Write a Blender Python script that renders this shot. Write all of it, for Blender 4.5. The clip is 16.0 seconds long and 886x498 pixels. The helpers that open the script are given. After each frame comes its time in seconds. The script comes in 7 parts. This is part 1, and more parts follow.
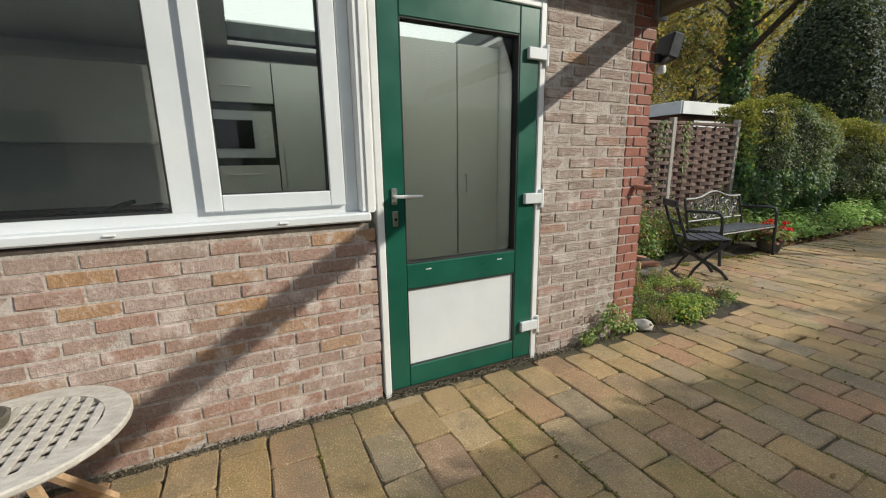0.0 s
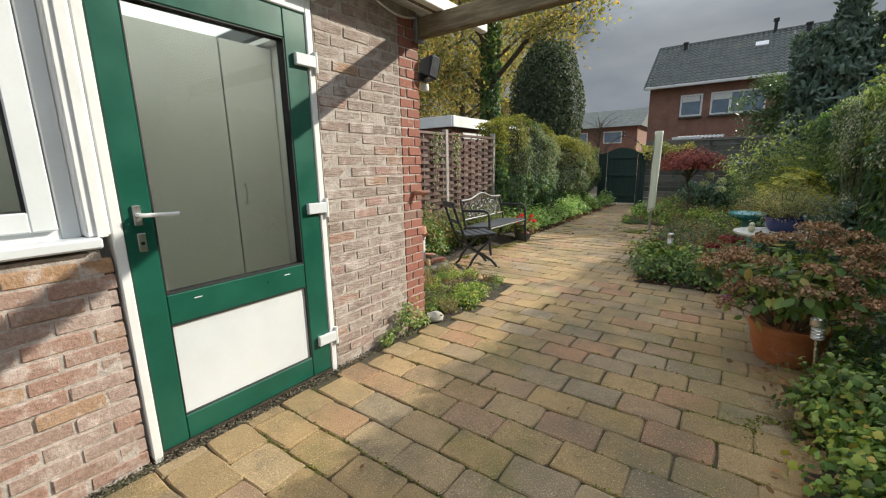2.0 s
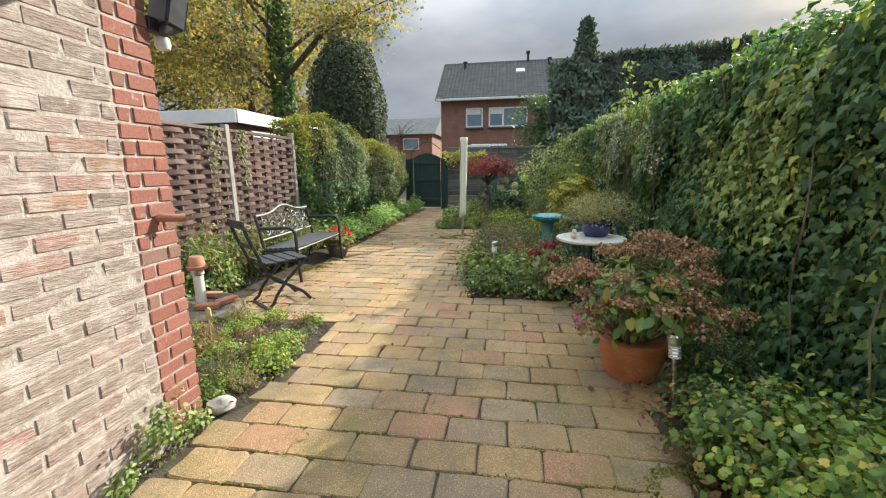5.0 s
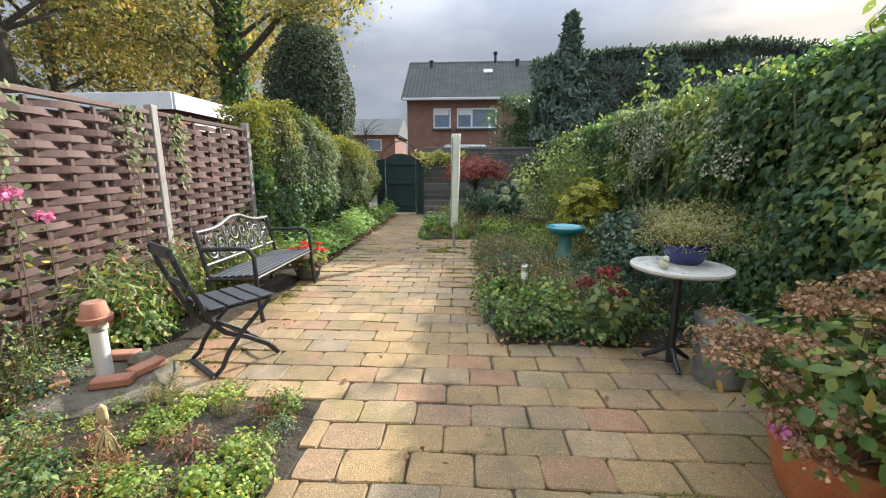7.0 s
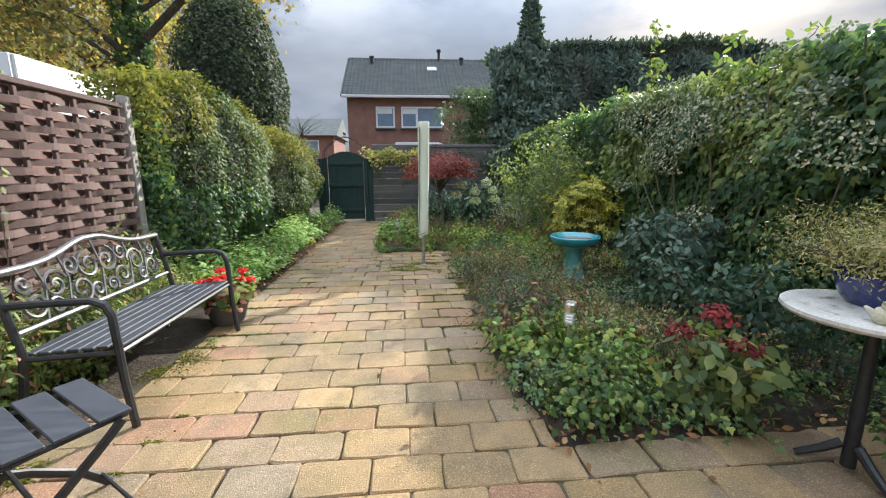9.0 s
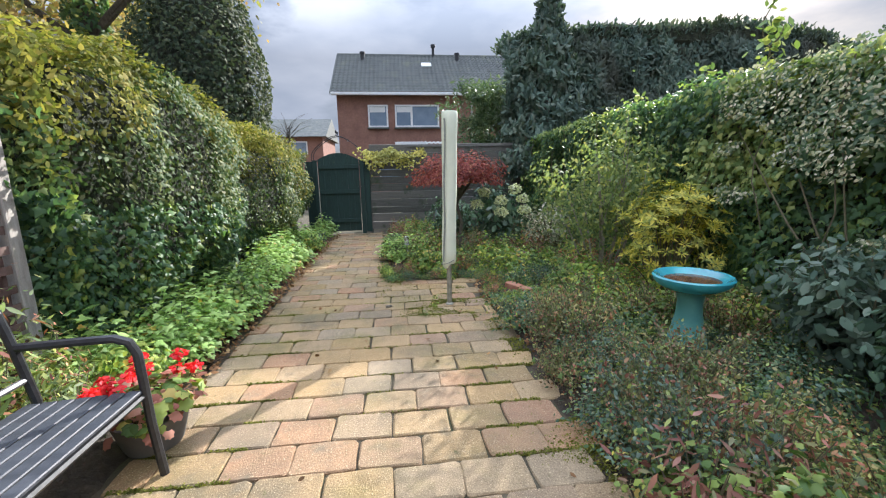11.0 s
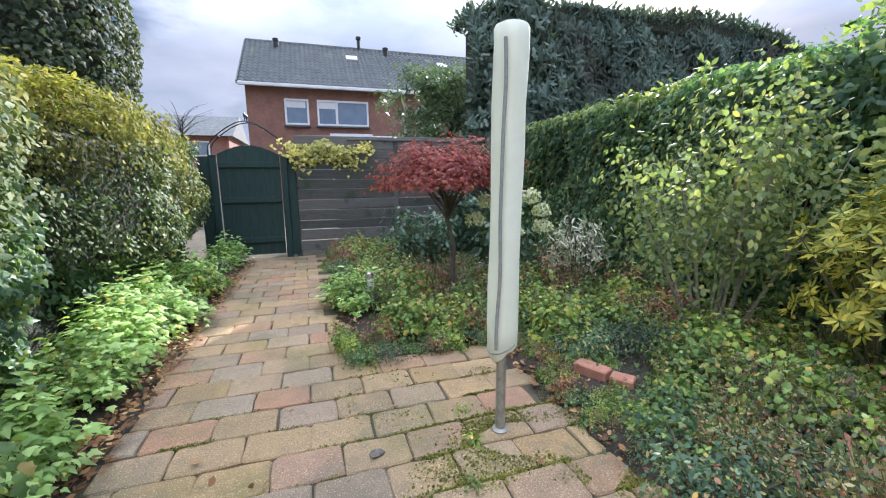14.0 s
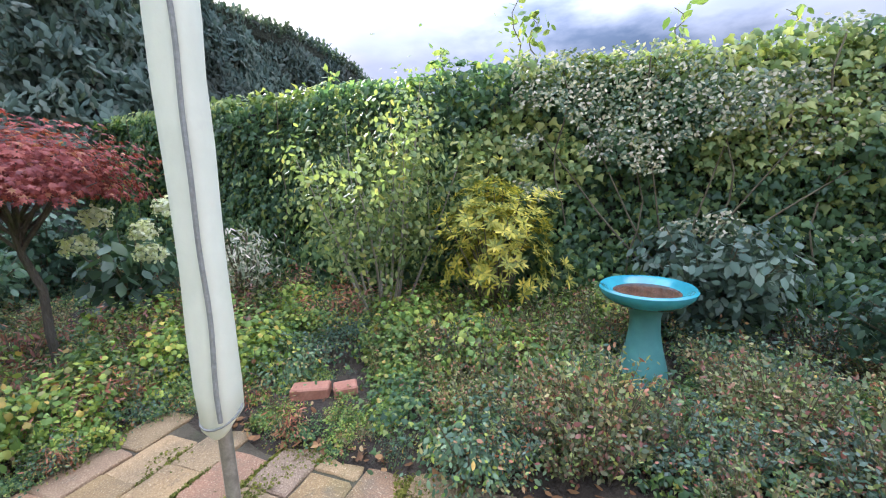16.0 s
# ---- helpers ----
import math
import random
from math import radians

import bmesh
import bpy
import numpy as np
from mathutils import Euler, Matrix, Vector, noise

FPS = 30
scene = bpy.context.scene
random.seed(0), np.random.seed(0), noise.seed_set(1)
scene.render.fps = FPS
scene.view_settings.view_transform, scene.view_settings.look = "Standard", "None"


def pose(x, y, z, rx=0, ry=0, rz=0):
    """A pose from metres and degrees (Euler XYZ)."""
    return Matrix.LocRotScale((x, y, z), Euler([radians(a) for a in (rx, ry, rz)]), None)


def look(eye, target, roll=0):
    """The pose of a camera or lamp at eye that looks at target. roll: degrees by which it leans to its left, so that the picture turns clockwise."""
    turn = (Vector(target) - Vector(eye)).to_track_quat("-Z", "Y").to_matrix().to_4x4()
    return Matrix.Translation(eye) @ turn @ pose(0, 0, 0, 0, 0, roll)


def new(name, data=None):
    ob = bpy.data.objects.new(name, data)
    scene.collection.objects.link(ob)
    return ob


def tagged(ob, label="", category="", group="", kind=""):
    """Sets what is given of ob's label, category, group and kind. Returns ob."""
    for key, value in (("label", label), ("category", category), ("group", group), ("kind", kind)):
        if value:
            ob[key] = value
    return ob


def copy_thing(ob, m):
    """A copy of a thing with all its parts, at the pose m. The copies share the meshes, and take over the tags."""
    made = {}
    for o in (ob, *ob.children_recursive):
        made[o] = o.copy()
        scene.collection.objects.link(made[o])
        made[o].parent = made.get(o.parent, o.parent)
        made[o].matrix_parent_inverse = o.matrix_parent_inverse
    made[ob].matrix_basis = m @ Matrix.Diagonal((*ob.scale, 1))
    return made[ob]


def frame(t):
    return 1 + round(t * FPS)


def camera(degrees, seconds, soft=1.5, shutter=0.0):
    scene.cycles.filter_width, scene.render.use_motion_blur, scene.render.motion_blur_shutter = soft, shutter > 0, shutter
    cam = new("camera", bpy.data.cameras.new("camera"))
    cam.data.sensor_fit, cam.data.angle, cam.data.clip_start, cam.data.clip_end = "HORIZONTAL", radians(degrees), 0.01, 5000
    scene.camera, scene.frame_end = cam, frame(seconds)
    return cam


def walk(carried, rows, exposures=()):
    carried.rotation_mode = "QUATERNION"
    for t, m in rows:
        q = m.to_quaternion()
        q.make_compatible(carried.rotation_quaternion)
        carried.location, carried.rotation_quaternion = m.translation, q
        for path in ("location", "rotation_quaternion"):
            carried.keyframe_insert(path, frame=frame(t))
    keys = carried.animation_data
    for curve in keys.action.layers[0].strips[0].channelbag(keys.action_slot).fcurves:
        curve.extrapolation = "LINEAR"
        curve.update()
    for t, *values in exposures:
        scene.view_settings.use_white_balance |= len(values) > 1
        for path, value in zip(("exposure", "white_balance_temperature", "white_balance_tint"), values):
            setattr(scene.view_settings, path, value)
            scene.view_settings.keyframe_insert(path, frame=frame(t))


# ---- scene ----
cam = camera(95.8, 16.0, soft=1.15)
PATH = [
    (0, (2.008, -0.613, 1.298), (0.253, 0.251, 0.881), -0.8),
    (0.5, (2.031, -0.58, 1.303), (0.36, 0.439, 0.891), -0.7),
    (1, (2.059, -0.558, 1.311), (0.528, 0.664, 0.904), -0.8),
    (1.5, (2.069, -0.54, 1.319), (0.703, 0.865, 0.915), -0.9),
    (2, (2.053, -0.517, 1.315), (0.899, 1.066, 0.91), -1.0),
    (2.5, (2.031, -0.456, 1.311), (1.063, 1.247, 0.903), -0.9),
    (3, (1.992, -0.296, 1.297), (1.215, 1.501, 0.888), -1.0),
    (3.5, (1.953, -0.148, 1.29), (1.319, 1.705, 0.883), -0.9),
    (4, (1.89, -0.029, 1.314), (1.39, 1.865, 0.909), -0.8),
    (4.5, (1.759, 0.118, 1.319), (1.36, 2.036, 0.916), -0.8),
    (4.7, (1.704, 0.178, 1.328), (1.344, 2.104, 0.927), -0.8),
    (7, (0.964, 1.37, 1.31), (0.854, 3.33, 0.924), -0.1),
    (7.5, (0.851, 1.695, 1.298), (0.799, 3.658, 0.915), -0.1),
    (8, (0.713, 2.044, 1.279), (0.747, 4.007, 0.9), -0.2),
    (8.5, (0.608, 2.324, 1.284), (0.718, 4.285, 0.907), -0.3),
    (9, (0.559, 2.683, 1.232), (0.736, 4.64, 0.86), -0.4),
    (11.5, (0.15, 4.521, 1.319), (0.381, 6.473, 0.95), -1.0),
    (12, (0.007, 4.932, 1.307), (0.268, 6.881, 0.945), -0.6),
    (12.5, (-0.087, 5.327, 1.282), (0.209, 7.272, 0.924), -0.6),
    (13, (-0.136, 5.711, 1.283), (0.217, 7.648, 0.931), -0.6),
    (13.5, (-0.147, 6.027, 1.286), (0.291, 7.947, 0.94), -0.5),
    (14, (-0.042, 6.359, 1.239), (0.557, 8.236, 0.897), -0.6),
    (14.5, (0.055, 6.571, 1.229), (0.876, 8.363, 0.891), -0.7),
    (15, (0.062, 6.691, 1.207), (1.226, 8.282, 0.871), -1.1),
    (15.5, (-0.015, 6.729, 1.228), (1.504, 7.984, 0.884), -1.5),
    (16, (-0.124, 6.828, 1.226), (1.713, 7.534, 0.87), -1.8),
]
EXPOSURES = [(0, -0.2, 6250, 6), (1.5, 0.06, 6300, 6), (3.0, 0.5, 6450, 7), (4.5, 0.70, 6400, 7), (7, 0.82, 6050, 10), (9, 0.82, 5900, 10), (12, 1.16, 5750, 15), (14, 1.32, 5600, 17), (15, 1.38, 5550, 18), (16, 1.6, 5500, 21)]
walk(cam, [(t, look(e, g, r)) for t, e, g, r in PATH], EXPOSURES)

# ---------- world, sun, exposure ----------
SUN_EL, SUN_DIR = radians(27.5), Vector((0.63, 0.775, 0.0)).normalized()
world = bpy.data.worlds.new("sky")
scene.world = world
world.use_nodes = True
wt = world.node_tree
wt.nodes.clear()
w_out, w_bg = wt.nodes.new("ShaderNodeOutputWorld"), wt.nodes.new("ShaderNodeBackground")
w_sky = wt.nodes.new("ShaderNodeTexSky")
w_sky.sky_type, w_sky.sun_disc = "NISHITA", False
w_sky.sun_elevation, w_sky.sun_rotation = SUN_EL, math.atan2(SUN_DIR.x, SUN_DIR.y)
w_sky.air_density, w_sky.dust_density = 1.0, 1.5
w_co, w_map = wt.nodes.new("ShaderNodeTexCoord"), wt.nodes.new("ShaderNodeMapping")
w_map.inputs["Scale"].default_value = (1.0, 1.0, 2.6)
w_n1, w_ramp, w_n2, w_ramp2 = (wt.nodes.new(k) for k in ("ShaderNodeTexNoise", "ShaderNodeValToRGB", "ShaderNodeTexNoise", "ShaderNodeValToRGB"))
w_n1.inputs["Scale"].default_value, w_n1.inputs["Detail"].default_value, w_n1.inputs["Roughness"].default_value = 2.2, 7, 0.55
w_n2.inputs["Scale"].default_value, w_n2.inputs["Detail"].default_value = 3.1, 6
w_ramp.color_ramp.elements[0].position, w_ramp.color_ramp.elements[1].position = 0.36, 0.52
w_ramp2.color_ramp.elements[0].position, w_ramp2.color_ramp.elements[1].position = 0.36, 0.66
w_ramp2.color_ramp.elements[0].color, w_ramp2.color_ramp.elements[1].color = (0.52, 0.57, 0.65, 1), (0.80, 0.82, 0.86, 1)
w_mul, w_mix = wt.nodes.new("ShaderNodeVectorMath"), wt.nodes.new("ShaderNodeMix")
w_mul.operation, w_mul.inputs["Scale"].default_value = "SCALE", 0.06
w_mix.data_type = "RGBA"
wt.links.new(w_co.outputs["Generated"], w_map.inputs["Vector"])
for n in (w_n1, w_n2):
    wt.links.new(w_map.outputs["Vector"], n.inputs["Vector"])
wt.links.new(w_n1.outputs["Fac"], w_ramp.inputs["Fac"])
wt.links.new(w_n2.outputs["Fac"], w_ramp2.inputs["Fac"])
wt.links.new(w_sky.outputs["Color"], w_mul.inputs[0])
wt.links.new(w_ramp.outputs["Color"], w_mix.inputs["Factor"])
wt.links.new(w_mul.outputs["Vector"], w_mix.inputs["A"])
wt.links.new(w_ramp2.outputs["Color"], w_mix.inputs["B"])
wt.links.new(w_mix.outputs["Result"], w_bg.inputs["Color"])
# clouds are brighter overhead than near the horizon, as under any overcast sky
w_sep, w_up = wt.nodes.new("ShaderNodeSeparateXYZ"), wt.nodes.new("ShaderNodeMapRange")
w_up.inputs["From Min"].default_value, w_up.inputs["From Max"].default_value = 0.25, 1.0
w_up.inputs["To Min"].default_value, w_up.inputs["To Max"].default_value = 0.39, 2.5
wt.links.new(w_co.outputs["Generated"], w_sep.inputs["Vector"])
wt.links.new(w_sep.outputs["Z"], w_up.inputs["Value"])
wt.links.new(w_up.outputs["Result"], w_bg.inputs["Strength"])
wt.links.new(w_bg.outputs["Background"], w_out.inputs["Surface"])

sun = new("sun", bpy.data.lights.new("sun", "SUN"))
sun.data.energy, sun.data.angle, sun.data.color = 5.0, radians(0.6), (1.0, 0.92, 0.79)
sun.matrix_world = look((0, 0, 20), Vector((0, 0, 20)) - Vector((SUN_DIR.x * math.cos(SUN_EL), SUN_DIR.y * math.cos(SUN_EL), math.sin(SUN_EL))))

# ---------- materials ----------
def nodes_of(name):
    m = bpy.data.materials.new(name)
    m.use_nodes = True
    t = m.node_tree
    return m, t, t.nodes["Principled BSDF"], t.nodes["Material Output"]


def ramp_node(t, stops):
    r = t.nodes.new("ShaderNodeValToRGB")
    e = r.color_ramp.elements
    while len(e) < len(stops):
        e.new(0.5)
    for el, (p, c) in zip(e, stops):
        el.position, el.color = p, (*c, 1)
    return r


def noise_node(t, scale, detail=5, rough=0.6, stretch=None):
    g, n = t.nodes.new("ShaderNodeNewGeometry"), t.nodes.new("ShaderNodeTexNoise")
    n.inputs["Scale"].default_value, n.inputs["Detail"].default_value, n.inputs["Roughness"].default_value = scale, detail, rough
    if stretch:
        mp = t.nodes.new("ShaderNodeMapping")
        mp.inputs["Scale"].default_value = stretch
        t.links.new(g.outputs["Position"], mp.inputs["Vector"])
        t.links.new(mp.outputs["Vector"], n.inputs["Vector"])
    else:
        t.links.new(g.outputs["Position"], n.inputs["Vector"])
    return n


def mix_node(t, fac, a, b, kind="MIX"):
    m = t.nodes.new("ShaderNodeMix")
    m.data_type, m.blend_type = "RGBA", kind
    for slot, v in (("Factor", fac), ("A", a), ("B", b)):
        if isinstance(v, (int, float)):
            m.inputs[slot].default_value = v
        elif isinstance(v, tuple):
            m.inputs[slot].default_value = (*v, 1)
        else:
            t.links.new(v, m.inputs[slot])
    return m.outputs["Result"]


def bump_node(t, bsdf, height, strength, distance):
    b = t.nodes.new("ShaderNodeBump")
    b.inputs["Strength"].default_value, b.inputs["Distance"].default_value = strength, distance
    t.links.new(height, b.inputs["Height"])
    t.links.new(b.outputs["Normal"], bsdf.inputs["Normal"])


def surface(name, a, b, scale=8.0, rough=0.7, metal=0.0, bump=0.3, dist=0.002, fine=90.0, stretch=None, spots=None, coat=0.0, tones=None, per="object", grain=(0.72, 1.15)):
    """Two tones mixed by coarse noise, fine grain, optional stains (colour, scale, low, high) and a tone for each piece."""
    m, t, p, out = nodes_of(name)
    n1, n2 = noise_node(t, scale, 5, 0.6, stretch), noise_node(t, fine, 4, 0.7, stretch)
    r = ramp_node(t, [(0.35, a), (0.65, b)])
    t.links.new(n1.outputs["Fac"], r.inputs["Fac"])
    col = r.outputs["Color"]
    if tones:
        src = t.nodes.new("ShaderNodeObjectInfo").outputs["Random"] if per == "object" else t.nodes.new("ShaderNodeNewGeometry").outputs["Random Per Island"]
        tr = ramp_node(t, tones)
        tr.color_ramp.interpolation = "LINEAR"
        t.links.new(src, tr.inputs["Fac"])
        col = mix_node(t, 0.72, col, tr.outputs["Color"])
    g = ramp_node(t, [(0.3, (grain[0],) * 3), (0.7, (grain[1],) * 3)])
    t.links.new(n2.outputs["Fac"], g.inputs["Fac"])
    col = mix_node(t, 0.8 if bump > 0.2 else 0.08, col, g.outputs["Color"], "MULTIPLY")
    for sc, ss, lo, hi in spots or ():
        n3 = noise_node(t, ss, 7, 0.65)
        sr = ramp_node(t, [(lo, (0, 0, 0)), (hi, (1, 1, 1))])
        t.links.new(n3.outputs["Fac"], sr.inputs["Fac"])
        col = mix_node(t, sr.outputs["Color"], col, sc)
    t.links.new(col, p.inputs["Base Color"])
    rr = t.nodes.new("ShaderNodeMapRange")
    rr.inputs["To Min"].default_value, rr.inputs["To Max"].default_value = max(0.05, rough - 0.12), min(1.0, rough + 0.12)
    t.links.new(n1.outputs["Fac"], rr.inputs["Value"])
    t.links.new(rr.outputs["Result"], p.inputs["Roughness"])
    p.inputs["Metallic"].default_value, p.inputs["Coat Weight"].default_value = metal, coat
    if bump:
        add = t.nodes.new("ShaderNodeMath")
        add.operation = "ADD"
        t.links.new(n1.outputs["Fac"], add.inputs[0])
        t.links.new(n2.outputs["Fac"], add.inputs[1])
        bump_node(t, p, add.outputs["Value"], bump, dist)
    return m


def leaf_mat(name, stops, rough=0.45, trans=0.3, patch=1.5, patch_col=None, spec=0.4, vary=False):
    """Leaves: a tone for each leaf, patches at plant scale, light that passes through."""
    m, t, p, out = nodes_of(name)
    g = t.nodes.new("ShaderNodeNewGeometry")
    r = ramp_node(t, [(q, (min(0.7, c[0] * 1.72), min(0.7, c[1] * 1.62), min(0.7, c[2] * 2.3))) for q, c in stops])
    t.links.new(g.outputs["Random Per Island"], r.inputs["Fac"])
    col = r.outputs["Color"]
    n = noise_node(t, patch, 3, 0.6)
    pr = ramp_node(t, [(0.32, (0.76, 0.80, 0.80)), (0.70, (1.28, 1.24, 1.12))])
    t.links.new(n.outputs["Fac"], pr.inputs["Fac"])
    col = mix_node(t, 1.0, col, pr.outputs["Color"], "MULTIPLY")
    if vary:
        vr = ramp_node(t, [(0.0, (0.62, 0.66, 0.72)), (0.5, (1.0, 1.0, 1.0)), (1.0, (1.42, 1.34, 1.05))])
        t.links.new(t.nodes.new("ShaderNodeObjectInfo").outputs["Random"], vr.inputs["Fac"])
        col = mix_node(t, 1.0, col, vr.outputs["Color"], "MULTIPLY")
    if patch_col:
        n2 = noise_node(t, patch * 0.7, 4, 0.6)
        r2 = ramp_node(t, [(0.52, (0, 0, 0)), (0.66, (1, 1, 1))])
        t.links.new(n2.outputs["Fac"], r2.inputs["Fac"])
        col = mix_node(t, r2.outputs["Color"], col, patch_col)
    t.links.new(col, p.inputs["Base Color"])
    p.inputs["Roughness"].default_value, p.inputs["Specular IOR Level"].default_value = rough, spec
    tr, ms = t.nodes.new("ShaderNodeBsdfTranslucent"), t.nodes.new("ShaderNodeMixShader")
    t.links.new(mix_node(t, 1.0, col, (1.3, 1.35, 0.7), "MULTIPLY"), tr.inputs["Color"])
    ms.inputs["Fac"].default_value = trans
    t.links.new(p.outputs["BSDF"], ms.inputs[1])
    t.links.new(tr.outputs["BSDF"], ms.inputs[2])
    t.links.new(ms.outputs["Shader"], out.inputs["Surface"])
    return m


def glass_mat(name, tint=(0.9, 0.95, 0.93)):
    m, t, p, out = nodes_of(name)
    fr, tp, gl, ms = (t.nodes.new(k) for k in ("ShaderNodeFresnel", "ShaderNodeBsdfTransparent", "ShaderNodeBsdfGlossy", "ShaderNodeMixShader"))
    fr.inputs["IOR"].default_value = 1.65
    tp.inputs["Color"].default_value = (*tint, 1)
    gl.inputs["Roughness"].default_value = 0.01
    t.links.new(fr.outputs["Fac"], ms.inputs["Fac"])
    t.links.new(tp.outputs["BSDF"], ms.inputs[1])
    t.links.new(gl.outputs["BSDF"], ms.inputs[2])
    t.links.new(ms.outputs["Shader"], out.inputs["Surface"])
    return m


BRICK_TONES = [(0.0, (0.315, 0.197, 0.151)), (0.2, (0.378, 0.232, 0.174)), (0.4, (0.357, 0.278, 0.232)), (0.55, (0.441, 0.348, 0.302)), (0.72, (0.315, 0.22, 0.174)), (0.86, (0.399, 0.255, 0.139)), (0.93, (0.42, 0.244, 0.104)), (1.0, (0.347, 0.29, 0.255))]
PALE_TONES = [(0.0, (0.257, 0.2, 0.165)), (0.3, (0.381, 0.32, 0.27)), (0.55, (0.323, 0.239, 0.2)), (0.8, (0.428, 0.375, 0.324)), (0.93, (0.4, 0.239, 0.2)), (1.0, (0.4, 0.239, 0.12))]
PAVER_TONES = [(0.0, (0.349, 0.223, 0.097)), (0.14, (0.444, 0.287, 0.136)), (0.28, (0.286, 0.198, 0.108)), (0.42, (0.497, 0.327, 0.165)), (0.54, (0.286, 0.213, 0.153)), (0.66, (0.423, 0.233, 0.13)), (0.78, (0.391, 0.188, 0.119)), (0.88, (0.306, 0.243, 0.181)), (1.0, (0.475, 0.332, 0.187))]
M = {}
SMEAR = [((0.53, 0.455, 0.41), 6.5, 0.50, 0.66), ((0.50, 0.43, 0.38), 21, 0.58, 0.68)]
M["brick"] = surface("brick", (0.32, 0.19, 0.15), (0.45, 0.30, 0.25), 14, 0.92, bump=0.9, dist=0.006, fine=60, tones=BRICK_TONES, grain=(0.6, 1.2), spots=[((0.54, 0.45, 0.40), 7, 0.52, 0.66), ((0.50, 0.41, 0.36), 24, 0.58, 0.68), ((0.13, 0.09, 0.08), 30, 0.66, 0.73)])
M["brick_pale"] = surface("pale_brick", (0.34, 0.23, 0.19), (0.48, 0.39, 0.34), 12, 0.92, bump=1.0, dist=0.008, fine=48, stretch=(1, 0.4, 2.2), tones=PALE_TONES, grain=(0.6, 1.2), spots=SMEAR + [((0.16, 0.12, 0.10), 26, 0.66, 0.72)])
M["brick_red"] = surface("red_brick", (0.27, 0.105, 0.075), (0.36, 0.15, 0.105), 12, 0.88, bump=0.6, dist=0.004, grain=(0.62, 1.2), tones=[(0, (0.26, 0.095, 0.068)), (0.5, (0.35, 0.14, 0.10)), (0.85, (0.30, 0.12, 0.088)), (1, (0.25, 0.165, 0.13))], spots=[((0.42, 0.33, 0.28), 16, 0.62, 0.74)])
M["mortar"] = surface("mortar", (0.40, 0.345, 0.30), (0.54, 0.48, 0.43), 11, 0.95, bump=0.9, dist=0.006, fine=60, grain=(0.6, 1.2), spots=SMEAR[:1] + [((0.27, 0.23, 0.20), 9, 0.60, 0.72)])
M["paver"] = surface("paver", (0.27, 0.20, 0.085), (0.48, 0.35, 0.165), 9, 0.9, bump=1.0, dist=0.006, fine=150, tones=PAVER_TONES, grain=(0.50, 1.34), spots=[((0.17, 0.155, 0.045), 1.7, 0.50, 0.76), ((0.14, 0.118, 0.078), 1.2, 0.48, 0.74), ((0.18, 0.15, 0.10), 5.3, 0.56, 0.78), ((0.13, 0.115, 0.045), 26, 0.60, 0.74), ((0.66, 0.54, 0.34), 150, 0.58, 0.70), ((0.09, 0.07, 0.04), 190, 0.60, 0.70)])
M["soil"] = surface("soil", (0.055, 0.045, 0.026), (0.12, 0.10, 0.062), 5, 0.95, bump=1.0, dist=0.01, fine=70, spots=[((0.055, 0.062, 0.022), 1.9, 0.50, 0.66)])
M["bedsoil"] = surface("bed_soil", (0.035, 0.027, 0.018), (0.075, 0.056, 0.036), 9, 0.97, bump=1.0, dist=0.03, fine=45)
M["grit"] = surface("grit", (0.10, 0.082, 0.055), (0.20, 0.17, 0.12), 30, 0.95, bump=0.5)
M["moss"] = leaf_mat("moss", [(0, (0.05, 0.062, 0.007)), (1, (0.125, 0.13, 0.016))], 0.95, 0.2, 4)
M["white_pvc"] = surface("white_pvc", (0.62, 0.64, 0.65), (0.68, 0.70, 0.71), 3, 0.35, bump=0.03, spots=[((0.66, 0.66, 0.63), 1.5, 0.6, 0.85)])
M["white_trim"] = surface("white_paint", (0.68, 0.68, 0.66), (0.78, 0.78, 0.77), 4, 0.5, bump=0.1, spots=[((0.45, 0.43, 0.38), 18, 0.70, 0.80)])
M["green_pvc"] = surface("green_door_paint", (0.008, 0.075, 0.048), (0.012, 0.10, 0.065), 4, 0.32, bump=0.06, fine=200, spots=[((0.07, 0.13, 0.10), 8, 0.68, 0.82)])
M["glass"] = glass_mat("window_glass", (0.90, 0.93, 0.90))
M["far_glass"] = surface("far_window_glass", (0.16, 0.22, 0.30), (0.24, 0.31, 0.40), 0.6, 0.08, bump=0)
M["rubber"] = surface("black_rubber", (0.015, 0.015, 0.015), (0.025, 0.025, 0.025), 9, 0.6)
M["metal"] = surface("satin_metal", (0.55, 0.54, 0.52), (0.65, 0.64, 0.62), 20, 0.35, metal=1.0, bump=0.05)
M["steel"] = surface("stainless_steel", (0.50, 0.49, 0.46), (0.62, 0.60, 0.56), 25, 0.28, metal=1.0, bump=0.05)
M["iron"] = surface("black_iron", (0.018, 0.019, 0.022), (0.032, 0.034, 0.038), 30, 0.38, bump=0.25, dist=0.001, spots=[((0.06, 0.05, 0.045), 14, 0.66, 0.78)])
M["slate_slat"] = surface("dark_grey_slat", (0.035, 0.040, 0.050), (0.065, 0.072, 0.085), 6, 0.45, bump=0.3, stretch=(1, 8, 1))
M["silver_iron"] = surface("worn_iron", (0.09, 0.09, 0.095), (0.20, 0.195, 0.19), 22, 0.5, metal=0.3, bump=0.3, dist=0.001)
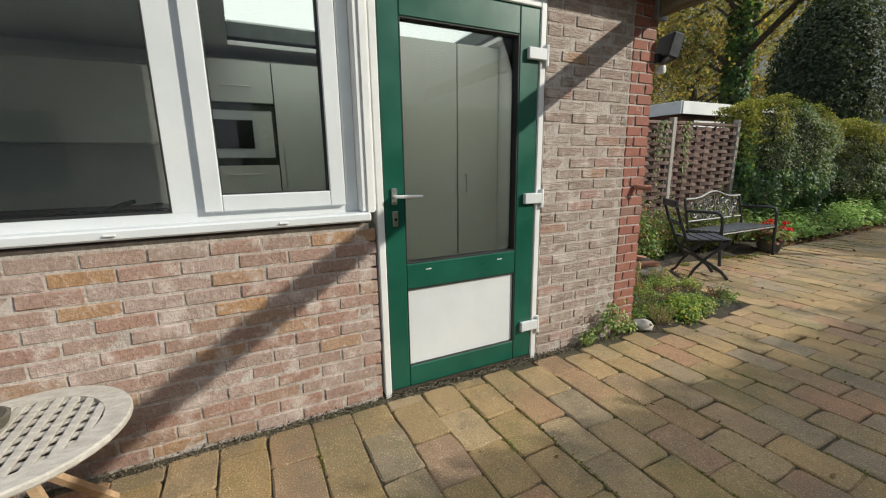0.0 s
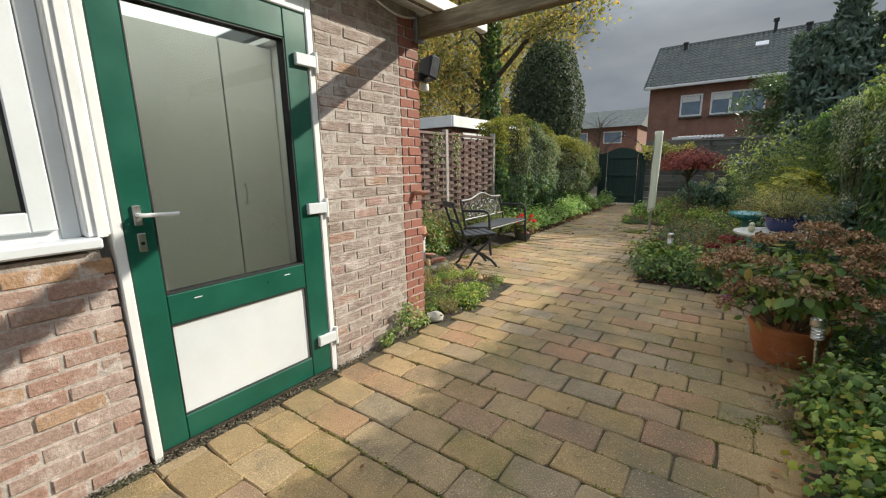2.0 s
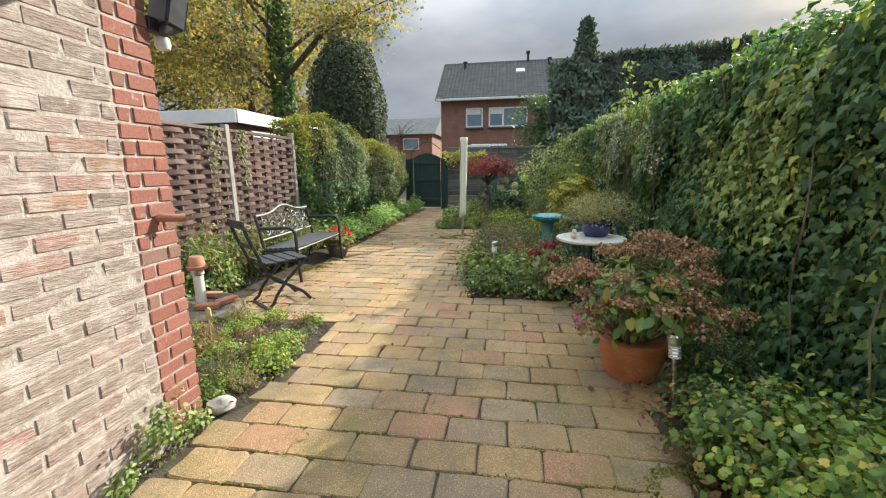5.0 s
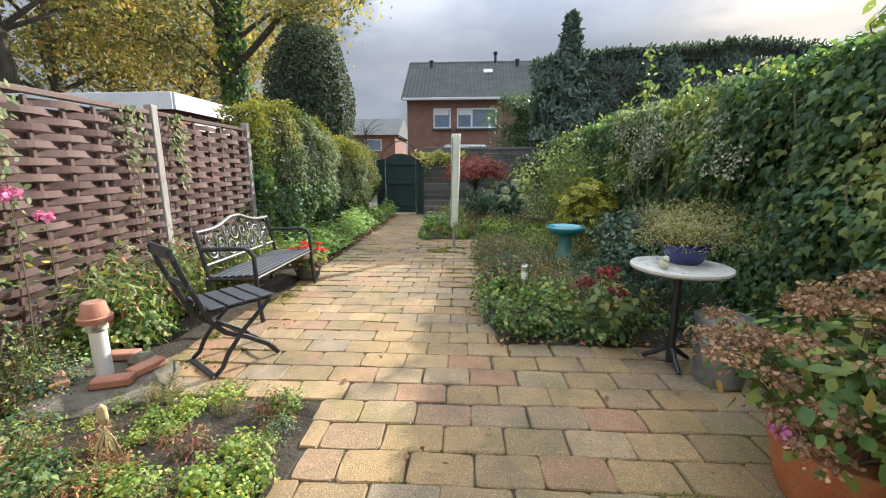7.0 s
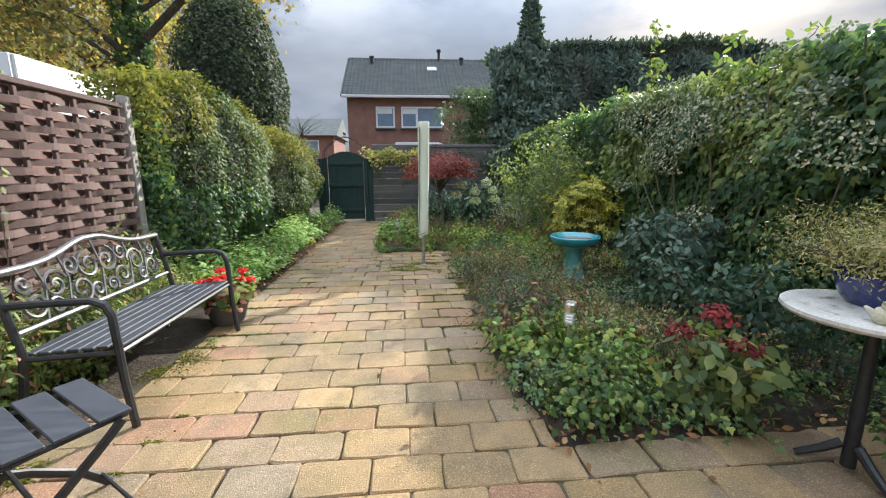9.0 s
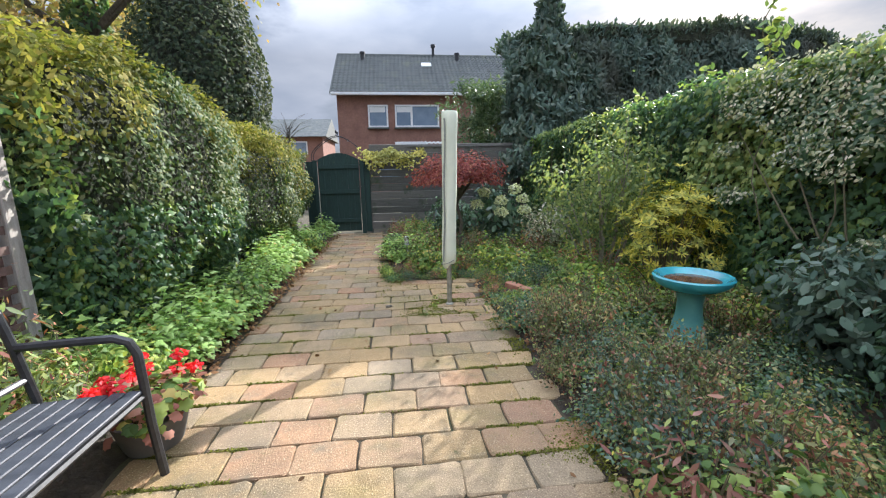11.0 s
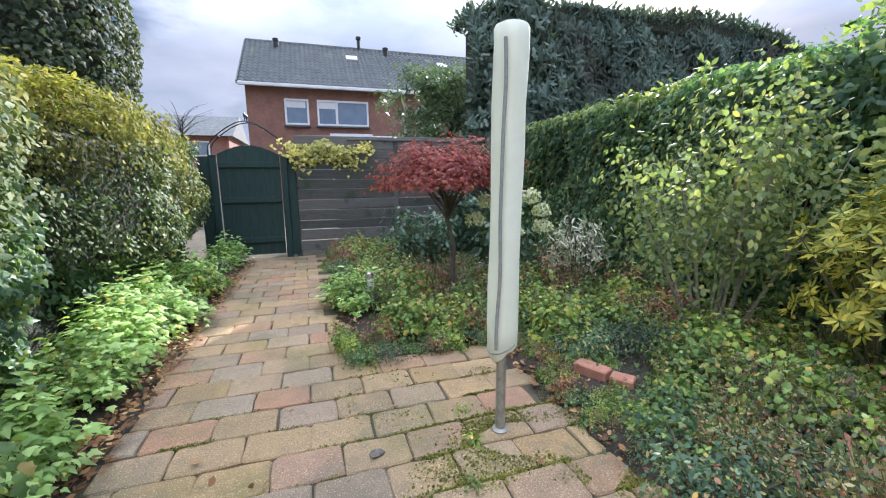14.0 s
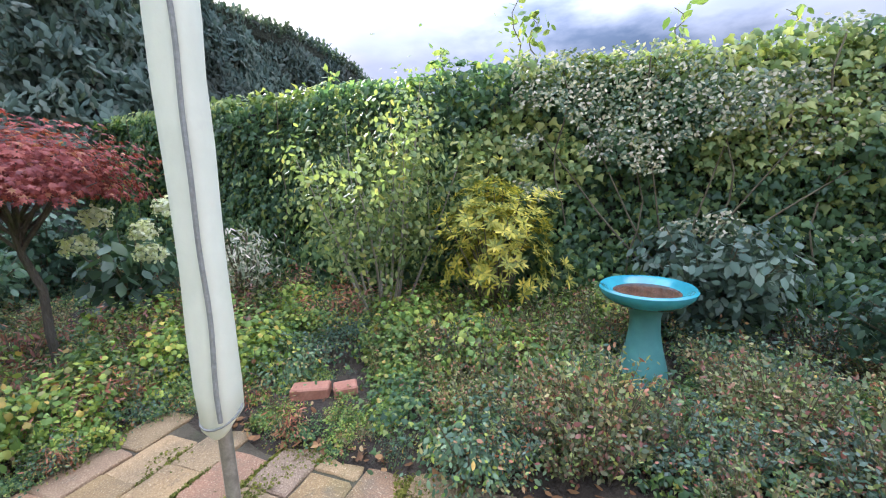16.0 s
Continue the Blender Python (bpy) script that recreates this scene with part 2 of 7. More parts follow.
M["fence_wood"] = surface("brown_fence_wood", (0.085, 0.05, 0.040), (0.16, 0.10, 0.082), 5, 0.75, bump=0.6, dist=0.003, fine=60, stretch=(6, 1, 9), tones=[(0, (0.09, 0.05, 0.042)), (0.5, (0.15, 0.09, 0.075)), (1, (0.21, 0.145, 0.125))])
M["post_grey"] = surface("grey_post_wood", (0.30, 0.27, 0.24), (0.42, 0.39, 0.35), 8, 0.8, bump=0.6, stretch=(5, 5, 0.8), spots=[((0.16, 0.12, 0.10), 7, 0.6, 0.75)])
M["dark_wood"] = surface("weathered_plank", (0.11, 0.11, 0.10), (0.29, 0.275, 0.25), 5, 0.85, bump=0.8, dist=0.004, fine=45, stretch=(0.8, 6, 10), spots=[((0.05, 0.075, 0.04), 3, 0.56, 0.72)], tones=[(0, (0.075, 0.077, 0.068)), (0.5, (0.15, 0.145, 0.13)), (1, (0.23, 0.215, 0.195))])
M["gate_wood"] = surface("dark_green_gate_wood", (0.010, 0.032, 0.028), (0.022, 0.055, 0.046), 6, 0.7, bump=0.6, dist=0.003, stretch=(8, 6, 0.8), spots=[((0.05, 0.075, 0.04), 4, 0.64, 0.78)])
M["beam_wood"] = surface("weathered_beam", (0.13, 0.10, 0.055), (0.27, 0.22, 0.14), 6, 0.85, bump=0.8, dist=0.004, stretch=(1, 8, 8), spots=[((0.10, 0.12, 0.04), 4, 0.55, 0.7)])
M["teak"] = surface("greyed_teak", (0.42, 0.38, 0.33), (0.58, 0.54, 0.48), 8, 0.75, bump=0.5, stretch=(5, 2, 5))
M["teak_leg"] = surface("warm_teak", (0.42, 0.28, 0.16), (0.55, 0.38, 0.23), 8, 0.7, bump=0.4, stretch=(2, 2, 7))
M["cover"] = surface("cream_cover_fabric", (0.70, 0.73, 0.57), (0.76, 0.79, 0.63), 4, 0.7, bump=0.18, dist=0.008, fine=14, spots=[((0.64, 0.65, 0.54), 3, 0.62, 0.82)])
M["zip"] = surface("grey_zip", (0.22, 0.23, 0.20), (0.30, 0.31, 0.28), 50, 0.7)
M["pole"] = surface("old_aluminium_pole", (0.30, 0.29, 0.24), (0.42, 0.40, 0.34), 16, 0.5, metal=0.5)
M["turquoise"] = surface("turquoise_glaze", (0.03, 0.22, 0.27), (0.06, 0.36, 0.40), 6, 0.22, bump=0.15, coat=0.6, spots=[((0.06, 0.16, 0.17), 16, 0.62, 0.76)])
M["teal_matte"] = surface("teal_glaze", (0.09, 0.27, 0.25), (0.14, 0.37, 0.33), 5, 0.4, bump=0.15, coat=0.2)
M["water"] = surface("leafy_water", (0.07, 0.035, 0.02), (0.16, 0.08, 0.05), 14, 0.08, bump=0.02)
M["terracotta"] = surface("terracotta", (0.42, 0.14, 0.05), (0.55, 0.21, 0.09), 6, 0.6, bump=0.3, spots=[((0.45, 0.36, 0.28), 8, 0.62, 0.78)])
M["old_terracotta"] = surface("old_terracotta", (0.36, 0.15, 0.09), (0.45, 0.22, 0.14), 10, 0.8, bump=0.3, spots=[((0.40, 0.34, 0.28), 8, 0.6, 0.75)])
M["blue_glaze"] = surface("blue_glaze", (0.015, 0.025, 0.13), (0.03, 0.045, 0.20), 8, 0.25, coat=0.5, bump=0.1)
M["zinc"] = surface("galvanised_zinc", (0.26, 0.28, 0.29), (0.42, 0.44, 0.44), 10, 0.45, metal=0.75, bump=0.2, spots=[((0.13, 0.13, 0.12), 7, 0.58, 0.74)])
M["grey_pot"] = surface("grey_plastic_pot", (0.10, 0.10, 0.095), (0.16, 0.155, 0.15), 6, 0.6, bump=0.15)
M["stone_white"] = surface("white_stone_top", (0.55, 0.53, 0.47), (0.70, 0.68, 0.62), 9, 0.6, bump=0.3, spots=[((0.20, 0.17, 0.12), 12, 0.57, 0.68)])
M["stone"] = surface("grey_stone", (0.13, 0.112, 0.085), (0.25, 0.22, 0.175), 9, 0.92, bump=1.0, dist=0.012, spots=[((0.085, 0.085, 0.03), 3.2, 0.48, 0.66), ((0.34, 0.31, 0.26), 30, 0.62, 0.74)])
M["pebble"] = surface("pale_pebble", (0.40, 0.38, 0.33), (0.55, 0.52, 0.46), 14, 0.8, bump=0.4)
M["figurine"] = surface("cream_figurine", (0.60, 0.57, 0.40), (0.70, 0.68, 0.52), 30, 0.5)
M["straw"] = surface("straw", (0.42, 0.33, 0.16), (0.58, 0.47, 0.26), 40, 0.9)
M["bark"] = surface("bark", (0.07, 0.06, 0.045), (0.15, 0.13, 0.10), 7, 0.95, bump=1.0, dist=0.02, fine=30, stretch=(3, 3, 0.7), spots=[((0.09, 0.11, 0.04), 3, 0.58, 0.7)])
M["stem"] = surface("stem", (0.10, 0.085, 0.045), (0.19, 0.17, 0.10), 15, 0.85)
M["pale_stem"] = surface("pale_stem", (0.22, 0.20, 0.15), (0.36, 0.33, 0.26), 15, 0.85, spots=[((0.14, 0.17, 0.07), 9, 0.56, 0.7)])
# near-black tone puts the shade between leaves into the solid cores
M["core"] = surface("hedge_shade_core", (0.030, 0.038, 0.022), (0.058, 0.066, 0.038), 9, 1.0, bump=1.0, dist=0.05, fine=30)
M["roof_tile"] = surface("grey_roof_tile", (0.075, 0.085, 0.08), (0.14, 0.152, 0.142), 3, 0.7, bump=0.3, spots=[((0.16, 0.17, 0.13), 1.3, 0.56, 0.7)])
M["far_brick"] = surface("far_brick", (0.24, 0.125, 0.095), (0.31, 0.165, 0.125), 2.2, 0.9, bump=0.5, fine=14)
M["white_far"] = surface("white_painted_frame", (0.70, 0.71, 0.72), (0.80, 0.80, 0.80), 2, 0.5, bump=0)
M["fascia"] = surface("white_fascia", (0.70, 0.71, 0.70), (0.80, 0.81, 0.80), 2, 0.4, bump=0.05, spots=[((0.42, 0.44, 0.40), 3, 0.62, 0.8)])
M["cabinet"] = surface("grey_cabinet_front", (0.66, 0.66, 0.60), (0.72, 0.72, 0.66), 3, 0.5, bump=0.03)
M["cabinet2"] = surface("beige_cupboard_front", (0.76, 0.74, 0.66), (0.80, 0.78, 0.71), 3, 0.55, bump=0.03)
M["dark_gap"] = surface("dark_gap", (0.03, 0.03, 0.03), (0.05, 0.05, 0.045), 5, 0.7)
M["black_glass"] = surface("black_glass", (0.008, 0.008, 0.01), (0.014, 0.014, 0.016), 5, 0.08, bump=0)
M["plaster"] = surface("plaster", (0.74, 0.73, 0.70), (0.80, 0.79, 0.76), 3, 0.9, bump=0.15)
M["room_floor"] = surface("room_floor", (0.60, 0.57, 0.50), (0.68, 0.64, 0.57), 4, 0.5)
M["roofing"] = surface("grey_corrugated_roof", (0.34, 0.34, 0.33), (0.48, 0.48, 0.46), 3, 0.8)
M["litter"] = leaf_mat("dry_leaf", [(0, (0.065, 0.034, 0.010)), (0.5, (0.125, 0.066, 0.020)), (0.85, (0.20, 0.12, 0.036)), (1, (0.26, 0.19, 0.065))], 0.85, 0.1, 3)
L = {}
L["ivy"] = leaf_mat("ivy_leaf", [(0, (0.032, 0.068, 0.028)), (0.5, (0.058, 0.118, 0.038)), (0.8, (0.10, 0.17, 0.048)), (1, (0.20, 0.24, 0.05))], 0.42, 0.48, 1.1, None, 0.4)
L["ivy_lime"] = leaf_mat("lime_ivy_leaf", [(0, (0.06, 0.11, 0.025)), (0.5, (0.13, 0.19, 0.045)), (1, (0.26, 0.29, 0.07))], 0.45, 0.3, 1.3)
L["holly"] = leaf_mat("variegated_hedge_leaf", [(0, (0.03, 0.058, 0.018)), (0.55, (0.06, 0.10, 0.024)), (0.9, (0.105, 0.13, 0.032)), (1, (0.13, 0.14, 0.04))], 0.55, 0.3, 1.2, None, 0.25)
L["pale"] = leaf_mat("cream_edged_leaf", [(0, (0.035, 0.07, 0.03)), (0.45, (0.10, 0.14, 0.06)), (0.7, (0.22, 0.24, 0.10)), (1, (0.40, 0.39, 0.23))], 0.5, 0.2, 2)
L["cream_tip"] = leaf_mat("cream_shrub_leaf", [(0, (0.10, 0.14, 0.06)), (0.5, (0.22, 0.25, 0.13)), (1, (0.40, 0.38, 0.24))], 0.6, 0.2, 2)
L["cream"] = leaf_mat("yellow_cream_leaf", [(0, (0.065, 0.088, 0.016)), (0.5, (0.125, 0.138, 0.024)), (0.9, (0.20, 0.19, 0.036)), (1, (0.25, 0.225, 0.06))], 0.65, 0.38, 2, None, 0.2)
L["geranium"] = leaf_mat("cranesbill_leaf", [(0, (0.04, 0.08, 0.014)), (0.5, (0.09, 0.155, 0.025)), (0.88, (0.20, 0.25, 0.04)), (1, (0.30, 0.22, 0.05))], 0.55, 0.3, 2, vary=True)
L["silver"] = leaf_mat("pale_green_leaf", [(0, (0.10, 0.175, 0.034)), (0.5, (0.19, 0.30, 0.060)), (1, (0.31, 0.42, 0.12))], 0.65, 0.35, 2)
L["dark"] = leaf_mat("dark_green_leaf", [(0, (0.022, 0.05, 0.022)), (0.6, (0.05, 0.095, 0.04)), (1, (0.09, 0.14, 0.06))], 0.4, 0.2, 2, vary=True)
L["olive"] = leaf_mat("olive_leaf", [(0, (0.06, 0.085, 0.028)), (0.5, (0.12, 0.14, 0.045)), (0.85, (0.20, 0.19, 0.07)), (1, (0.20, 0.10, 0.05))], 0.6, 0.3, 2, vary=True)
L["gold"] = leaf_mat("golden_leaf", [(0, (0.16, 0.17, 0.03)), (0.5, (0.33, 0.31, 0.05)), (1, (0.45, 0.42, 0.12))], 0.5, 0.3, 2)
L["grey_green"] = leaf_mat("grey_green_leaf", [(0, (0.035, 0.065, 0.035)), (0.6, (0.06, 0.095, 0.05)), (1, (0.095, 0.13, 0.075))], 0.55, 0.2, 2, None, 0.25)
L["russet"] = leaf_mat("russet_leaf", [(0, (0.12, 0.045, 0.022)), (0.5, (0.20, 0.085, 0.045)), (1, (0.28, 0.16, 0.08))], 0.7, 0.25, 2, vary=True)
L["shrub"] = leaf_mat("light_shrub_leaf", [(0, (0.07, 0.11, 0.035)), (0.5, (0.12, 0.165, 0.05)), (0.85, (0.175, 0.215, 0.055)), (1, (0.24, 0.24, 0.06))], 0.55, 0.42, 2)
L["azalea"] = leaf_mat("yellowing_leaf", [(0, (0.085, 0.12, 0.02)), (0.35, (0.18, 0.20, 0.024)), (0.75, (0.30, 0.285, 0.03)), (1, (0.38, 0.34, 0.042))], 0.55, 0.35, 2.5)
L["maple"] = leaf_mat("red_maple_leaf", [(0, (0.08, 0.018, 0.012)), (0.5, (0.155, 0.036, 0.022)), (0.9, (0.22, 0.072, 0.038)), (1, (0.26, 0.14, 0.05))], 0.6, 0.35, 2)
L["conifer"] = leaf_mat("conifer_spray", [(0, (0.030, 0.055, 0.032)), (0.6, (0.058, 0.092, 0.052)), (1, (0.095, 0.12, 0.07))], 0.75, 0.2, 0.6, (0.055, 0.060, 0.042))
L["autumn"] = leaf_mat("autumn_leaf", [(0, (0.075, 0.095, 0.034)), (0.4, (0.15, 0.15, 0.045)), (0.75, (0.24, 0.20, 0.058)), (1, (0.28, 0.18, 0.06))], 0.6, 0.5, 0.35)
L["column"] = leaf_mat("old_ivy_leaf", [(0, (0.024, 0.040, 0.018)), (0.6, (0.042, 0.062, 0.024)), (1, (0.075, 0.088, 0.034))], 0.6, 0.3, 0.8, None, 0.25)
L["laurel"] = leaf_mat("laurel_leaf", [(0, (0.03, 0.06, 0.02)), (0.6, (0.07, 0.11, 0.04)), (1, (0.12, 0.16, 0.07))], 0.4, 0.25, 0.9)
L["brown_flower"] = leaf_mat("dried_flower", [(0, (0.10, 0.062, 0.027)), (0.5, (0.19, 0.122, 0.053)), (0.9, (0.31, 0.212, 0.10)), (1, (0.33, 0.165, 0.085))], 0.85, 0.25, 6)
L["green_flower"] = leaf_mat("green_white_flower", [(0, (0.34, 0.38, 0.15)), (1, (0.46, 0.48, 0.26))], 0.7, 0.3, 6)
L["red_flower"] = leaf_mat("red_flower", [(0, (0.45, 0.008, 0.010)), (1, (0.70, 0.025, 0.02))], 0.5, 0.3, 6)
L["pink_flower"] = leaf_mat("pink_flower", [(0, (0.50, 0.10, 0.17)), (1, (0.66, 0.22, 0.30))], 0.5, 0.3, 6)
L["sedum"] = leaf_mat("dark_red_flower", [(0, (0.085, 0.012, 0.010)), (1, (0.165, 0.026, 0.018))], 0.8, 0.2, 6)
L["heather"] = leaf_mat("heather_spray", [(0, (0.10, 0.115, 0.03)), (0.6, (0.19, 0.20, 0.05)), (1, (0.30, 0.25, 0.11))], 0.7, 0.3, 3)

# ---------- mesh tools ----------
class Mesher:
    """Collects vertices and faces of one mesh."""

    def __init__(self):
        self.v, self.f = [], []

    def add(self, verts, faces):
        o = len(self.v)
        self.v.extend(tuple(p) for p in verts)
        self.f.extend(tuple(i + o for i in f) for f in faces)
        return self

    def box(self, x0, x1, y0, y1, z0, z1, ch=0.004, m=None):
        """A box with chamfered edges."""
        c, h = Vector(((x0 + x1) / 2, (y0 + y1) / 2, (z0 + z1) / 2)), ((x1 - x0) / 2, (y1 - y0) / 2, (z1 - z0) / 2)
        ch = min(ch, 0.45 * min(abs(a) for a in h))
        idx, verts, faces = {}, [], []
        for sx in (-1, 1):
            for sy in (-1, 1):
                for sz in (-1, 1):
                    s = (sx, sy, sz)
                    for a in range(3):
                        p = [s[k] * (h[k] - (0 if k == a else ch)) for k in range(3)]
                        idx[s, a] = len(verts)
                        verts.append(c + Vector(p))
        for a in range(3):
            b, d = (a + 1) % 3, (a + 2) % 3
            for sa in (-1, 1):
                ring = []
                for sb, sd in ((-1, -1), (1, -1), (1, 1), (-1, 1)):
                    s = [0, 0, 0]
                    s[a], s[b], s[d] = sa, sb, sd
                    ring.append(idx[tuple(s), a])
                faces.append(ring if sa > 0 else ring[::-1])
            for sb in (-1, 1):
                for sd in (-1, 1):
                    s0, s1 = [0, 0, 0], [0, 0, 0]
                    s0[a], s0[b], s0[d] = -1, sb, sd
                    s1[a], s1[b], s1[d] = 1, sb, sd
                    q = [idx[tuple(s0), b], idx[tuple(s1), b], idx[tuple(s1), d], idx[tuple(s0), d]]
                    faces.append(q if sb * sd < 0 else q[::-1])
        for sx in (-1, 1):
            for sy in (-1, 1):
                for sz in (-1, 1):
                    q = [idx[(sx, sy, sz), a] for a in range(3)]
                    faces.append(q if sx * sy * sz > 0 else q[::-1])
        return self.add([m @ p for p in verts] if m else verts, faces)

    def tube(self, pts, r, n=8, flat=1.0, closed=False):
        """A round or flattened bar along points; r may be a list."""
        pts = [Vector(p) for p in pts]
        k = len(pts)
        verts, faces, up = [], [], None
        for i, p in enumerate(pts):
            a, b = pts[(i - 1) % k if closed else max(i - 1, 0)], pts[(i + 1) % k if closed else min(i + 1, k - 1)]
            d = (b - a).normalized()
            if up is None:
                up = Vector((0, 0, 1)) if abs(d.z) < 0.9 else Vector((1, 0, 0))
            side = d.cross(up)
            if side.length < 1e-4:
                side = d.orthogonal()
            side.normalize()
            up = side.cross(d).normalized()
            ri = r[i] if isinstance(r, (list, tuple)) else r
            for j in range(n):
                t = 2 * math.pi * j / n
                verts.append(p + side * (ri * math.cos(t)) + up * (ri * flat * math.sin(t)))
        for i in range(k if closed else k - 1):
            for j in range(n):
                a, b = i * n + j, i * n + (j + 1) % n
                c, d = ((i + 1) % k) * n + (j + 1) % n, ((i + 1) % k) * n + j
                faces.append((a, b, c, d))
        if not closed:
            faces.append(tuple(range(n))[::-1])
            faces.append(tuple((k - 1) * n + j for j in range(n)))
        return self.add(verts, faces)

    def lathe(self, profile, centre=(0, 0, 0), n=28, wobble=0.0, rng=None):
        """A turned form from (radius, height) pairs."""
        verts, faces = [], []
        k = len(profile)
        w = [1 + (rng.uniform(-wobble, wobble) if rng else 0) for _ in range(n)]
        for r, z in profile:
            for j in range(n):
                t = 2 * math.pi * j / n
                verts.append((centre[0] + r * w[j] * math.cos(t), centre[1] + r * w[j] * math.sin(t), centre[2] + z))
        for i in range(k - 1):
            for j in range(n):
                faces.append((i * n + j, i * n + (j + 1) % n, (i + 1) * n + (j + 1) % n, (i + 1) * n + j))
        faces.append(tuple(range(n))[::-1])
        faces.append(tuple((k - 1) * n + j for j in range(n)))
        return self.add(verts, faces)

    def blob(self, c, r, seed=0, rough=0.2, nu=14, nv=9):
        """A lumpy stone-like or hedge-like body with radii r."""
        verts, faces = [], []
        for i in range(nv + 1):
            ph = math.pi * i / nv
            for j in range(nu):
                t = 2 * math.pi * j / nu
                d = Vector((math.sin(ph) * math.cos(t), math.sin(ph) * math.sin(t), math.cos(ph)))
                k = 1 + rough * noise.noise(d * 1.7 + Vector((seed * 3.1, seed, 0)))
                verts.append((c[0] + d.x * r[0] * k, c[1] + d.y * r[1] * k, c[2] + d.z * r[2] * k))
        for i in range(nv):
            for j in range(nu):
                faces.append((i * nu + j, (i + 1) * nu + j, (i + 1) * nu + (j + 1) % nu, i * nu + (j + 1) % nu))
        return self.add(verts, faces)

    def mesh(self, name, material, smooth=False):
        me = bpy.data.meshes.new(name)
        me.from_pydata(self.v, [], self.f)
        me.materials.append(material)
        if smooth:
            me.polygons.foreach_set("use_smooth", [True] * len(me.polygons))
            me.set_sharp_from_angle(angle=radians(38))
        me.update()
        return me


def part(name, mb, material, parent=None, label="", smooth=False):
    """One mesh object under a thing, a part or a piece of the setting."""
    ob = new(name, mb.mesh(name, material, smooth) if isinstance(mb, Mesher) else mb)
    ob.parent = parent
    return tagged(ob, label)


def thing(name, label, category, at=(0, 0, 0), group="", turn=0.0):
    ob = new(name)
    ob.empty_display_size = 0.05
    ob.matrix_world = pose(*at, 0, 0, turn)
    return tagged(ob, label, category, group)


def setting(name, mb, material, label, smooth=False):
    return tagged(part(name, mb, material, None, label, smooth), kind="structure", category=name.split("_")[0])


OUT = {
    "ivy": ([(0, 0.05), (0.30, -0.06), (0.52, 0.26), (0.27, 0.42), (0, 1.0), (-0.27, 0.42), (-0.52, 0.26), (-0.30, -0.06)], 0.36),
    "round": ([(0, 0.1), (0.32, 0.0), (0.55, 0.32), (0.40, 0.55), (0.42, 0.82), (0.14, 0.86), (0, 1.0), (-0.14, 0.86), (-0.42, 0.82), (-0.40, 0.55), (-0.55, 0.32), (-0.32, 0.0)], 0.45),
    "oval": ([(0, 0), (0.26, 0.32), (0.22, 0.68), (0, 1), (-0.22, 0.68), (-0.26, 0.32)], None),
    "lance": ([(0, 0), (0.13, 0.30), (0.11, 0.65), (0, 1), (-0.11, 0.65), (-0.13, 0.30)], None),
    "blade": ([(0, 0), (0.05, 0.3), (0.04, 0.7), (0, 1), (-0.04, 0.7), (-0.05, 0.3)], None),
    "petal": ([(0, 0), (0.38, 0.45), (0.30, 0.9), (0, 1), (-0.30, 0.9), (-0.38, 0.45)], None),
    "star": ([(0, 0), (0.12, 0.22), (0.55, 0.20), (0.20, 0.42), (0.42, 0.78), (0.10, 0.60), (0, 1.0), (-0.10, 0.60), (-0.42, 0.78), (-0.20, 0.42), (-0.55, 0.20), (-0.12, 0.22)], 0.36),
    "spray": ([(0, 0), (0.20, 0.25), (0.10, 0.45), (0.20, 0.7), (0, 1), (-0.20, 0.7), (-0.10, 0.45), (-0.20, 0.25)], 0.45),
}


def template(shape, fold=0.3, curl=0.25):
    pts, mid = OUT[shape]
    v = [(x, y, -fold * abs(x) - curl * max(0.0, y - 0.3) ** 2) for x, y in pts]
    k = len(pts)
    if mid is None:
        half = k // 2
        return np.array(v), [tuple(range(0, half + 1)), (0,) + tuple(range(half, k))]
    v.append((0, mid, 0.04))
    return np.array(v), [(i, (i + 1) % k, k) for i in range(k)]


def unit(a):
    return a / np.maximum(np.linalg.norm(a, axis=1, keepdims=True), 1e-6)


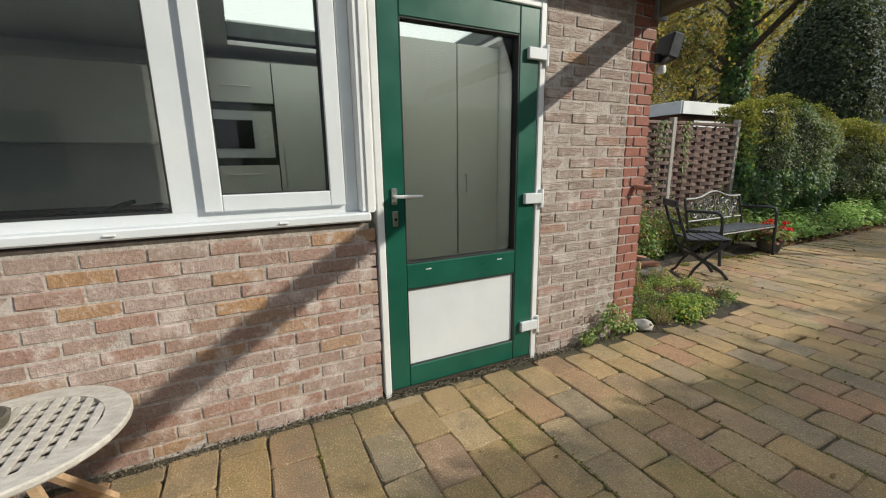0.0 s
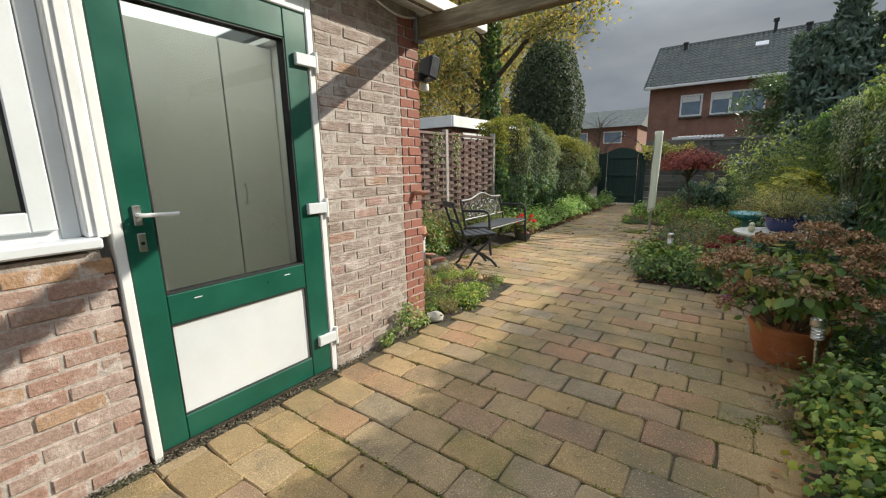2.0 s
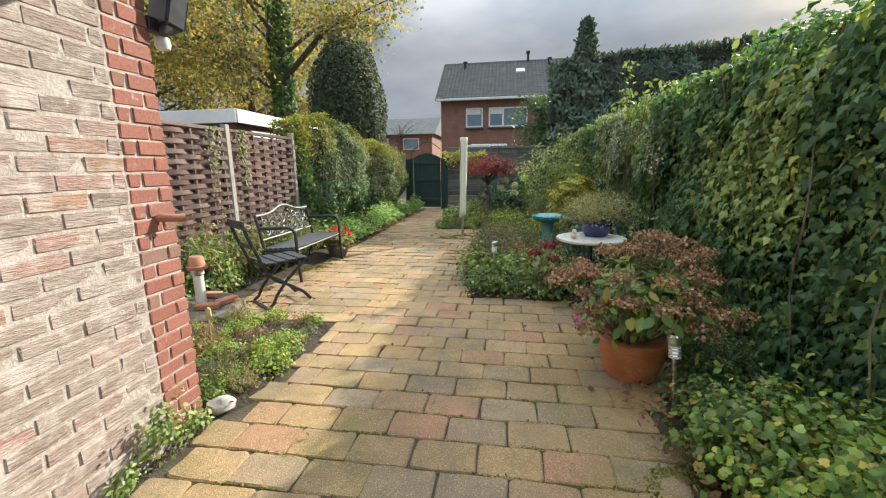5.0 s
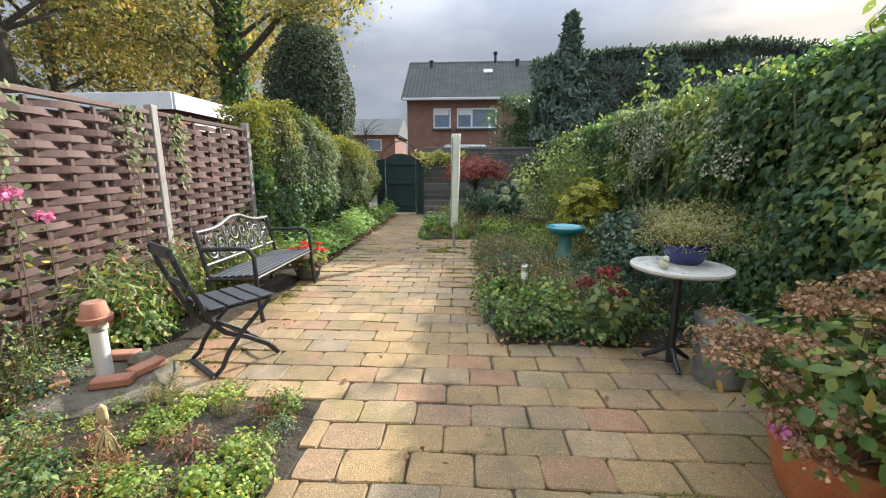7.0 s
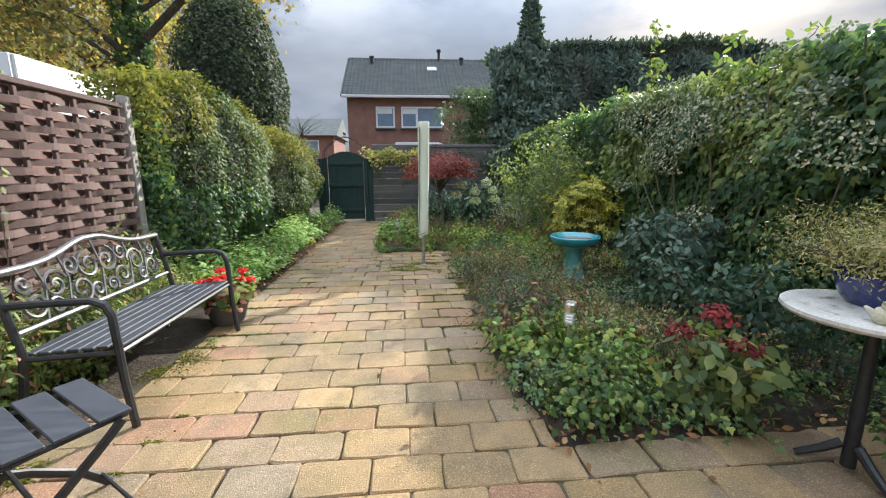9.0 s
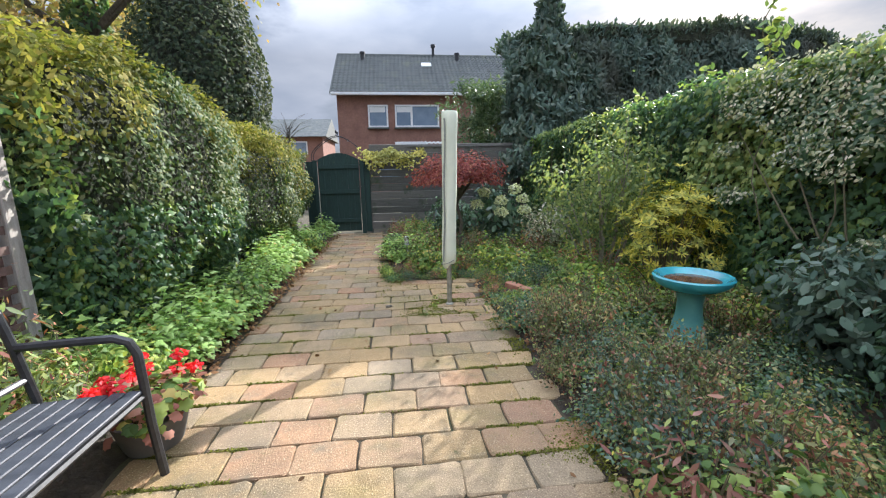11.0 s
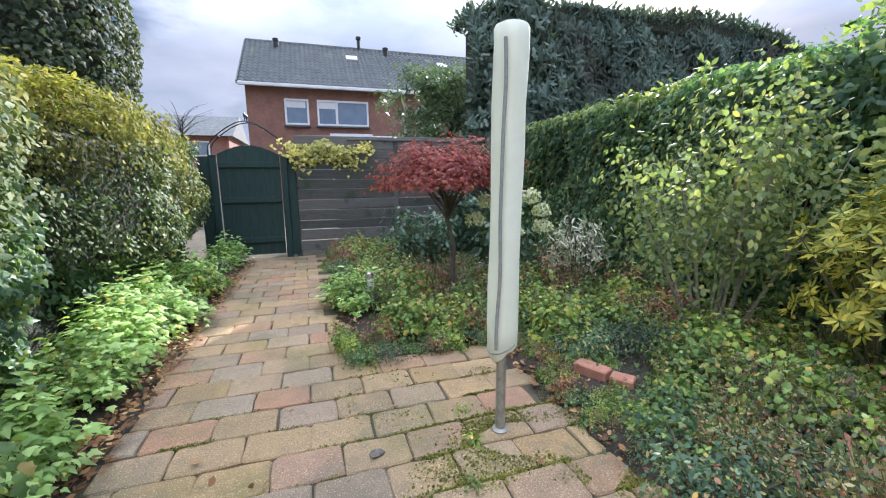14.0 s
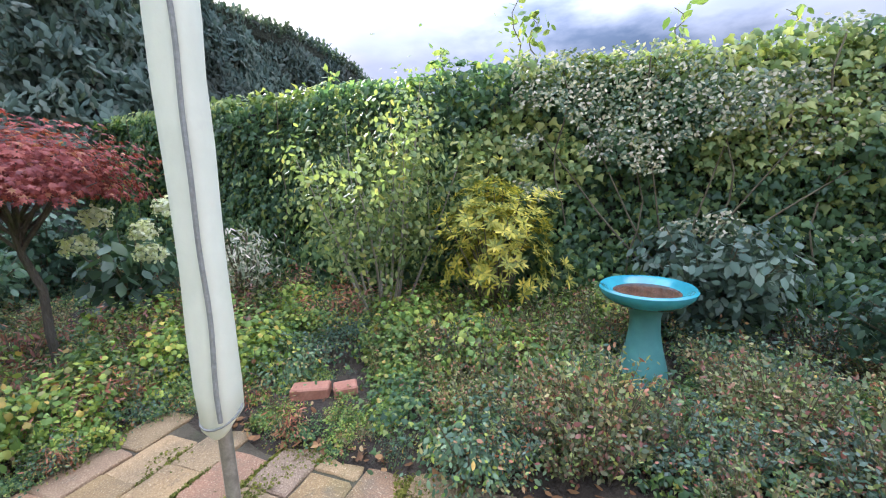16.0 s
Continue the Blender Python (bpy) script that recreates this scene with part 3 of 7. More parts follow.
def leaf_mesh(name, groups):
    """One mesh of many leaves. groups: (points, normals, tips, sizes, shape, material)."""
    me = bpy.data.meshes.new(name)
    V, loops, starts, totals, mats, base, ls = [], [], [], [], [], 0, 0
    for gi, (P, N, T, S, shape, material) in enumerate(groups):
        me.materials.append(material)
        if len(P) == 0:
            continue
        tv, tf = template(shape)
        N = unit(np.asarray(N, float))
        T = np.asarray(T, float)
        T = unit(T - N * np.sum(T * N, axis=1, keepdims=True))
        X = np.cross(T, N)
        tvs = tv[None] * np.asarray(S)[:, None, None]
        W = np.asarray(P)[:, None, :] + tvs[:, :, :1] * X[:, None, :] + tvs[:, :, 1:2] * T[:, None, :] + tvs[:, :, 2:] * N[:, None, :]
        n, k = len(P), len(tv)
        V.append(W.reshape(-1, 3))
        fl = np.concatenate([np.array(f) for f in tf])
        tot = np.array([len(f) for f in tf])
        loops.append((fl[None] + (base + np.arange(n) * k)[:, None]).ravel())
        st = np.concatenate([[0], np.cumsum(tot)[:-1]])
        starts.append((st[None] + (ls + np.arange(n) * len(fl))[:, None]).ravel())
        mats.append(np.full(n * len(tf), gi))
        base += n * k
        ls += n * len(fl)
    V, loops, starts, mats = np.concatenate(V), np.concatenate(loops), np.concatenate(starts), np.concatenate(mats)
    me.vertices.add(len(V))
    me.vertices.foreach_set("co", V.astype(np.float32).ravel())
    me.loops.add(len(loops))
    me.loops.foreach_set("vertex_index", loops.astype(np.int32))
    me.polygons.add(len(starts))
    me.polygons.foreach_set("loop_start", starts.astype(np.int32))
    me.polygons.foreach_set("material_index", mats.astype(np.int32))
    me.update(calc_edges=True)
    me.validate()
    return me


def dome(rng, n, c, r, inner=0.55, up=0.5, low=-0.15):
    """Points in the outer shell of an ellipsoid with outward, upward-turned leaves."""
    d = unit(rng.normal(size=(n, 3)))
    d[:, 2] = np.where(d[:, 2] < low, -d[:, 2], d[:, 2])
    k = rng.uniform(inner, 1.0, (n, 1)) * (1 + 0.22 * np.sin(d[:, :1] * 5 + 2) * np.cos(d[:, 1:2] * 6 + 1))
    P = np.array(c) + d * np.array(r) * k
    N = d + np.array((0, 0, up)) + rng.normal(0, 0.45, (n, 3))
    T = d * np.array((1, 1, 0.1)) + rng.normal(0, 0.5, (n, 3)) + np.array((0, 0, -0.15))
    return P, N, T

# ---------- ground and beds ----------
gm = Mesher()
gm.add([(-260, -120, -0.015), (260, -120, -0.015), (260, 420, -0.015), (-260, 420, -0.015)], [(0, 1, 2, 3)])
setting("ground", gm, M["soil"], "dark sandy ground with moss between pavers")


def bed(name, x0, x1, y0, y1, h, seed, label):
    """A raised, uneven sheet of bed soil whose rim dips under the paving."""
    nx, ny = max(4, int((x1 - x0) / 0.12)), max(4, int((y1 - y0) / 0.12))
    m = Mesher()
    v, f = [], []
    for j in range(ny + 1):
        for i in range(nx + 1):
            x, y = x0 + (x1 - x0) * i / nx, y0 + (y1 - y0) * j / ny
            e = min(1.0, min(x - x0, x1 - x, y - y0, y1 - y) / 0.25)
            z = -0.05 + e * (h + 0.05) + e * 0.035 * noise.noise(Vector((x * 2.3, y * 2.3, seed)))
            v.append((x + 0.10 * noise.noise(Vector((x * 4, y * 4, seed + 9))), y + 0.10 * noise.noise(Vector((x * 4, y * 4, seed + 5))), z))
    for j in range(ny):
        for i in range(nx):
            a = j * (nx + 1) + i
            f.append((a, a + 1, a + nx + 2, a + nx + 1))
    m.add(v, f)
    return setting(name, m, M["bedsoil"], label, True)


bed("ground_bed_corner", -2.0, 0.27, 2.03, 3.50, 0.045, 1, "small soil bed beside the house corner")
bed("ground_bed_fence", -2.0, -1.0, 3.3, 7.2, 0.05, 2, "soil bed along the woven fence")
bed("ground_bed_hedge", -2.3, -0.98, 7.0, 13.4, 0.04, 3, "soil strip under the clipped hedge")
bed("ground_bed_border", 1.08, 3.9, 4.15, 13.4, 0.05, 4, "wide planted border along the ivy hedge")
bed("ground_bed_island", 0.0, 1.5, 9.0, 13.4, 0.04, 5, "planted bed between path and border")
bed("ground_bed_front", 2.36, 3.9, -1.0, 2.75, 0.04, 6, "planted bed in front of the ivy hedge")

# ---------- house: walls, roof, room ----------
def frame_bars(mb, y0, y1, z0, z1, w, x0, x1, wb=None):
    wb = wb or w
    return mb.box(x0, x1, y0, y0 + w, z0, z1, 0.005).box(x0, x1, y1 - w, y1, z0, z1, 0.005).box(x0, x1, y0 + w - 0.001, y1 - w + 0.001, z1 - w, z1, 0.005).box(x0, x1, y0 + w - 0.001, y1 - w + 0.001, z0, z0 + wb, 0.005)


WALL = Mesher()
for x0, x1, y0, y1, z0, z1 in ((-0.30, -0.004, -3.2, -0.05, -0.2, 1.0), (-0.30, -0.005, -3.2, -2.3, 1.0, 2.45), (-0.30, -0.003, 1.075, 1.797, -0.2, 2.45), (-0.30, -0.007, 1.797, 2.018, -0.2, 2.45),
                               (-0.30, -0.005, -2.3, -0.05, 2.22, 2.45), (-0.30, -0.005, -0.05, 1.075, 2.24, 2.45), (-3.1, -0.30, 1.78, 2.018, -0.2, 2.45),
                               (-3.1, -2.95, -3.2, 1.78, -0.2, 2.45), (-2.95, -0.30, -3.2, -3.0, -0.2, 2.45)):
    WALL.box(x0, x1, y0, y1, z0, z1, 0.001)
wall_house = setting("wall_house", WALL, M["mortar"], "old brick house wall with pale cement-smeared joints")
room = Mesher().box(-2.95, -0.302, -3.0, 1.78, -0.05, 0.06, 0.001)
setting("floor_kitchen", room, M["room_floor"], "dull kitchen floor seen through the glass")
lin = Mesher()
lin.box(-2.948, -2.93, -2.99, 1.77, 0.06, 2.42, 0.001).box(-2.92, -0.31, 1.76, 1.777, 0.06, 2.42, 0.001).box(-2.92, -0.31, -2.995, -2.98, 0.06, 2.42, 0.001)
lin.box(-0.302, -0.295, 1.08, 1.75, 0.06, 2.42, 0.001)
setting("wall_kitchen", lin, M["plaster"], "plastered kitchen walls")
# ceiling and roof leave an invented opening that lets daylight into the kitchen
setting("ceiling_kitchen", Mesher().box(-2.95, -0.302, -3.0, -0.6, 2.40, 2.44, 0.001).box(-2.95, -0.302, 1.65, 1.78, 2.40, 2.44, 0.001).box(-2.95, -2.45, -0.6, 1.65, 2.40, 2.44, 0.001).box(-0.36, -0.302, -0.6, 1.65, 2.40, 2.44, 0.001), M["plaster"], "plastered ceiling with an opening added for more light")
roof = Mesher().box(-3.2, 0.10, -3.3, -0.6, 2.47, 2.60, 0.005).box(-3.2, 0.10, 1.65, 2.10, 2.47, 2.60, 0.005).box(-3.2, -2.45, -0.6, 1.65, 2.47, 2.60, 0.005).box(-0.36, 0.10, -0.6, 1.65, 2.47, 2.60, 0.005)
setting("roof_house", roof, M["roof_tile"], "flat grey roof with an opening added for more light")
# made-up opal panel over the opening, diffusing daylight to brighten the kitchen
opal, ot, op, oo = nodes_of("opal_plastic")
otr = ot.nodes.new("ShaderNodeBsdfTranslucent")
otr.inputs["Color"].default_value = (0.92, 0.92, 0.88, 1)
ot.links.new(otr.outputs["BSDF"], oo.inputs["Surface"])
kitchen_fill = thing("roof_light", "made-up opal roof panel that brightens the kitchen", "roof light", (-1.4, 0.525, 2.6))
part("pane", Mesher().add([(-1.1, -1.18, 0.02), (1.1, -1.18, 0.02), (1.1, 1.18, 0.02), (-1.1, 1.18, 0.02)], [(0, 1, 2, 3)]), opal, kitchen_fill)
part("curb", frame_bars(Mesher(), -1.20, 1.20, -1.12, 1.12, 0.05, -0.001, 0.03), M["white_trim"], kitchen_fill).matrix_local = Matrix(((0, 0, 1, 0), (0, 1, 0, 0), (1, 0, 0, 0), (0, 0, 0, 1)))
eave = thing("roof_edge", "white roof edge board with soffit above the wall", "fascia")
part("fascia_board", Mesher().box(0.10, 0.13, -3.3, 2.13, 2.40, 2.62, 0.004), M["fascia"], eave)
part("soffit", Mesher().box(-0.010, 0.098, -3.3, 2.10, 2.435, 2.465, 0.003), M["fascia"], eave)
part("end_board", Mesher().box(-3.2, 0.097, 2.103, 2.13, 2.40, 2.62, 0.004), M["fascia"], eave)
part("gutter_cable", Mesher().tube([(0.02, 1.55 + 0.04 * i, 2.40 - 0.05 * math.sin(i / 12 * math.pi)) for i in range(13)], 0.008, 6), M["white_trim"], eave, "pale cable drooping under the soffit", True)

# pergola beam, rafter and post
beam = thing("pergola_beam", "weathered wooden pergola beam fixed to the house corner", "beam")
part("beam", Mesher().box(0.03, 3.75, 1.985, 2.055, 2.245, 2.385, 0.008), M["beam_wood"], beam)
part("bracket", Mesher().box(0.0, 0.035, 1.97, 2.07, 2.22, 2.40, 0.003), M["zinc"], beam, "galvanised beam bracket")
part("post", Mesher().box(3.66, 3.75, 1.975, 2.065, -0.05, 2.244, 0.006), M["beam_wood"], beam)
raft = thing("pergola_rafter", "pale weathered rafter lying across the pergola beam", "rafter")
part("rafter", Mesher().box(0.20, 0.26, 1.2, 2.62, 2.387, 2.47, 0.006), M["white_trim"], raft)
part("rafter_end", Mesher().box(0.16, 0.20, 1.5, 2.45, 2.389, 2.46, 0.005), M["beam_wood"], raft)

# flood lamp on the end wall, pipe stub in the corner
lamp = thing("flood_lamp", "black flood lamp on the house corner", "lamp", (-0.02, 2.03, 2.06))
part("bracket", Mesher().box(-0.03, 0.03, -0.005, 0.05, -0.10, -0.04, 0.004).tube([(0, 0.03, -0.07), (0, 0.09, -0.05), (0, 0.10, 0.0)], 0.012, 6), M["iron"], lamp)
head = part("housing", Mesher().box(-0.085, 0.085, 0.06, 0.15, -0.06, 0.11, 0.012, pose(0, 0, 0, -14, 0, -18)), M["iron"], lamp)
part("lens", Mesher().box(-0.07, 0.07, 0.151, 0.157, -0.045, 0.095, 0.002, pose(0, 0, 0, -14, 0, -18)), M["black_glass"], head)
part("sensor", Mesher().lathe([(0.03, 0), (0.035, 0.02), (0.03, 0.05), (0.01, 0.055)], (0, 0.09, -0.16), 12), M["white_trim"], lamp, "pale motion sensor", True)
stub = thing("pipe_stub", "rusty red pipe stub sticking out of the brickwork", "pipe", (0, 1.93, 1.115))
part("pipe", Mesher().tube([(-0.02, 0, 0), (0.02, 0.0, 0.0), (0.06, 0.03, -0.005), (0.085, 0.06, -0.005)], 0.020, 10), M["old_terracotta"], stub, "", True)

# ---------- kitchen furniture behind the glass ----------
def cabinet_front(root, name, y0, y1, z0, z1, x, material, handle=None, label=""):
    p = part(name, Mesher().box(x - 0.02, x, y0 + 0.003, y1 - 0.003, z0 + 0.003, z1 - 0.003, 0.002), material, root, label)
    if handle:
        a, b = handle
        part("handle", Mesher().tube([(x, *a), (x + 0.03, *a), (x + 0.03, *b), (x, *b)], 0.007, 6), M["metal"], p, "metal bar handle", True)
    return p


oven_unit = thing("tall_cabinet", "grey tall kitchen cabinet with built-in microwave", "cabinet")
part("carcass", Mesher().box(-2.92, -2.525, -0.85, -0.25, 0.06, 2.29, 0.003), M["dark_gap"], oven_unit)
cabinet_front(oven_unit, "upper_door", -0.85, -0.25, 1.90, 2.29, -2.50, M["cabinet"], ((-0.70, 2.05), (-0.45, 2.05)))
cabinet_front(oven_unit, "drawer_front", -0.85, -0.25, 0.95, 1.31, -2.50, M["cabinet"], ((-0.70, 1.22), (-0.42, 1.22)))
cabinet_front(oven_unit, "lower_door", -0.85, -0.25, 0.16, 0.94, -2.50, M["cabinet"], ((-0.70, 0.85), (-0.42, 0.85)))
micro = thing("microwave", "white built-in microwave oven with a dark window", "microwave")
part("body", Mesher().box(-2.85, -2.495, -0.82, -0.28, 1.38, 1.83, 0.006), M["white_pvc"], micro)
part("window", Mesher().box(-2.494, -2.489, -0.80, -0.46, 1.47, 1.74, 0.003), M["black_glass"], micro)
part("control_panel", Mesher().box(-2.494, -2.488, -0.43, -0.295, 1.41, 1.80, 0.003), M["cabinet"], micro)
for k in range(3):
    part("knob", Mesher().tube([(-2.488, -0.36, 1.50 + k * 0.09), (-2.470, -0.36, 1.50 + k * 0.09)], 0.022, 12), M["white_trim"], micro, "", True)
part("vent_grille", Mesher().box(-2.494, -2.489, -0.83, -0.27, 1.835, 1.87, 0.002), M["dark_gap"], micro)
fridge = thing("fridge_cabinet", "grey tall fridge front with a long bar handle", "fridge")
part("carcass", Mesher().box(-2.92, -2.525, -0.245, 0.36, 0.06, 2.29, 0.003), M["dark_gap"], fridge)
cabinet_front(fridge, "door", -0.245, 0.36, 1.02, 2.29, -2.50, M["cabinet"], ((-0.19, 1.08), (-0.19, 1.52)))
cabinet_front(fridge, "freezer_door", -0.245, 0.36, 0.10, 1.01, -2.50, M["cabinet"])
part("badge", Mesher().box(-2.499, -2.496, 0.05, 0.17, 2.02, 2.035, 0.001), M["metal"], fridge, "small metal badge")
cup = thing("wall_cupboard", "beige full-height cupboard doors behind the glazed door", "cupboard")
part("carcass", Mesher().box(-2.0, -1.525, 0.40, 1.75, 0.06, 2.38, 0.003), M["dark_gap"], cup)
cabinet_front(cup, "door", 0.40, 1.283, 0.10, 2.38, -1.50, M["cabinet2"])
cabinet_front(cup, "door", 1.290, 1.75, 0.10, 2.38, -1.50, M["cabinet2"], ((1.37, 1.02), (1.37, 1.19)))
base = thing("kitchen_counter", "grey kitchen counter with dark worktop under the window", "counter")
part("carcass", Mesher().box(-2.92, -2.40, -2.95, -0.86, 0.06, 0.90, 0.003), M["cabinet"], base)
part("worktop", Mesher().box(-2.92, -2.36, -2.97, -0.86, 0.90, 0.94, 0.006), M["dark_gap"], base)
part("wall_unit", Mesher().box(-2.92, -2.60, -2.95, -0.86, 1.52, 2.20, 0.005), M["cabinet"], base)
sink = thing("kitchen_counter", "dark worktop with a steel sink behind the window", "counter")
part("worktop", Mesher().box(-0.90, -0.305, -2.9, -0.30, 0.90, 0.94, 0.006), M["dark_gap"], sink)
part("carcass", Mesher().box(-0.86, -0.31, -2.9, -0.30, 0.06, 0.90, 0.003), M["cabinet"], sink)
part("basin", Mesher().box(-0.80, -0.42, -1.55, -1.05, 0.941, 0.948, 0.003), M["steel"], sink, "steel sink basin rim")
tap = thing("kitchen_tap", "dark curved kitchen mixer tap by the sink", "tap", (-0.42, -1.26, 0.948))
part("spout", Mesher().tube([(0, 0, 0), (0, 0, 0.10), (-0.02, 0.03, 0.14), (-0.06, 0.10, 0.17), (-0.09, 0.15, 0.185)], [0.018, 0.018, 0.014, 0.012, 0.011], 8), M["iron"], tap, "", True)
part("lever", Mesher().tube([(0, 0, 0.10), (0.0, -0.04, 0.13), (0, -0.07, 0.16)], 0.007, 6), M["iron"], tap, "", True)
soap = thing("soap_bottle", "dark soap pump bottle beside the sink", "bottle", (-0.42, -1.02, 0.941))
part("bottle", Mesher().lathe([(0.03, 0), (0.032, 0.01), (0.032, 0.11), (0.012, 0.13), (0.012, 0.15)], n=14), M["black_glass"], soap, "", True)
part("pump", Mesher().tube([(0, 0, 0.15), (0, 0, 0.18), (0, 0.04, 0.18)], 0.006, 6), M["iron"], soap, "", True)

# ---------- window ----------
WX = -0.05
win = tagged(new("window_1"), "white plastic window with fixed pane and sash, reflecting clouds", "window", kind="structure")
part("window_frame", frame_bars(Mesher(), -2.30, -0.085, 1.05, 2.22, 0.06, -0.14, WX).box(-0.139, WX + 0.001, -0.90, -0.74, 1.10, 2.17, 0.005), M["white_pvc"], win)
part("sash", frame_bars(Mesher(), -0.775, -0.155, 1.10, 2.165, 0.075, -0.12, WX + 0.028), M["white_pvc"], win)
part("seal", frame_bars(Mesher(), -0.705, -0.225, 1.17, 2.095, 0.008, -0.10, WX + 0.020), M["rubber"], win)
part("pane", Mesher().box(-0.092, -0.086, -0.70, -0.228, 1.173, 2.092, 0.001), M["glass"], win)
part("pane", Mesher().box(-0.102, -0.096, -2.24, -0.90, 1.11, 2.16, 0.001), M["glass"], win)
part("seal", frame_bars(Mesher(), -2.245, -0.895, 1.105, 2.165, 0.008, -0.106, WX + 0.003), M["rubber"], win)
sill = part("window_sill", Mesher().box(-0.30, 0.045, -2.32, -0.045, 1.018, 1.062, 0.008), M["white_pvc"], win)
for yy in (-0.46, -1.10):
    part("drain_cap", Mesher().box(0.046, 0.056, yy - 0.02, yy + 0.02, 1.036, 1.044, 0.002), M["white_trim"], sill)
part("jamb", Mesher().box(-0.30, 0.012, -0.084, -0.008, 1.063, 2.24, 0.006).box(0.013, 0.022, -0.055, -0.02, 1.06, 2.24, 0.003), M["white_trim"], win)
part("head_trim", Mesher().box(-0.2, 0.012, -2.30, -0.09, 2.222, 2.262, 0.004), M["white_trim"], win)

# ---------- door ----------
door = tagged(new("door_1"), "closed green glazed garden door with white lower panel", "door", kind="structure")
part("door_frame", Mesher().box(-0.20, 0.010, -0.006, 0.034, -0.02, 2.24, 0.005).box(-0.20, 0.010, 1.020, 1.062, -0.02, 2.24, 0.005).box(-0.20, 0.010, 0.034, 1.020, 2.16, 2.24, 0.005), M["white_trim"], door)
part("drip_cap", Mesher().box(-0.01, 0.045, -0.03, 1.095, 2.241, 2.268, 0.005), M["white_trim"], door)
leaf = part("door_leaf", Mesher().box(-0.07, 0.004, 0.037, 0.150, 0.019, 2.155, 0.006).box(-0.07, 0.004, 0.878, 1.016, 0.019, 2.155, 0.006).box(-0.07, 0.0035, 0.149, 0.879, 2.005, 2.155, 0.006)
            .box(-0.07, 0.0035, 0.149, 0.879, 0.019, 0.148, 0.006).box(-0.07, 0.0035, 0.149, 0.879, 0.612, 0.758, 0.006), M["green_pvc"], door)
part("glass_pane", Mesher().box(-0.040, -0.034, 0.150, 0.878, 0.758, 2.005, 0.001), M["glass"], leaf)
part("seal", frame_bars(Mesher(), 0.150, 0.878, 0.758, 2.005, 0.007, -0.06, 0.001), M["rubber"], leaf)
part("lower_panel", Mesher().box(-0.05, -0.012, 0.150, 0.878, 0.148, 0.612, 0.003), M["white_pvc"], leaf, "glossy white lower panel")
part("panel_trim", frame_bars(Mesher(), 0.150, 0.878, 0.148, 0.612, 0.006, -0.04, 0.001), M["rubber"], leaf)
for yy in (0.28, 0.76):
    part("drain_cap", Mesher().box(0.0045, 0.008, yy - 0.018, yy + 0.018, 0.715, 0.720, 0.001), M["white_trim"], leaf)
hp = part("handle_plate", Mesher().box(0.005, 0.017, 0.075, 0.105, 1.09, 1.175, 0.003), M["metal"], leaf)
part("lever", Mesher().tube([(0.017, 0.09, 1.135), (0.055, 0.09, 1.135), (0.062, 0.105, 1.134), (0.062, 0.23, 1.130)], 0.009, 8), M["white_trim"], hp, "pale lever handle", True)
kp = part("lock_plate", Mesher().box(0.005, 0.014, 0.078, 0.108, 0.975, 1.055, 0.003), M["metal"], leaf)
part("keyhole", Mesher().tube([(0.012, 0.093, 1.012), (0.018, 0.093, 1.012)], 0.008, 10), M["iron"], kp)
for z in (0.24, 1.08, 1.91):
    hg = part("hinge", Mesher().box(0.006, 0.032, 0.925, 1.055, z - 0.032, z + 0.032, 0.004), M["white_pvc"], door, "chunky white door hinge")
    part("hinge_pin", Mesher().tube([(0.018, 1.062, z - 0.06), (0.018, 1.062, z + 0.055)], 0.013, 8), M["white_trim"], hg, "", True)
setting("threshold", Mesher().box(-0.2, 0.008, -0.01, 1.07, -0.03, 0.016, 0.006), M["bedsoil"], "dirty sill under the door")

# ---------- woven fence ----------
fence = thing("woven_fence", "brown woven wooden fence panels between grey posts", "fence")
FX = -1.92
for y0, y1, seed in ((1.6, 3.36, 1), (3.42, 5.0, 2), (5.10, 6.60, 3)):
    nstake = 7
    ys = [y0 + 0.04 + (y1 - y0 - 0.08) * i / (nstake - 1) for i in range(nstake)]
    rnd = random.Random(seed)
    for i, yy in enumerate(ys):
        part("stake", Mesher().box(FX - 0.014, FX + 0.014, yy - 0.016, yy + 0.016, 0.05, 1.80, 0.004), M["fence_wood"], fence)
    rows = 31
    pitch = (ys[1] - ys[0])
    for r in range(rows):
        z = 0.10 + r * 0.0555
        s = 1 if r % 2 else -1
        v, f, n = [], [], 36
        amp, dz = 0.032 + rnd.uniform(-0.004, 0.004), rnd.uniform(-0.004, 0.004)
        for k in range(n + 1):
            yy = y0 + (y1 - y0) * k / n
            x = FX + s * amp * math.cos((yy - ys[0]) / pitch * math.pi) + 0.002 * rnd.uniform(-1, 1)
            zz = z + dz * math.sin(k * 0.3 + r)
            hh = 0.024
            v += [(x + 0.004, yy, zz - hh), (x + 0.004, yy, zz + hh), (x - 0.004, yy, zz + hh), (x - 0.004, yy, zz - hh)]
        for k in range(n):
            a, b = 4 * k, 4 * k + 4
            f += [(a, b, b + 1, a + 1), (a + 1, b + 1, b + 2, a + 2), (a + 2, b + 2, b + 3, a + 3), (a + 3, b + 3, b, a)]
        f += [(3, 2, 1, 0), (4 * n, 4 * n + 1, 4 * n + 2, 4 * n + 3)]
        part("slat", Mesher().add(v, f), M["fence_wood"], fence)
    part("top_rail", Mesher().box(FX - 0.03, FX + 0.03, y0, y1, 1.81, 1.85, 0.005), M["fence_wood"], fence)
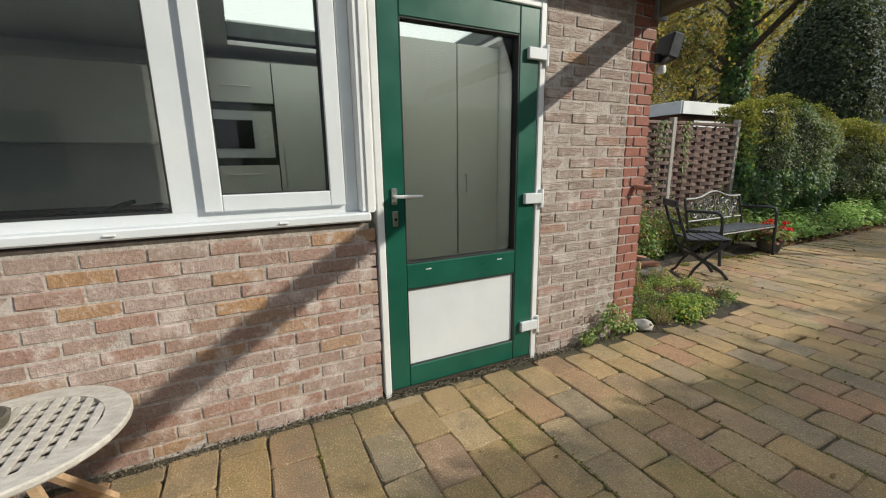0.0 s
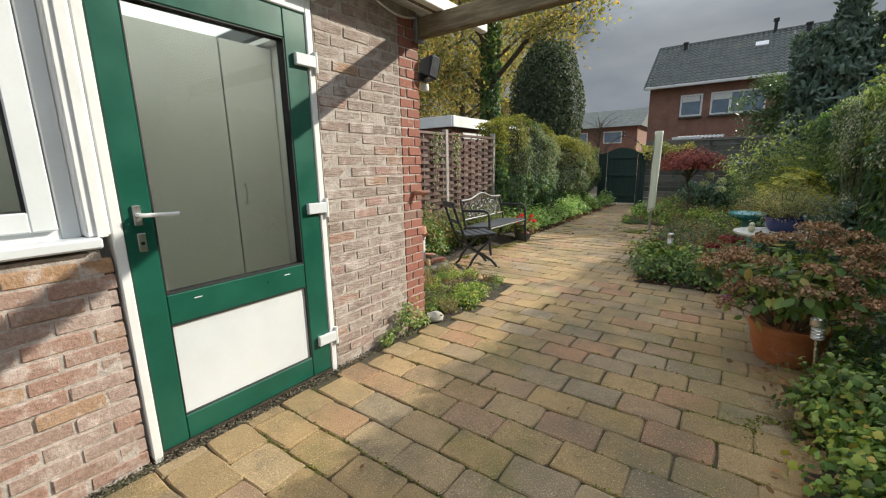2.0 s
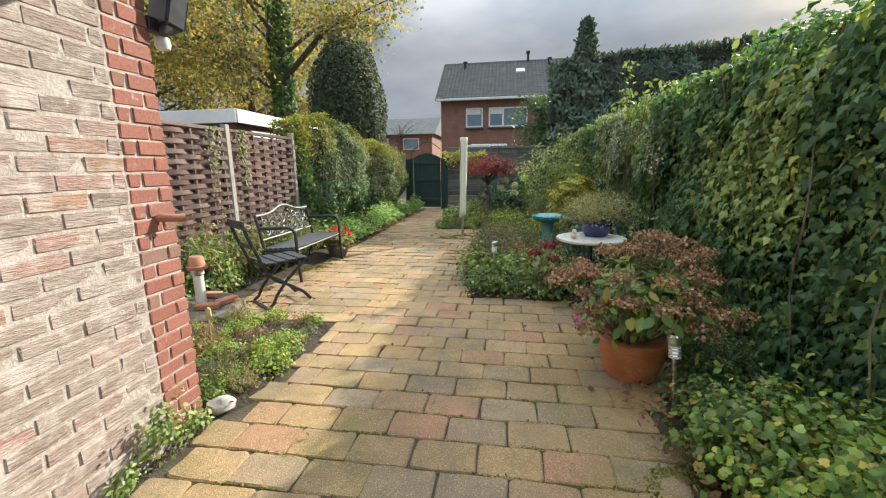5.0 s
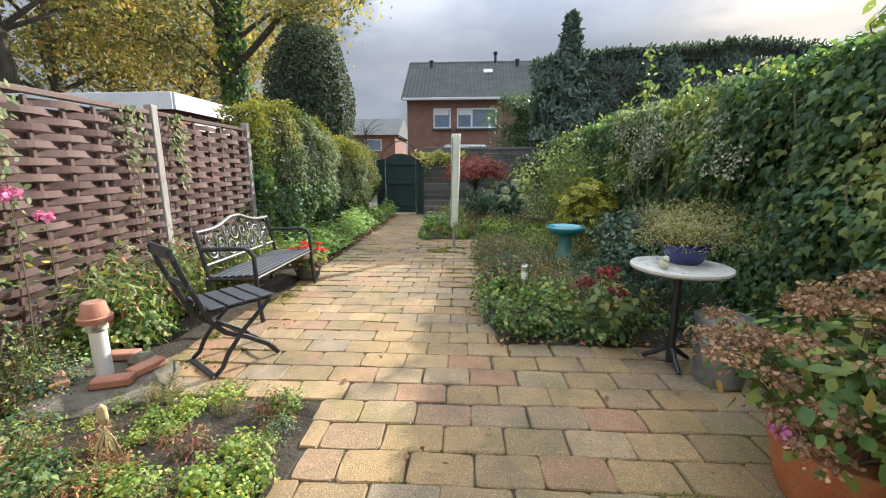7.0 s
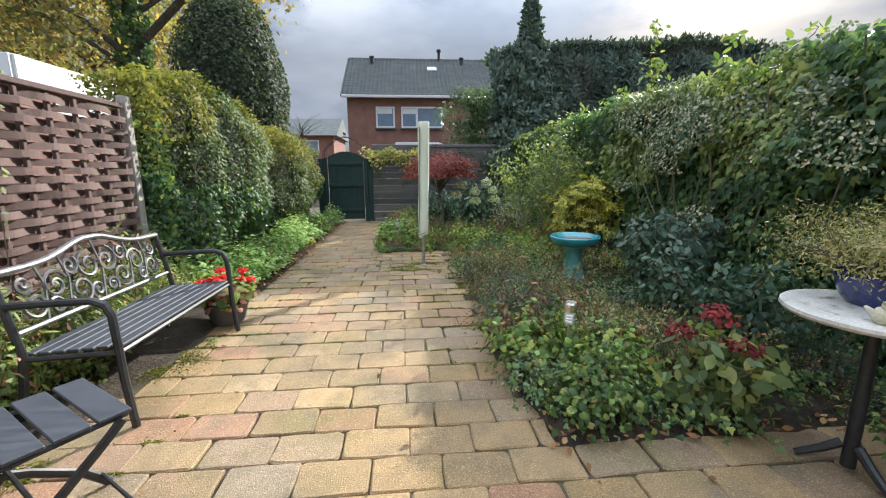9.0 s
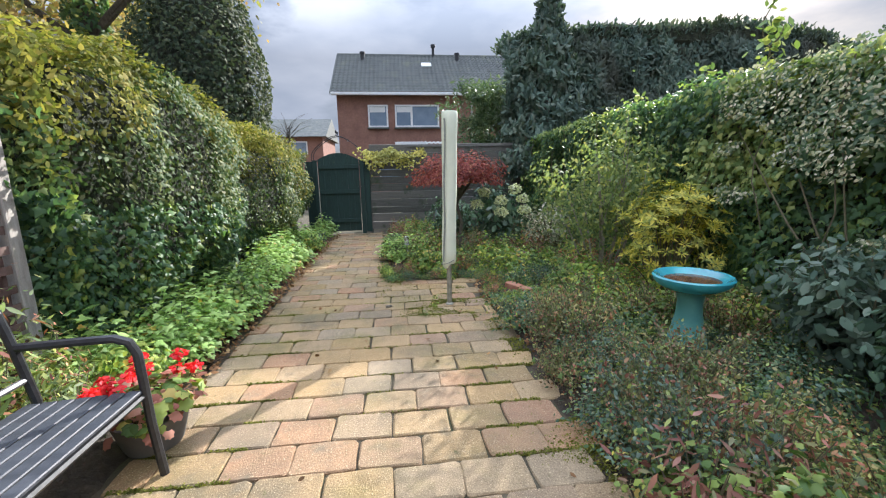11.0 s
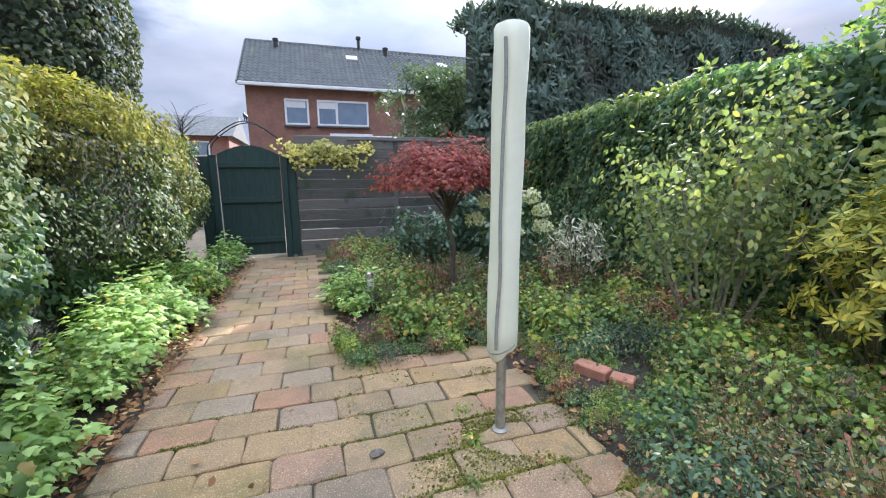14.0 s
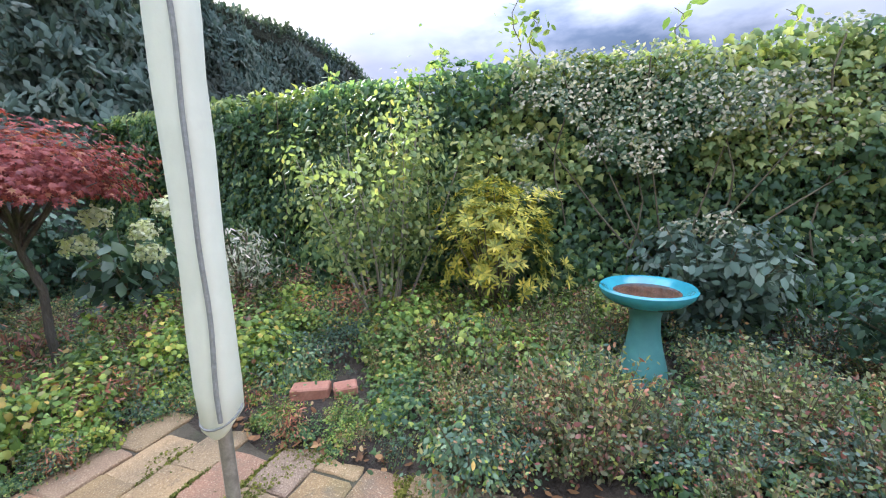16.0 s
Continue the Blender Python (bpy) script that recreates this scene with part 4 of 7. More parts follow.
for yy, top in ((1.55, 1.9), (3.39, 1.9), (5.05, 1.9), (6.65, 1.92)):
    part("post", Mesher().box(FX - 0.035, FX + 0.04, yy - 0.04, yy + 0.04, -0.05, top, 0.006), M["post_grey"], fence, "grey weathered fence post")

# ---------- neighbour's brick shed with white roof edge ----------
shed = thing("brick_shed", "flat-roofed brick shed with broad white roof edge", "shed")
part("wall", Mesher().box(-7.6, -3.52, 7.55, 12.5, -0.05, 2.22, 0.01), M["far_brick"], shed)
part("roof", Mesher().box(-7.7, -3.42, 7.44, 12.6, 2.24, 2.44, 0.01), M["roofing"], shed)
part("fascia", Mesher().box(-7.75, -3.40, 7.38, 7.42, 2.21, 2.46, 0.006), M["fascia"], shed)
part("fascia", Mesher().box(-3.415, -3.375, 7.421, 12.6, 2.21, 2.46, 0.006), M["fascia"], shed)
part("window_strip", Mesher().box(-3.519, -3.50, 8.0, 9.6, 1.95, 2.12, 0.004), M["white_far"], shed)

# ---------- gate, iron arch, plank fence ----------
GY = 13.42
gate = thing("garden_gate", "closed dark green wooden garden gate with arched top", "gate")
n = 7
for i in range(n):
    x0 = -1.42 + i * 0.127
    u0, u1 = (x0 + 0.98) / 0.46, (x0 + 0.127 + 0.98) / 0.46
    za, zb = 1.62 + 0.18 * math.cos(min(1, abs(u0)) * 1.4), 1.62 + 0.18 * math.cos(min(1, abs(u1)) * 1.4)
    a, b = x0 + 0.001, x0 + 0.126
    y0 = GY + (0.006 if i % 2 else 0.0)
    v = [(a, y0, 0.06), (b, y0, 0.06), (b, y0, zb), (a, y0, za), (a, y0 + 0.022, 0.06), (b, y0 + 0.022, 0.06), (b, y0 + 0.022, zb), (a, y0 + 0.022, za)]
    part("board", Mesher().add(v, [(0, 1, 2, 3), (5, 4, 7, 6), (1, 5, 6, 2), (4, 0, 3, 7), (3, 2, 6, 7), (4, 5, 1, 0)]), M["gate_wood"], gate)
for z in (0.30, 0.95, 1.50):
    part("brace", Mesher().box(-1.42, -0.535, GY - 0.028, GY - 0.002, z - 0.045, z + 0.045, 0.005), M["gate_wood"], gate)
part("latch", Mesher().tube([(-0.56, GY - 0.03, 1.05), (-0.56, GY - 0.06, 1.05), (-0.48, GY - 0.06, 1.05)], 0.008, 6), M["iron"], gate, "", True)
for x in (-1.48, -0.47):
    post = thing("gate_post", "dark green wooden gate post", "post", (x, GY, 0), "gate posts")
    part("shaft", Mesher().box(-0.045, 0.045, -0.045, 0.045, -0.05, 1.62, 0.006), M["gate_wood"], post)
    part("cap", Mesher().box(-0.052, 0.052, -0.052, 0.052, 1.621, 1.645, 0.008), M["gate_wood"], post)
filler = thing("gate_side_panel", "narrow dark green boarded panel beside the gate", "panel")
part("board", Mesher().box(-0.42, -0.30, GY, GY + 0.02, 0.03, 1.62, 0.004), M["gate_wood"], filler)
part("board", Mesher().box(-1.70, -1.53, GY, GY + 0.02, 0.03, 1.62, 0.004), M["gate_wood"], filler)
arch = thing("iron_arch", "thin dark iron rose arch above the gate", "arch")
for off in (0.0, 0.22):
    pts = [(-1.55, GY + 0.05 + off, 0.0), (-1.55, GY + 0.05 + off, 1.70)]
    pts += [(-0.99 + 0.56 * math.cos(math.pi - a), GY + 0.05 + off, 1.72 + 0.33 * math.sin(a) + 0.12 * max(0, math.sin(a)) ** 6) for a in [math.pi * k / 14 for k in range(1, 14)]]
    pts += [(-0.43, GY + 0.05 + off, 1.70), (-0.43, GY + 0.05 + off, 0.0)]
    part("hoop", Mesher().tube(pts, 0.009, 6), M["iron"], arch, "", True)
for x, z in ((-1.40, 1.94), (-1.22, 2.06), (-0.99, 2.18), (-0.76, 2.06), (-0.58, 1.94)):
    part("rung", Mesher().tube([(x, GY + 0.05, z), (x, GY + 0.27, z)], 0.006, 6), M["iron"], arch, "", True)
for off in (0.0, 0.22):
    part("finial", Mesher().lathe([(0.008, 0), (0.008, 0.06), (0.022, 0.085), (0.018, 0.11), (0.003, 0.14)], (-0.99, GY + 0.05 + off, 2.16), 8), M["iron"], arch, "", True)
pf = thing("plank_fence", "weathered dark horizontal plank fence", "fence")
rnd = random.Random(5)
z = 0.08
while z < 1.86:
    h = rnd.uniform(0.15, 0.19)
    for x0, x1 in ((-0.29, 1.32), (1.40, 3.4)):
        t = rnd.uniform(-0.4, 0.4)
        part("plank", Mesher().box(x0, x1, -0.012, 0.012, -h / 2, h / 2 - 0.008, 0.004, pose(0, GY + 0.02, z + h / 2, 11, t, 0)), M["dark_wood"], pf)
    z += h
for x in (-0.31, 1.36, 3.45):
    part("post", Mesher().box(x - 0.04, x + 0.04, GY + 0.045, GY + 0.125, -0.05, 1.88, 0.006), M["dark_wood"], pf)

part("cap_rail", Mesher().box(0.55, 3.5, GY - 0.02, GY + 0.10, 1.90, 1.935, 0.006), M["dark_wood"], pf)
rf = thing("corrugated_roof", "pale corrugated roof edge behind the plank fence", "roof")
v, f = [], []
for k in range(61):
    x = 0.35 + 1.25 * k / 60
    zz = 2.02 + 0.012 * math.sin(k * 1.25)
    v += [(x, GY + 0.55, zz), (x, GY + 1.6, zz + 0.12), (x, GY + 0.55, zz - 0.008), (x, GY + 1.6, zz + 0.112)]
for k in range(60):
    a = 4 * k
    f += [(a, a + 4, a + 5, a + 1), (a + 2, a + 3, a + 7, a + 6), (a, a + 2, a + 6, a + 4), (a + 1, a + 5, a + 7, a + 3)]
part("sheet", Mesher().add(v, f), M["roofing"], rf)
part("support_wall", Mesher().box(0.4, 1.55, GY + 0.7, GY + 1.5, -0.05, 2.0, 0.01), M["dark_wood"], rf)
part("edge_board", Mesher().box(0.30, 1.05, GY + 0.50, GY + 0.53, 1.99, 2.06, 0.004), M["white_far"], rf)

# ---------- far houses ----------
house = thing("terraced_house", "red brick terraced house with dark tiled roof", "house")
HY = 27.6
part("wall", Mesher().box(-2.75, 16, HY, HY + 7.6, -0.05, 5.72, 0.01), M["far_brick"], house)
gable = Mesher().add([(-2.75, HY, 5.73), (-2.75, HY + 7.6, 5.73), (-2.75, HY + 3.8, 8.35), (16, HY, 5.73), (16, HY + 7.6, 5.73), (16, HY + 3.8, 8.35)], [(0, 2, 1), (3, 4, 5), (0, 1, 4, 3), (0, 3, 5, 2), (1, 2, 5, 4)])
part("gable", gable, M["far_brick"], house)
for side in (0, 1):
    courses = 15
    for r in range(courses):
        mb = Mesher()
        u0, u1 = r / courses, (r + 1.12) / courses
        ya, yb = HY - 0.35 + 4.15 * u0, HY - 0.35 + 4.15 * min(1, u1)
        za, zb = 5.66 + 2.98 * u0 + 0.05, 5.66 + 2.98 * min(1, u1)
        if side:
            ya, yb = 2 * HY + 7.6 - ya, 2 * HY + 7.6 - yb
        cols = 78 if side == 0 else 6
        v, f = [], []
        for c in range(cols * 4 + 1):
            x = -3.0 + 19.2 * c / (cols * 4)
            w = (0.0, 0.06, 0.09, 0.06)[c % 4] if side == 0 else 0
            v += [(x, ya, za + w), (x, yb, zb + w), (x, ya, za + w - 0.05)]
        for c in range(cols * 4):
            a = 3 * c
            f += [(a, a + 3, a + 4, a + 1), (a, a + 2, a + 5, a + 3)]
        mb.add(v, f)
        part("tile_course", mb, M["roof_tile"], house)
part("ridge", Mesher().tube([(-3.0, HY + 3.8, 8.66), (16.2, HY + 3.8, 8.66)], 0.12, 8), M["roof_tile"], house, "", True)
part("gutter", Mesher().box(-3.0, 16.2, HY - 0.42, HY - 0.28, 5.55, 5.70, 0.02), M["white_far"], house, "white gutter board")
part("verge", Mesher().add([(-3.06, HY - 0.38, 5.58), (-3.0, HY - 0.38, 5.58), (-3.0, HY + 3.8, 8.56), (-3.06, HY + 3.8, 8.56), (-3.06, HY - 0.38, 5.74), (-3.0, HY - 0.38, 5.74), (-3.0, HY + 3.8, 8.72), (-3.06, HY + 3.8, 8.72)], [(0, 1, 2, 3), (4, 7, 6, 5), (0, 4, 5, 1), (3, 2, 6, 7), (0, 3, 7, 4), (1, 5, 6, 2)]), M["roof_tile"], house)


def far_window(x0, x1, z0, z1, mull=(), y=HY):
    w = part("window", frame_bars(Mesher(), x0, x1, z0, z1, 0.09, -0.06, 0.05), M["white_far"], house)
    me = w.data
    for vtx in me.vertices:
        a, b, c = vtx.co
        vtx.co = (b, y - 0.02 - a, c)
    part("pane", Mesher().box(x0 + 0.09, x1 - 0.09, y - 0.03, y - 0.012, z0 + 0.09, z1 - 0.09, 0.002), M["far_glass"], w)
    part("sill", Mesher().box(x0 - 0.05, x1 + 0.05, y - 0.14, y - 0.002, z0 - 0.09, z0 - 0.005, 0.01), M["roof_tile"], w)
    for mx in mull:
        part("mullion", Mesher().box(mx - 0.06, mx + 0.06, y - 0.075, y - 0.035, z0 + 0.05, z1 - 0.05, 0.004), M["white_far"], w)
    part("blind", Mesher().box(x0 + 0.10, min(x1 - 0.10, x0 + 0.95), y - 0.0315, y - 0.0305, z1 - 0.40, z1 - 0.10, 0.0001), M["white_far"], w, "pale blind half down")


far_window(-1.10, 0.0, 3.90, 5.10)
far_window(0.38, 2.85, 3.90, 5.10, (1.30,))
far_window(5.6, 6.7, 3.90, 5.10)
far_window(7.2, 9.6, 3.90, 5.10, (8.1,))
far_window(-0.6, 2.6, 0.9, 2.5, (1.0,))
for x, u, k in ((-1.45, 0.86, 0), (2.4, 0.70, 1), (4.4, 0.86, 0), (7.6, 0.7, 1), (10.2, 0.86, 0)):
    y, z = HY - 0.35 + 4.15 * u, 5.66 + 2.98 * u
    if k:
        part("skylight", Mesher().box(x - 0.3, x + 0.3, -0.25, 0.25, 0.06, 0.14, 0.01, pose(0, y, z, 35.7, 0, 0)), M["white_far"], house, "small roof window")
    else:
        part("vent_pipe", Mesher().lathe([(0.13, -0.1), (0.13, 0.35), (0.17, 0.37), (0.17, 0.48), (0.05, 0.50)], (x, y, z), 10), M["iron"], house, "", True)
part("flue", Mesher().lathe([(0.09, -0.3), (0.09, 0.55), (0.15, 0.57), (0.15, 0.72), (0.04, 0.75)], (2.95, HY + 3.7, 8.6), 10), M["iron"], house, "", True)
part("downpipe", Mesher().tube([(4.7, HY - 0.08, 0), (4.7, HY - 0.08, 5.5)], 0.05, 8), M["roofing"], house, "", True)
house2 = thing("terraced_house", "distant brick house with grey tiled roof", "house")
part("wall", Mesher().box(-22, -6.4, 44, 52, -0.05, 5.0, 0.01), M["far_brick"], house2)
part("roof", Mesher().add([(-22.4, 43.5, 4.9), (-6.0, 43.5, 4.9), (-6.0, 48, 7.0), (-22.4, 48, 7.0), (-22.4, 52.5, 4.9), (-6.0, 52.5, 4.9)], [(0, 1, 2, 3), (3, 2, 5, 4), (0, 3, 4), (1, 5, 2), (0, 4, 5, 1)]), M["roof_tile"], house2)
for x in (-9.6, -13.0):
    part("window", Mesher().box(x, x + 1.8, 43.93, 43.98, 3.3, 4.5, 0.01), M["white_far"], house2)
    part("pane", Mesher().box(x + 0.12, x + 1.68, 43.90, 43.925, 3.42, 4.38, 0.01), M["far_glass"], house2)

# ---------- white boarded annex opposite, seen only in the window panes ----------
annex = thing("boarded_annex", "white boarded annex with a window, mirrored in the glass", "shed")
for k in range(16):
    part("board", Mesher().box(4.3, 4.33, -6.0, -1.6, 0.05 + k * 0.16, 0.205 + k * 0.16, 0.004), M["white_far"], annex)
part("core", Mesher().box(4.34, 7, -6.0, -1.6, -0.05, 2.62, 0.01), M["plaster"], annex)
aw = part("window", frame_bars(Mesher(), -4.2, -2.4, 0.95, 2.05, 0.08, 4.24, 4.295), M["white_far"], annex)
part("pane", Mesher().box(4.275, 4.285, -4.13, -2.47, 1.02, 1.98, 0.001), M["far_glass"], aw)

# ---------- bench ----------
def spiral(c, r, turns, start, sgn=1, n=22, squash=1.0):
    pts = []
    for k in range(n + 1):
        u = k / n
        a, rr = start + sgn * turns * 2 * math.pi * u, r * (1 - 0.80 * u)
        pts.append((c[0] + rr * math.cos(a), c[1] + squash * rr * math.sin(a)))
    return pts


bench = thing("garden_bench", "black metal garden bench with scrolled iron backrest", "bench")
BX, BY0, BY1 = -0.83, 4.62, 5.86
for i in range(7):
    x = -0.86 - i * 0.066
    part("seat_slat", Mesher().box(x - 0.026, x + 0.026, BY0 + 0.02, BY1 - 0.02, 0.408 - 0.004 * i, 0.424 - 0.004 * i, 0.004), M["slate_slat"], bench)
for yy in (BY0, BY1):
    part("arm_and_leg", Mesher().tube([(BX + 0.02, yy, 0.0), (BX, yy, 0.25), (BX - 0.005, yy, 0.44), (BX - 0.01, yy, 0.58), (BX - 0.035, yy, 0.635), (BX - 0.09, yy, 0.655), (BX - 0.25, yy, 0.65), (BX - 0.46, yy, 0.64)], 0.019, 8), M["iron"], bench, "bent tubular front leg and armrest", True)
    part("back_leg", Mesher().tube([(BX - 0.52, yy, 0.0), (BX - 0.46, yy, 0.22), (BX - 0.43, yy, 0.40), (BX - 0.47, yy, 0.62), (BX - 0.51, yy, 0.80)], 0.018, 8), M["iron"], bench, "", True)
    part("seat_rail", Mesher().tube([(BX, yy, 0.395), (BX - 0.43, yy, 0.375)], 0.013, 6), M["iron"], bench, "", True)
part("front_rail", Mesher().tube([(BX - 0.01, BY0, 0.39), (BX - 0.01, BY1, 0.39)], 0.013, 6), M["iron"], bench, "", True)


def back_pt(u, z):
    """On the leaning backrest: u along the bench, z up."""
    return (BX - 0.43 - (z - 0.40) * 0.19, BY0 + u, z)


W = BY1 - BY0
def crest(u):
    k = u / W
    return 0.755 + 0.035 * abs(math.cos(math.pi * k)) + 0.115 * math.exp(-((k - 0.5) / 0.20) ** 2)
part("top_rail", Mesher().tube([back_pt(W * k / 28, crest(W * k / 28)) for k in range(29)], 0.017, 8), M["silver_iron"], bench, "arched worn top rail", True)
part("lower_rail", Mesher().tube([back_pt(0, 0.50), back_pt(W, 0.50)], 0.013, 6), M["silver_iron"], bench, "", True)
sc = []
for sgn, mid in ((1, lambda u: u), (-1, lambda u: W - u)):
    for cu, cz, r, st, d in ((0.16, 0.60, 0.075, 2.6, 1), (0.13, 0.71, 0.045, -0.6, -1), (0.30, 0.665, 0.082, 0.3, 1), (0.27, 0.56, 0.045, 2.2, -1), (0.45, 0.60, 0.085, 3.4, 1), (0.42, 0.745, 0.055, 0.8, -1), (0.55, 0.72, 0.085, 1.8, 1), (0.56, 0.565, 0.05, 4.0, -1)):
        pts = [back_pt(mid(a), b) for a, b in spiral((cu, cz), r, 1.45, st, d)]
        part("scroll", Mesher().tube(pts, 0.0095, 5), M["silver_iron"], bench, "curled iron scroll", True)
for u in (0.22, 0.37, 0.62, 0.87, 1.02):
    part("leaf_stem", Mesher().tube([back_pt(u - 0.03, 0.50), back_pt(u, 0.60), back_pt(u + 0.025, 0.68), back_pt(u, crest(u) - 0.01)], 0.007, 5), M["silver_iron"], bench, "", True)

# ---------- folding chair ----------
chair = thing("folding_chair", "black folding bistro chair with slatted seat", "chair", (-0.67, 3.93, 0), "", -36)
# local: +y is where the sitter looks, x across
CW = 0.19
for s in (-1, 1):
    part("leg", Mesher().tube([(s * CW, -0.20, 0.012), (s * CW, -0.15, 0.05), (s * CW, -0.11, 0.13), (s * CW, 0.0, 0.26), (s * CW, 0.13, 0.37), (s * CW, 0.20, 0.435)], 0.012, 8, 1.4), M["iron"], chair, "bent black leg", True)
    part("back_leg", Mesher().tube([(s * (CW - 0.02), 0.24, 0.012), (s * (CW - 0.02), 0.17, 0.10), (s * (CW - 0.02), 0.03, 0.20), (s * (CW - 0.02), -0.10, 0.27), (s * (CW - 0.02), -0.18, 0.36), (s * (CW - 0.02), -0.215, 0.45), (s * (CW - 0.02), -0.31, 0.70), (s * (CW - 0.02), -0.36, 0.86)], 0.012, 8, 1.4), M["iron"], chair, "long bent leg rising into the backrest", True)
part("foot_bar", Mesher().box(-CW - 0.01, CW + 0.01, -0.225, -0.185, 0.0, 0.014, 0.003), M["iron"], chair)
part("foot_bar", Mesher().tube([(-CW + 0.02, 0.22, 0.06), (CW - 0.02, 0.22, 0.06)], 0.008, 6), M["iron"], chair, "", True)
part("stretcher", Mesher().tube([(-CW, -0.02, 0.245), (CW, -0.02, 0.245)], 0.008, 6), M["iron"], chair, "", True)
for s in (-1, 1):
    part("seat_bar", Mesher().tube([(s * (CW - 0.015), -0.20, 0.432), (s * (CW - 0.015), 0.22, 0.442)], 0.009, 6), M["iron"], chair, "", True)
for i in range(4):
    y0 = -0.19 + i * 0.108
    part("seat_slat", Mesher().box(-0.20, 0.20, y0, y0 + 0.092, 0.448 + 0.002 * i, 0.462 + 0.002 * i, 0.004), M["slate_slat"], chair)
for z0, h in ((0.60, 0.045), (0.80, 0.075)):
    yy = -0.215 - (z0 - 0.45) * 0.36
    part("back_slat", Mesher().box(-0.205, 0.205, yy - 0.022, yy - 0.006, z0, z0 + h, 0.005, None), M["slate_slat"], chair)

# ---------- round teak side table with a stone bowl ----------
tt = thing("side_table", "round greyed teak side table with lattice top", "table", (0.36, -1.37, 0))
part("rim", Mesher().lathe([(0.235, 0.425), (0.31, 0.425), (0.315, 0.432), (0.315, 0.445), (0.31, 0.452), (0.235, 0.452), (0.235, 0.425)], n=40), M["teak"], tt, "", False)
for k in range(9):
    o = -0.21 + k * 0.0525
    h = math.sqrt(0.24 ** 2 - o * o)
    part("lattice_bar", Mesher().box(-h, h, o - 0.014, o + 0.014, 0.440, 0.450, 0.002), M["teak"], tt)
    part("lattice_bar", Mesher().box(o - 0.014, o + 0.014, -h, h, 0.428, 0.439, 0.002), M["teak"], tt)
for a in range(4):
    t = math.radians(45 + 90 * a)
    part("leg", Mesher().tube([(0.24 * math.cos(t), 0.24 * math.sin(t), 0.0), (-0.05 * math.cos(t), -0.05 * math.sin(t), 0.425)], 0.018, 4), M["teak_leg"], tt, "splayed warm brown leg")
bowl = thing("stone_bowl", "rough grey stone bowl on the side table", "bowl", (0.30, -1.49, 0.452))
part("bowl", Mesher().lathe([(0.06, 0.0), (0.09, 0.02), (0.10, 0.05), (0.09, 0.055), (0.06, 0.03), (0.01, 0.025)], n=18, wobble=0.06, rng=random.Random(2)), M["stone"], bowl, "", True)

# ---------- dryer cover ----------
dry = thing("rotary_dryer", "folded rotary dryer in a cream zipped cover on a pole", "dryer", (0.775, 8.01, 0), "", 12)
part("pole", Mesher().tube([(0, 0, -0.05), (0.0, 0, 0.46)], 0.024, 12), M["pole"], dry, "worn aluminium pole", True)
part("ground_socket", Mesher().lathe([(0.04, -0.03), (0.042, 0.01), (0.03, 0.02)], n=14), M["pole"], dry, "", True)
v, f, nn = [], [], 18
prof = [(0.42, 0.012), (0.425, 0.048), (0.45, 0.064), (0.55, 0.068), (0.75, 0.066), (0.95, 0.064), (1.15, 0.065), (1.35, 0.067), (1.55, 0.070), (1.72, 0.071), (1.82, 0.072), (1.868, 0.072), (1.880, 0.066)]
for i, (z, r) in enumerate(prof):
    lean = 0.02 * (z - 0.42)
    for j in range(nn):
        a = 2 * math.pi * j / nn
        w = 1 + 0.10 * noise.noise(Vector((math.cos(a) * 1.5, math.sin(a) * 1.5, z * 3.5))) + 0.05 * noise.noise(Vector((math.cos(a) * 4, math.sin(a) * 4, z * 11)))
        ca, sa = math.cos(a), math.sin(a)
        q = (abs(ca) ** 3 + abs(sa) ** 3) ** (-1 / 3)
        v.append((lean + r * q * w * ca, r * q * w * sa * 0.95, z - (0.05 * max(0, -ca) if i < 3 else 0)))
for i in range(len(prof) - 1):
    for j in range(nn):
        f.append((i * nn + j, i * nn + (j + 1) % nn, (i + 1) * nn + (j + 1) % nn, (i + 1) * nn + j))
f.append(tuple(range(nn))[::-1])
f.append(tuple((len(prof) - 1) * nn + j for j in range(nn)))
cov = part("cover", Mesher().add(v, f), M["cover"], dry, "wrinkled cream fabric cover", True)
part("zip", Mesher().tube([(-0.068 + 0.02 * (z - 0.42) + 0.004 * math.sin(z * 9), -0.052 + 0.003 * math.sin(z * 14), z) for z in [0.46 + 0.05 * k for k in range(28)]], 0.008, 6), M["zip"], cov, "grey zip", True)
part("drawcord", Mesher().tube([(0.068 * math.cos(a), 0.066 * math.sin(a), 0.455 + 0.03 * math.cos(a)) for a in [k * math.pi / 10 for k in range(20)]], 0.004, 5, closed=True), M["zip"], cov, "", True)

# ---------- bird bath ----------
bath = thing("bird_bath", "turquoise glazed ceramic bird bath with leafy water", "bird bath", (2.25, 6.55, 0.0))
part("pedestal", Mesher().lathe([(0.13, 0.0), (0.135, 0.06), (0.125, 0.14), (0.10, 0.24), (0.082, 0.34), (0.078, 0.42), (0.09, 0.48), (0.11, 0.50)], n=30), M["teal_matte"], bath, "", True)
basin = part("basin", Mesher().lathe([(0.10, 0.495), (0.17, 0.51), (0.225, 0.545), (0.245, 0.575), (0.248, 0.595), (0.238, 0.605), (0.215, 0.600), (0.19, 0.575), (0.15, 0.558), (0.05, 0.552)], n=36), M["turquoise"], bath, "glossy turquoise bowl", True)
part("water", Mesher().lathe([(0.17, 0.568), (0.172, 0.571), (0.02, 0.571)], n=24), M["water"], basin, "brown water with leaves")

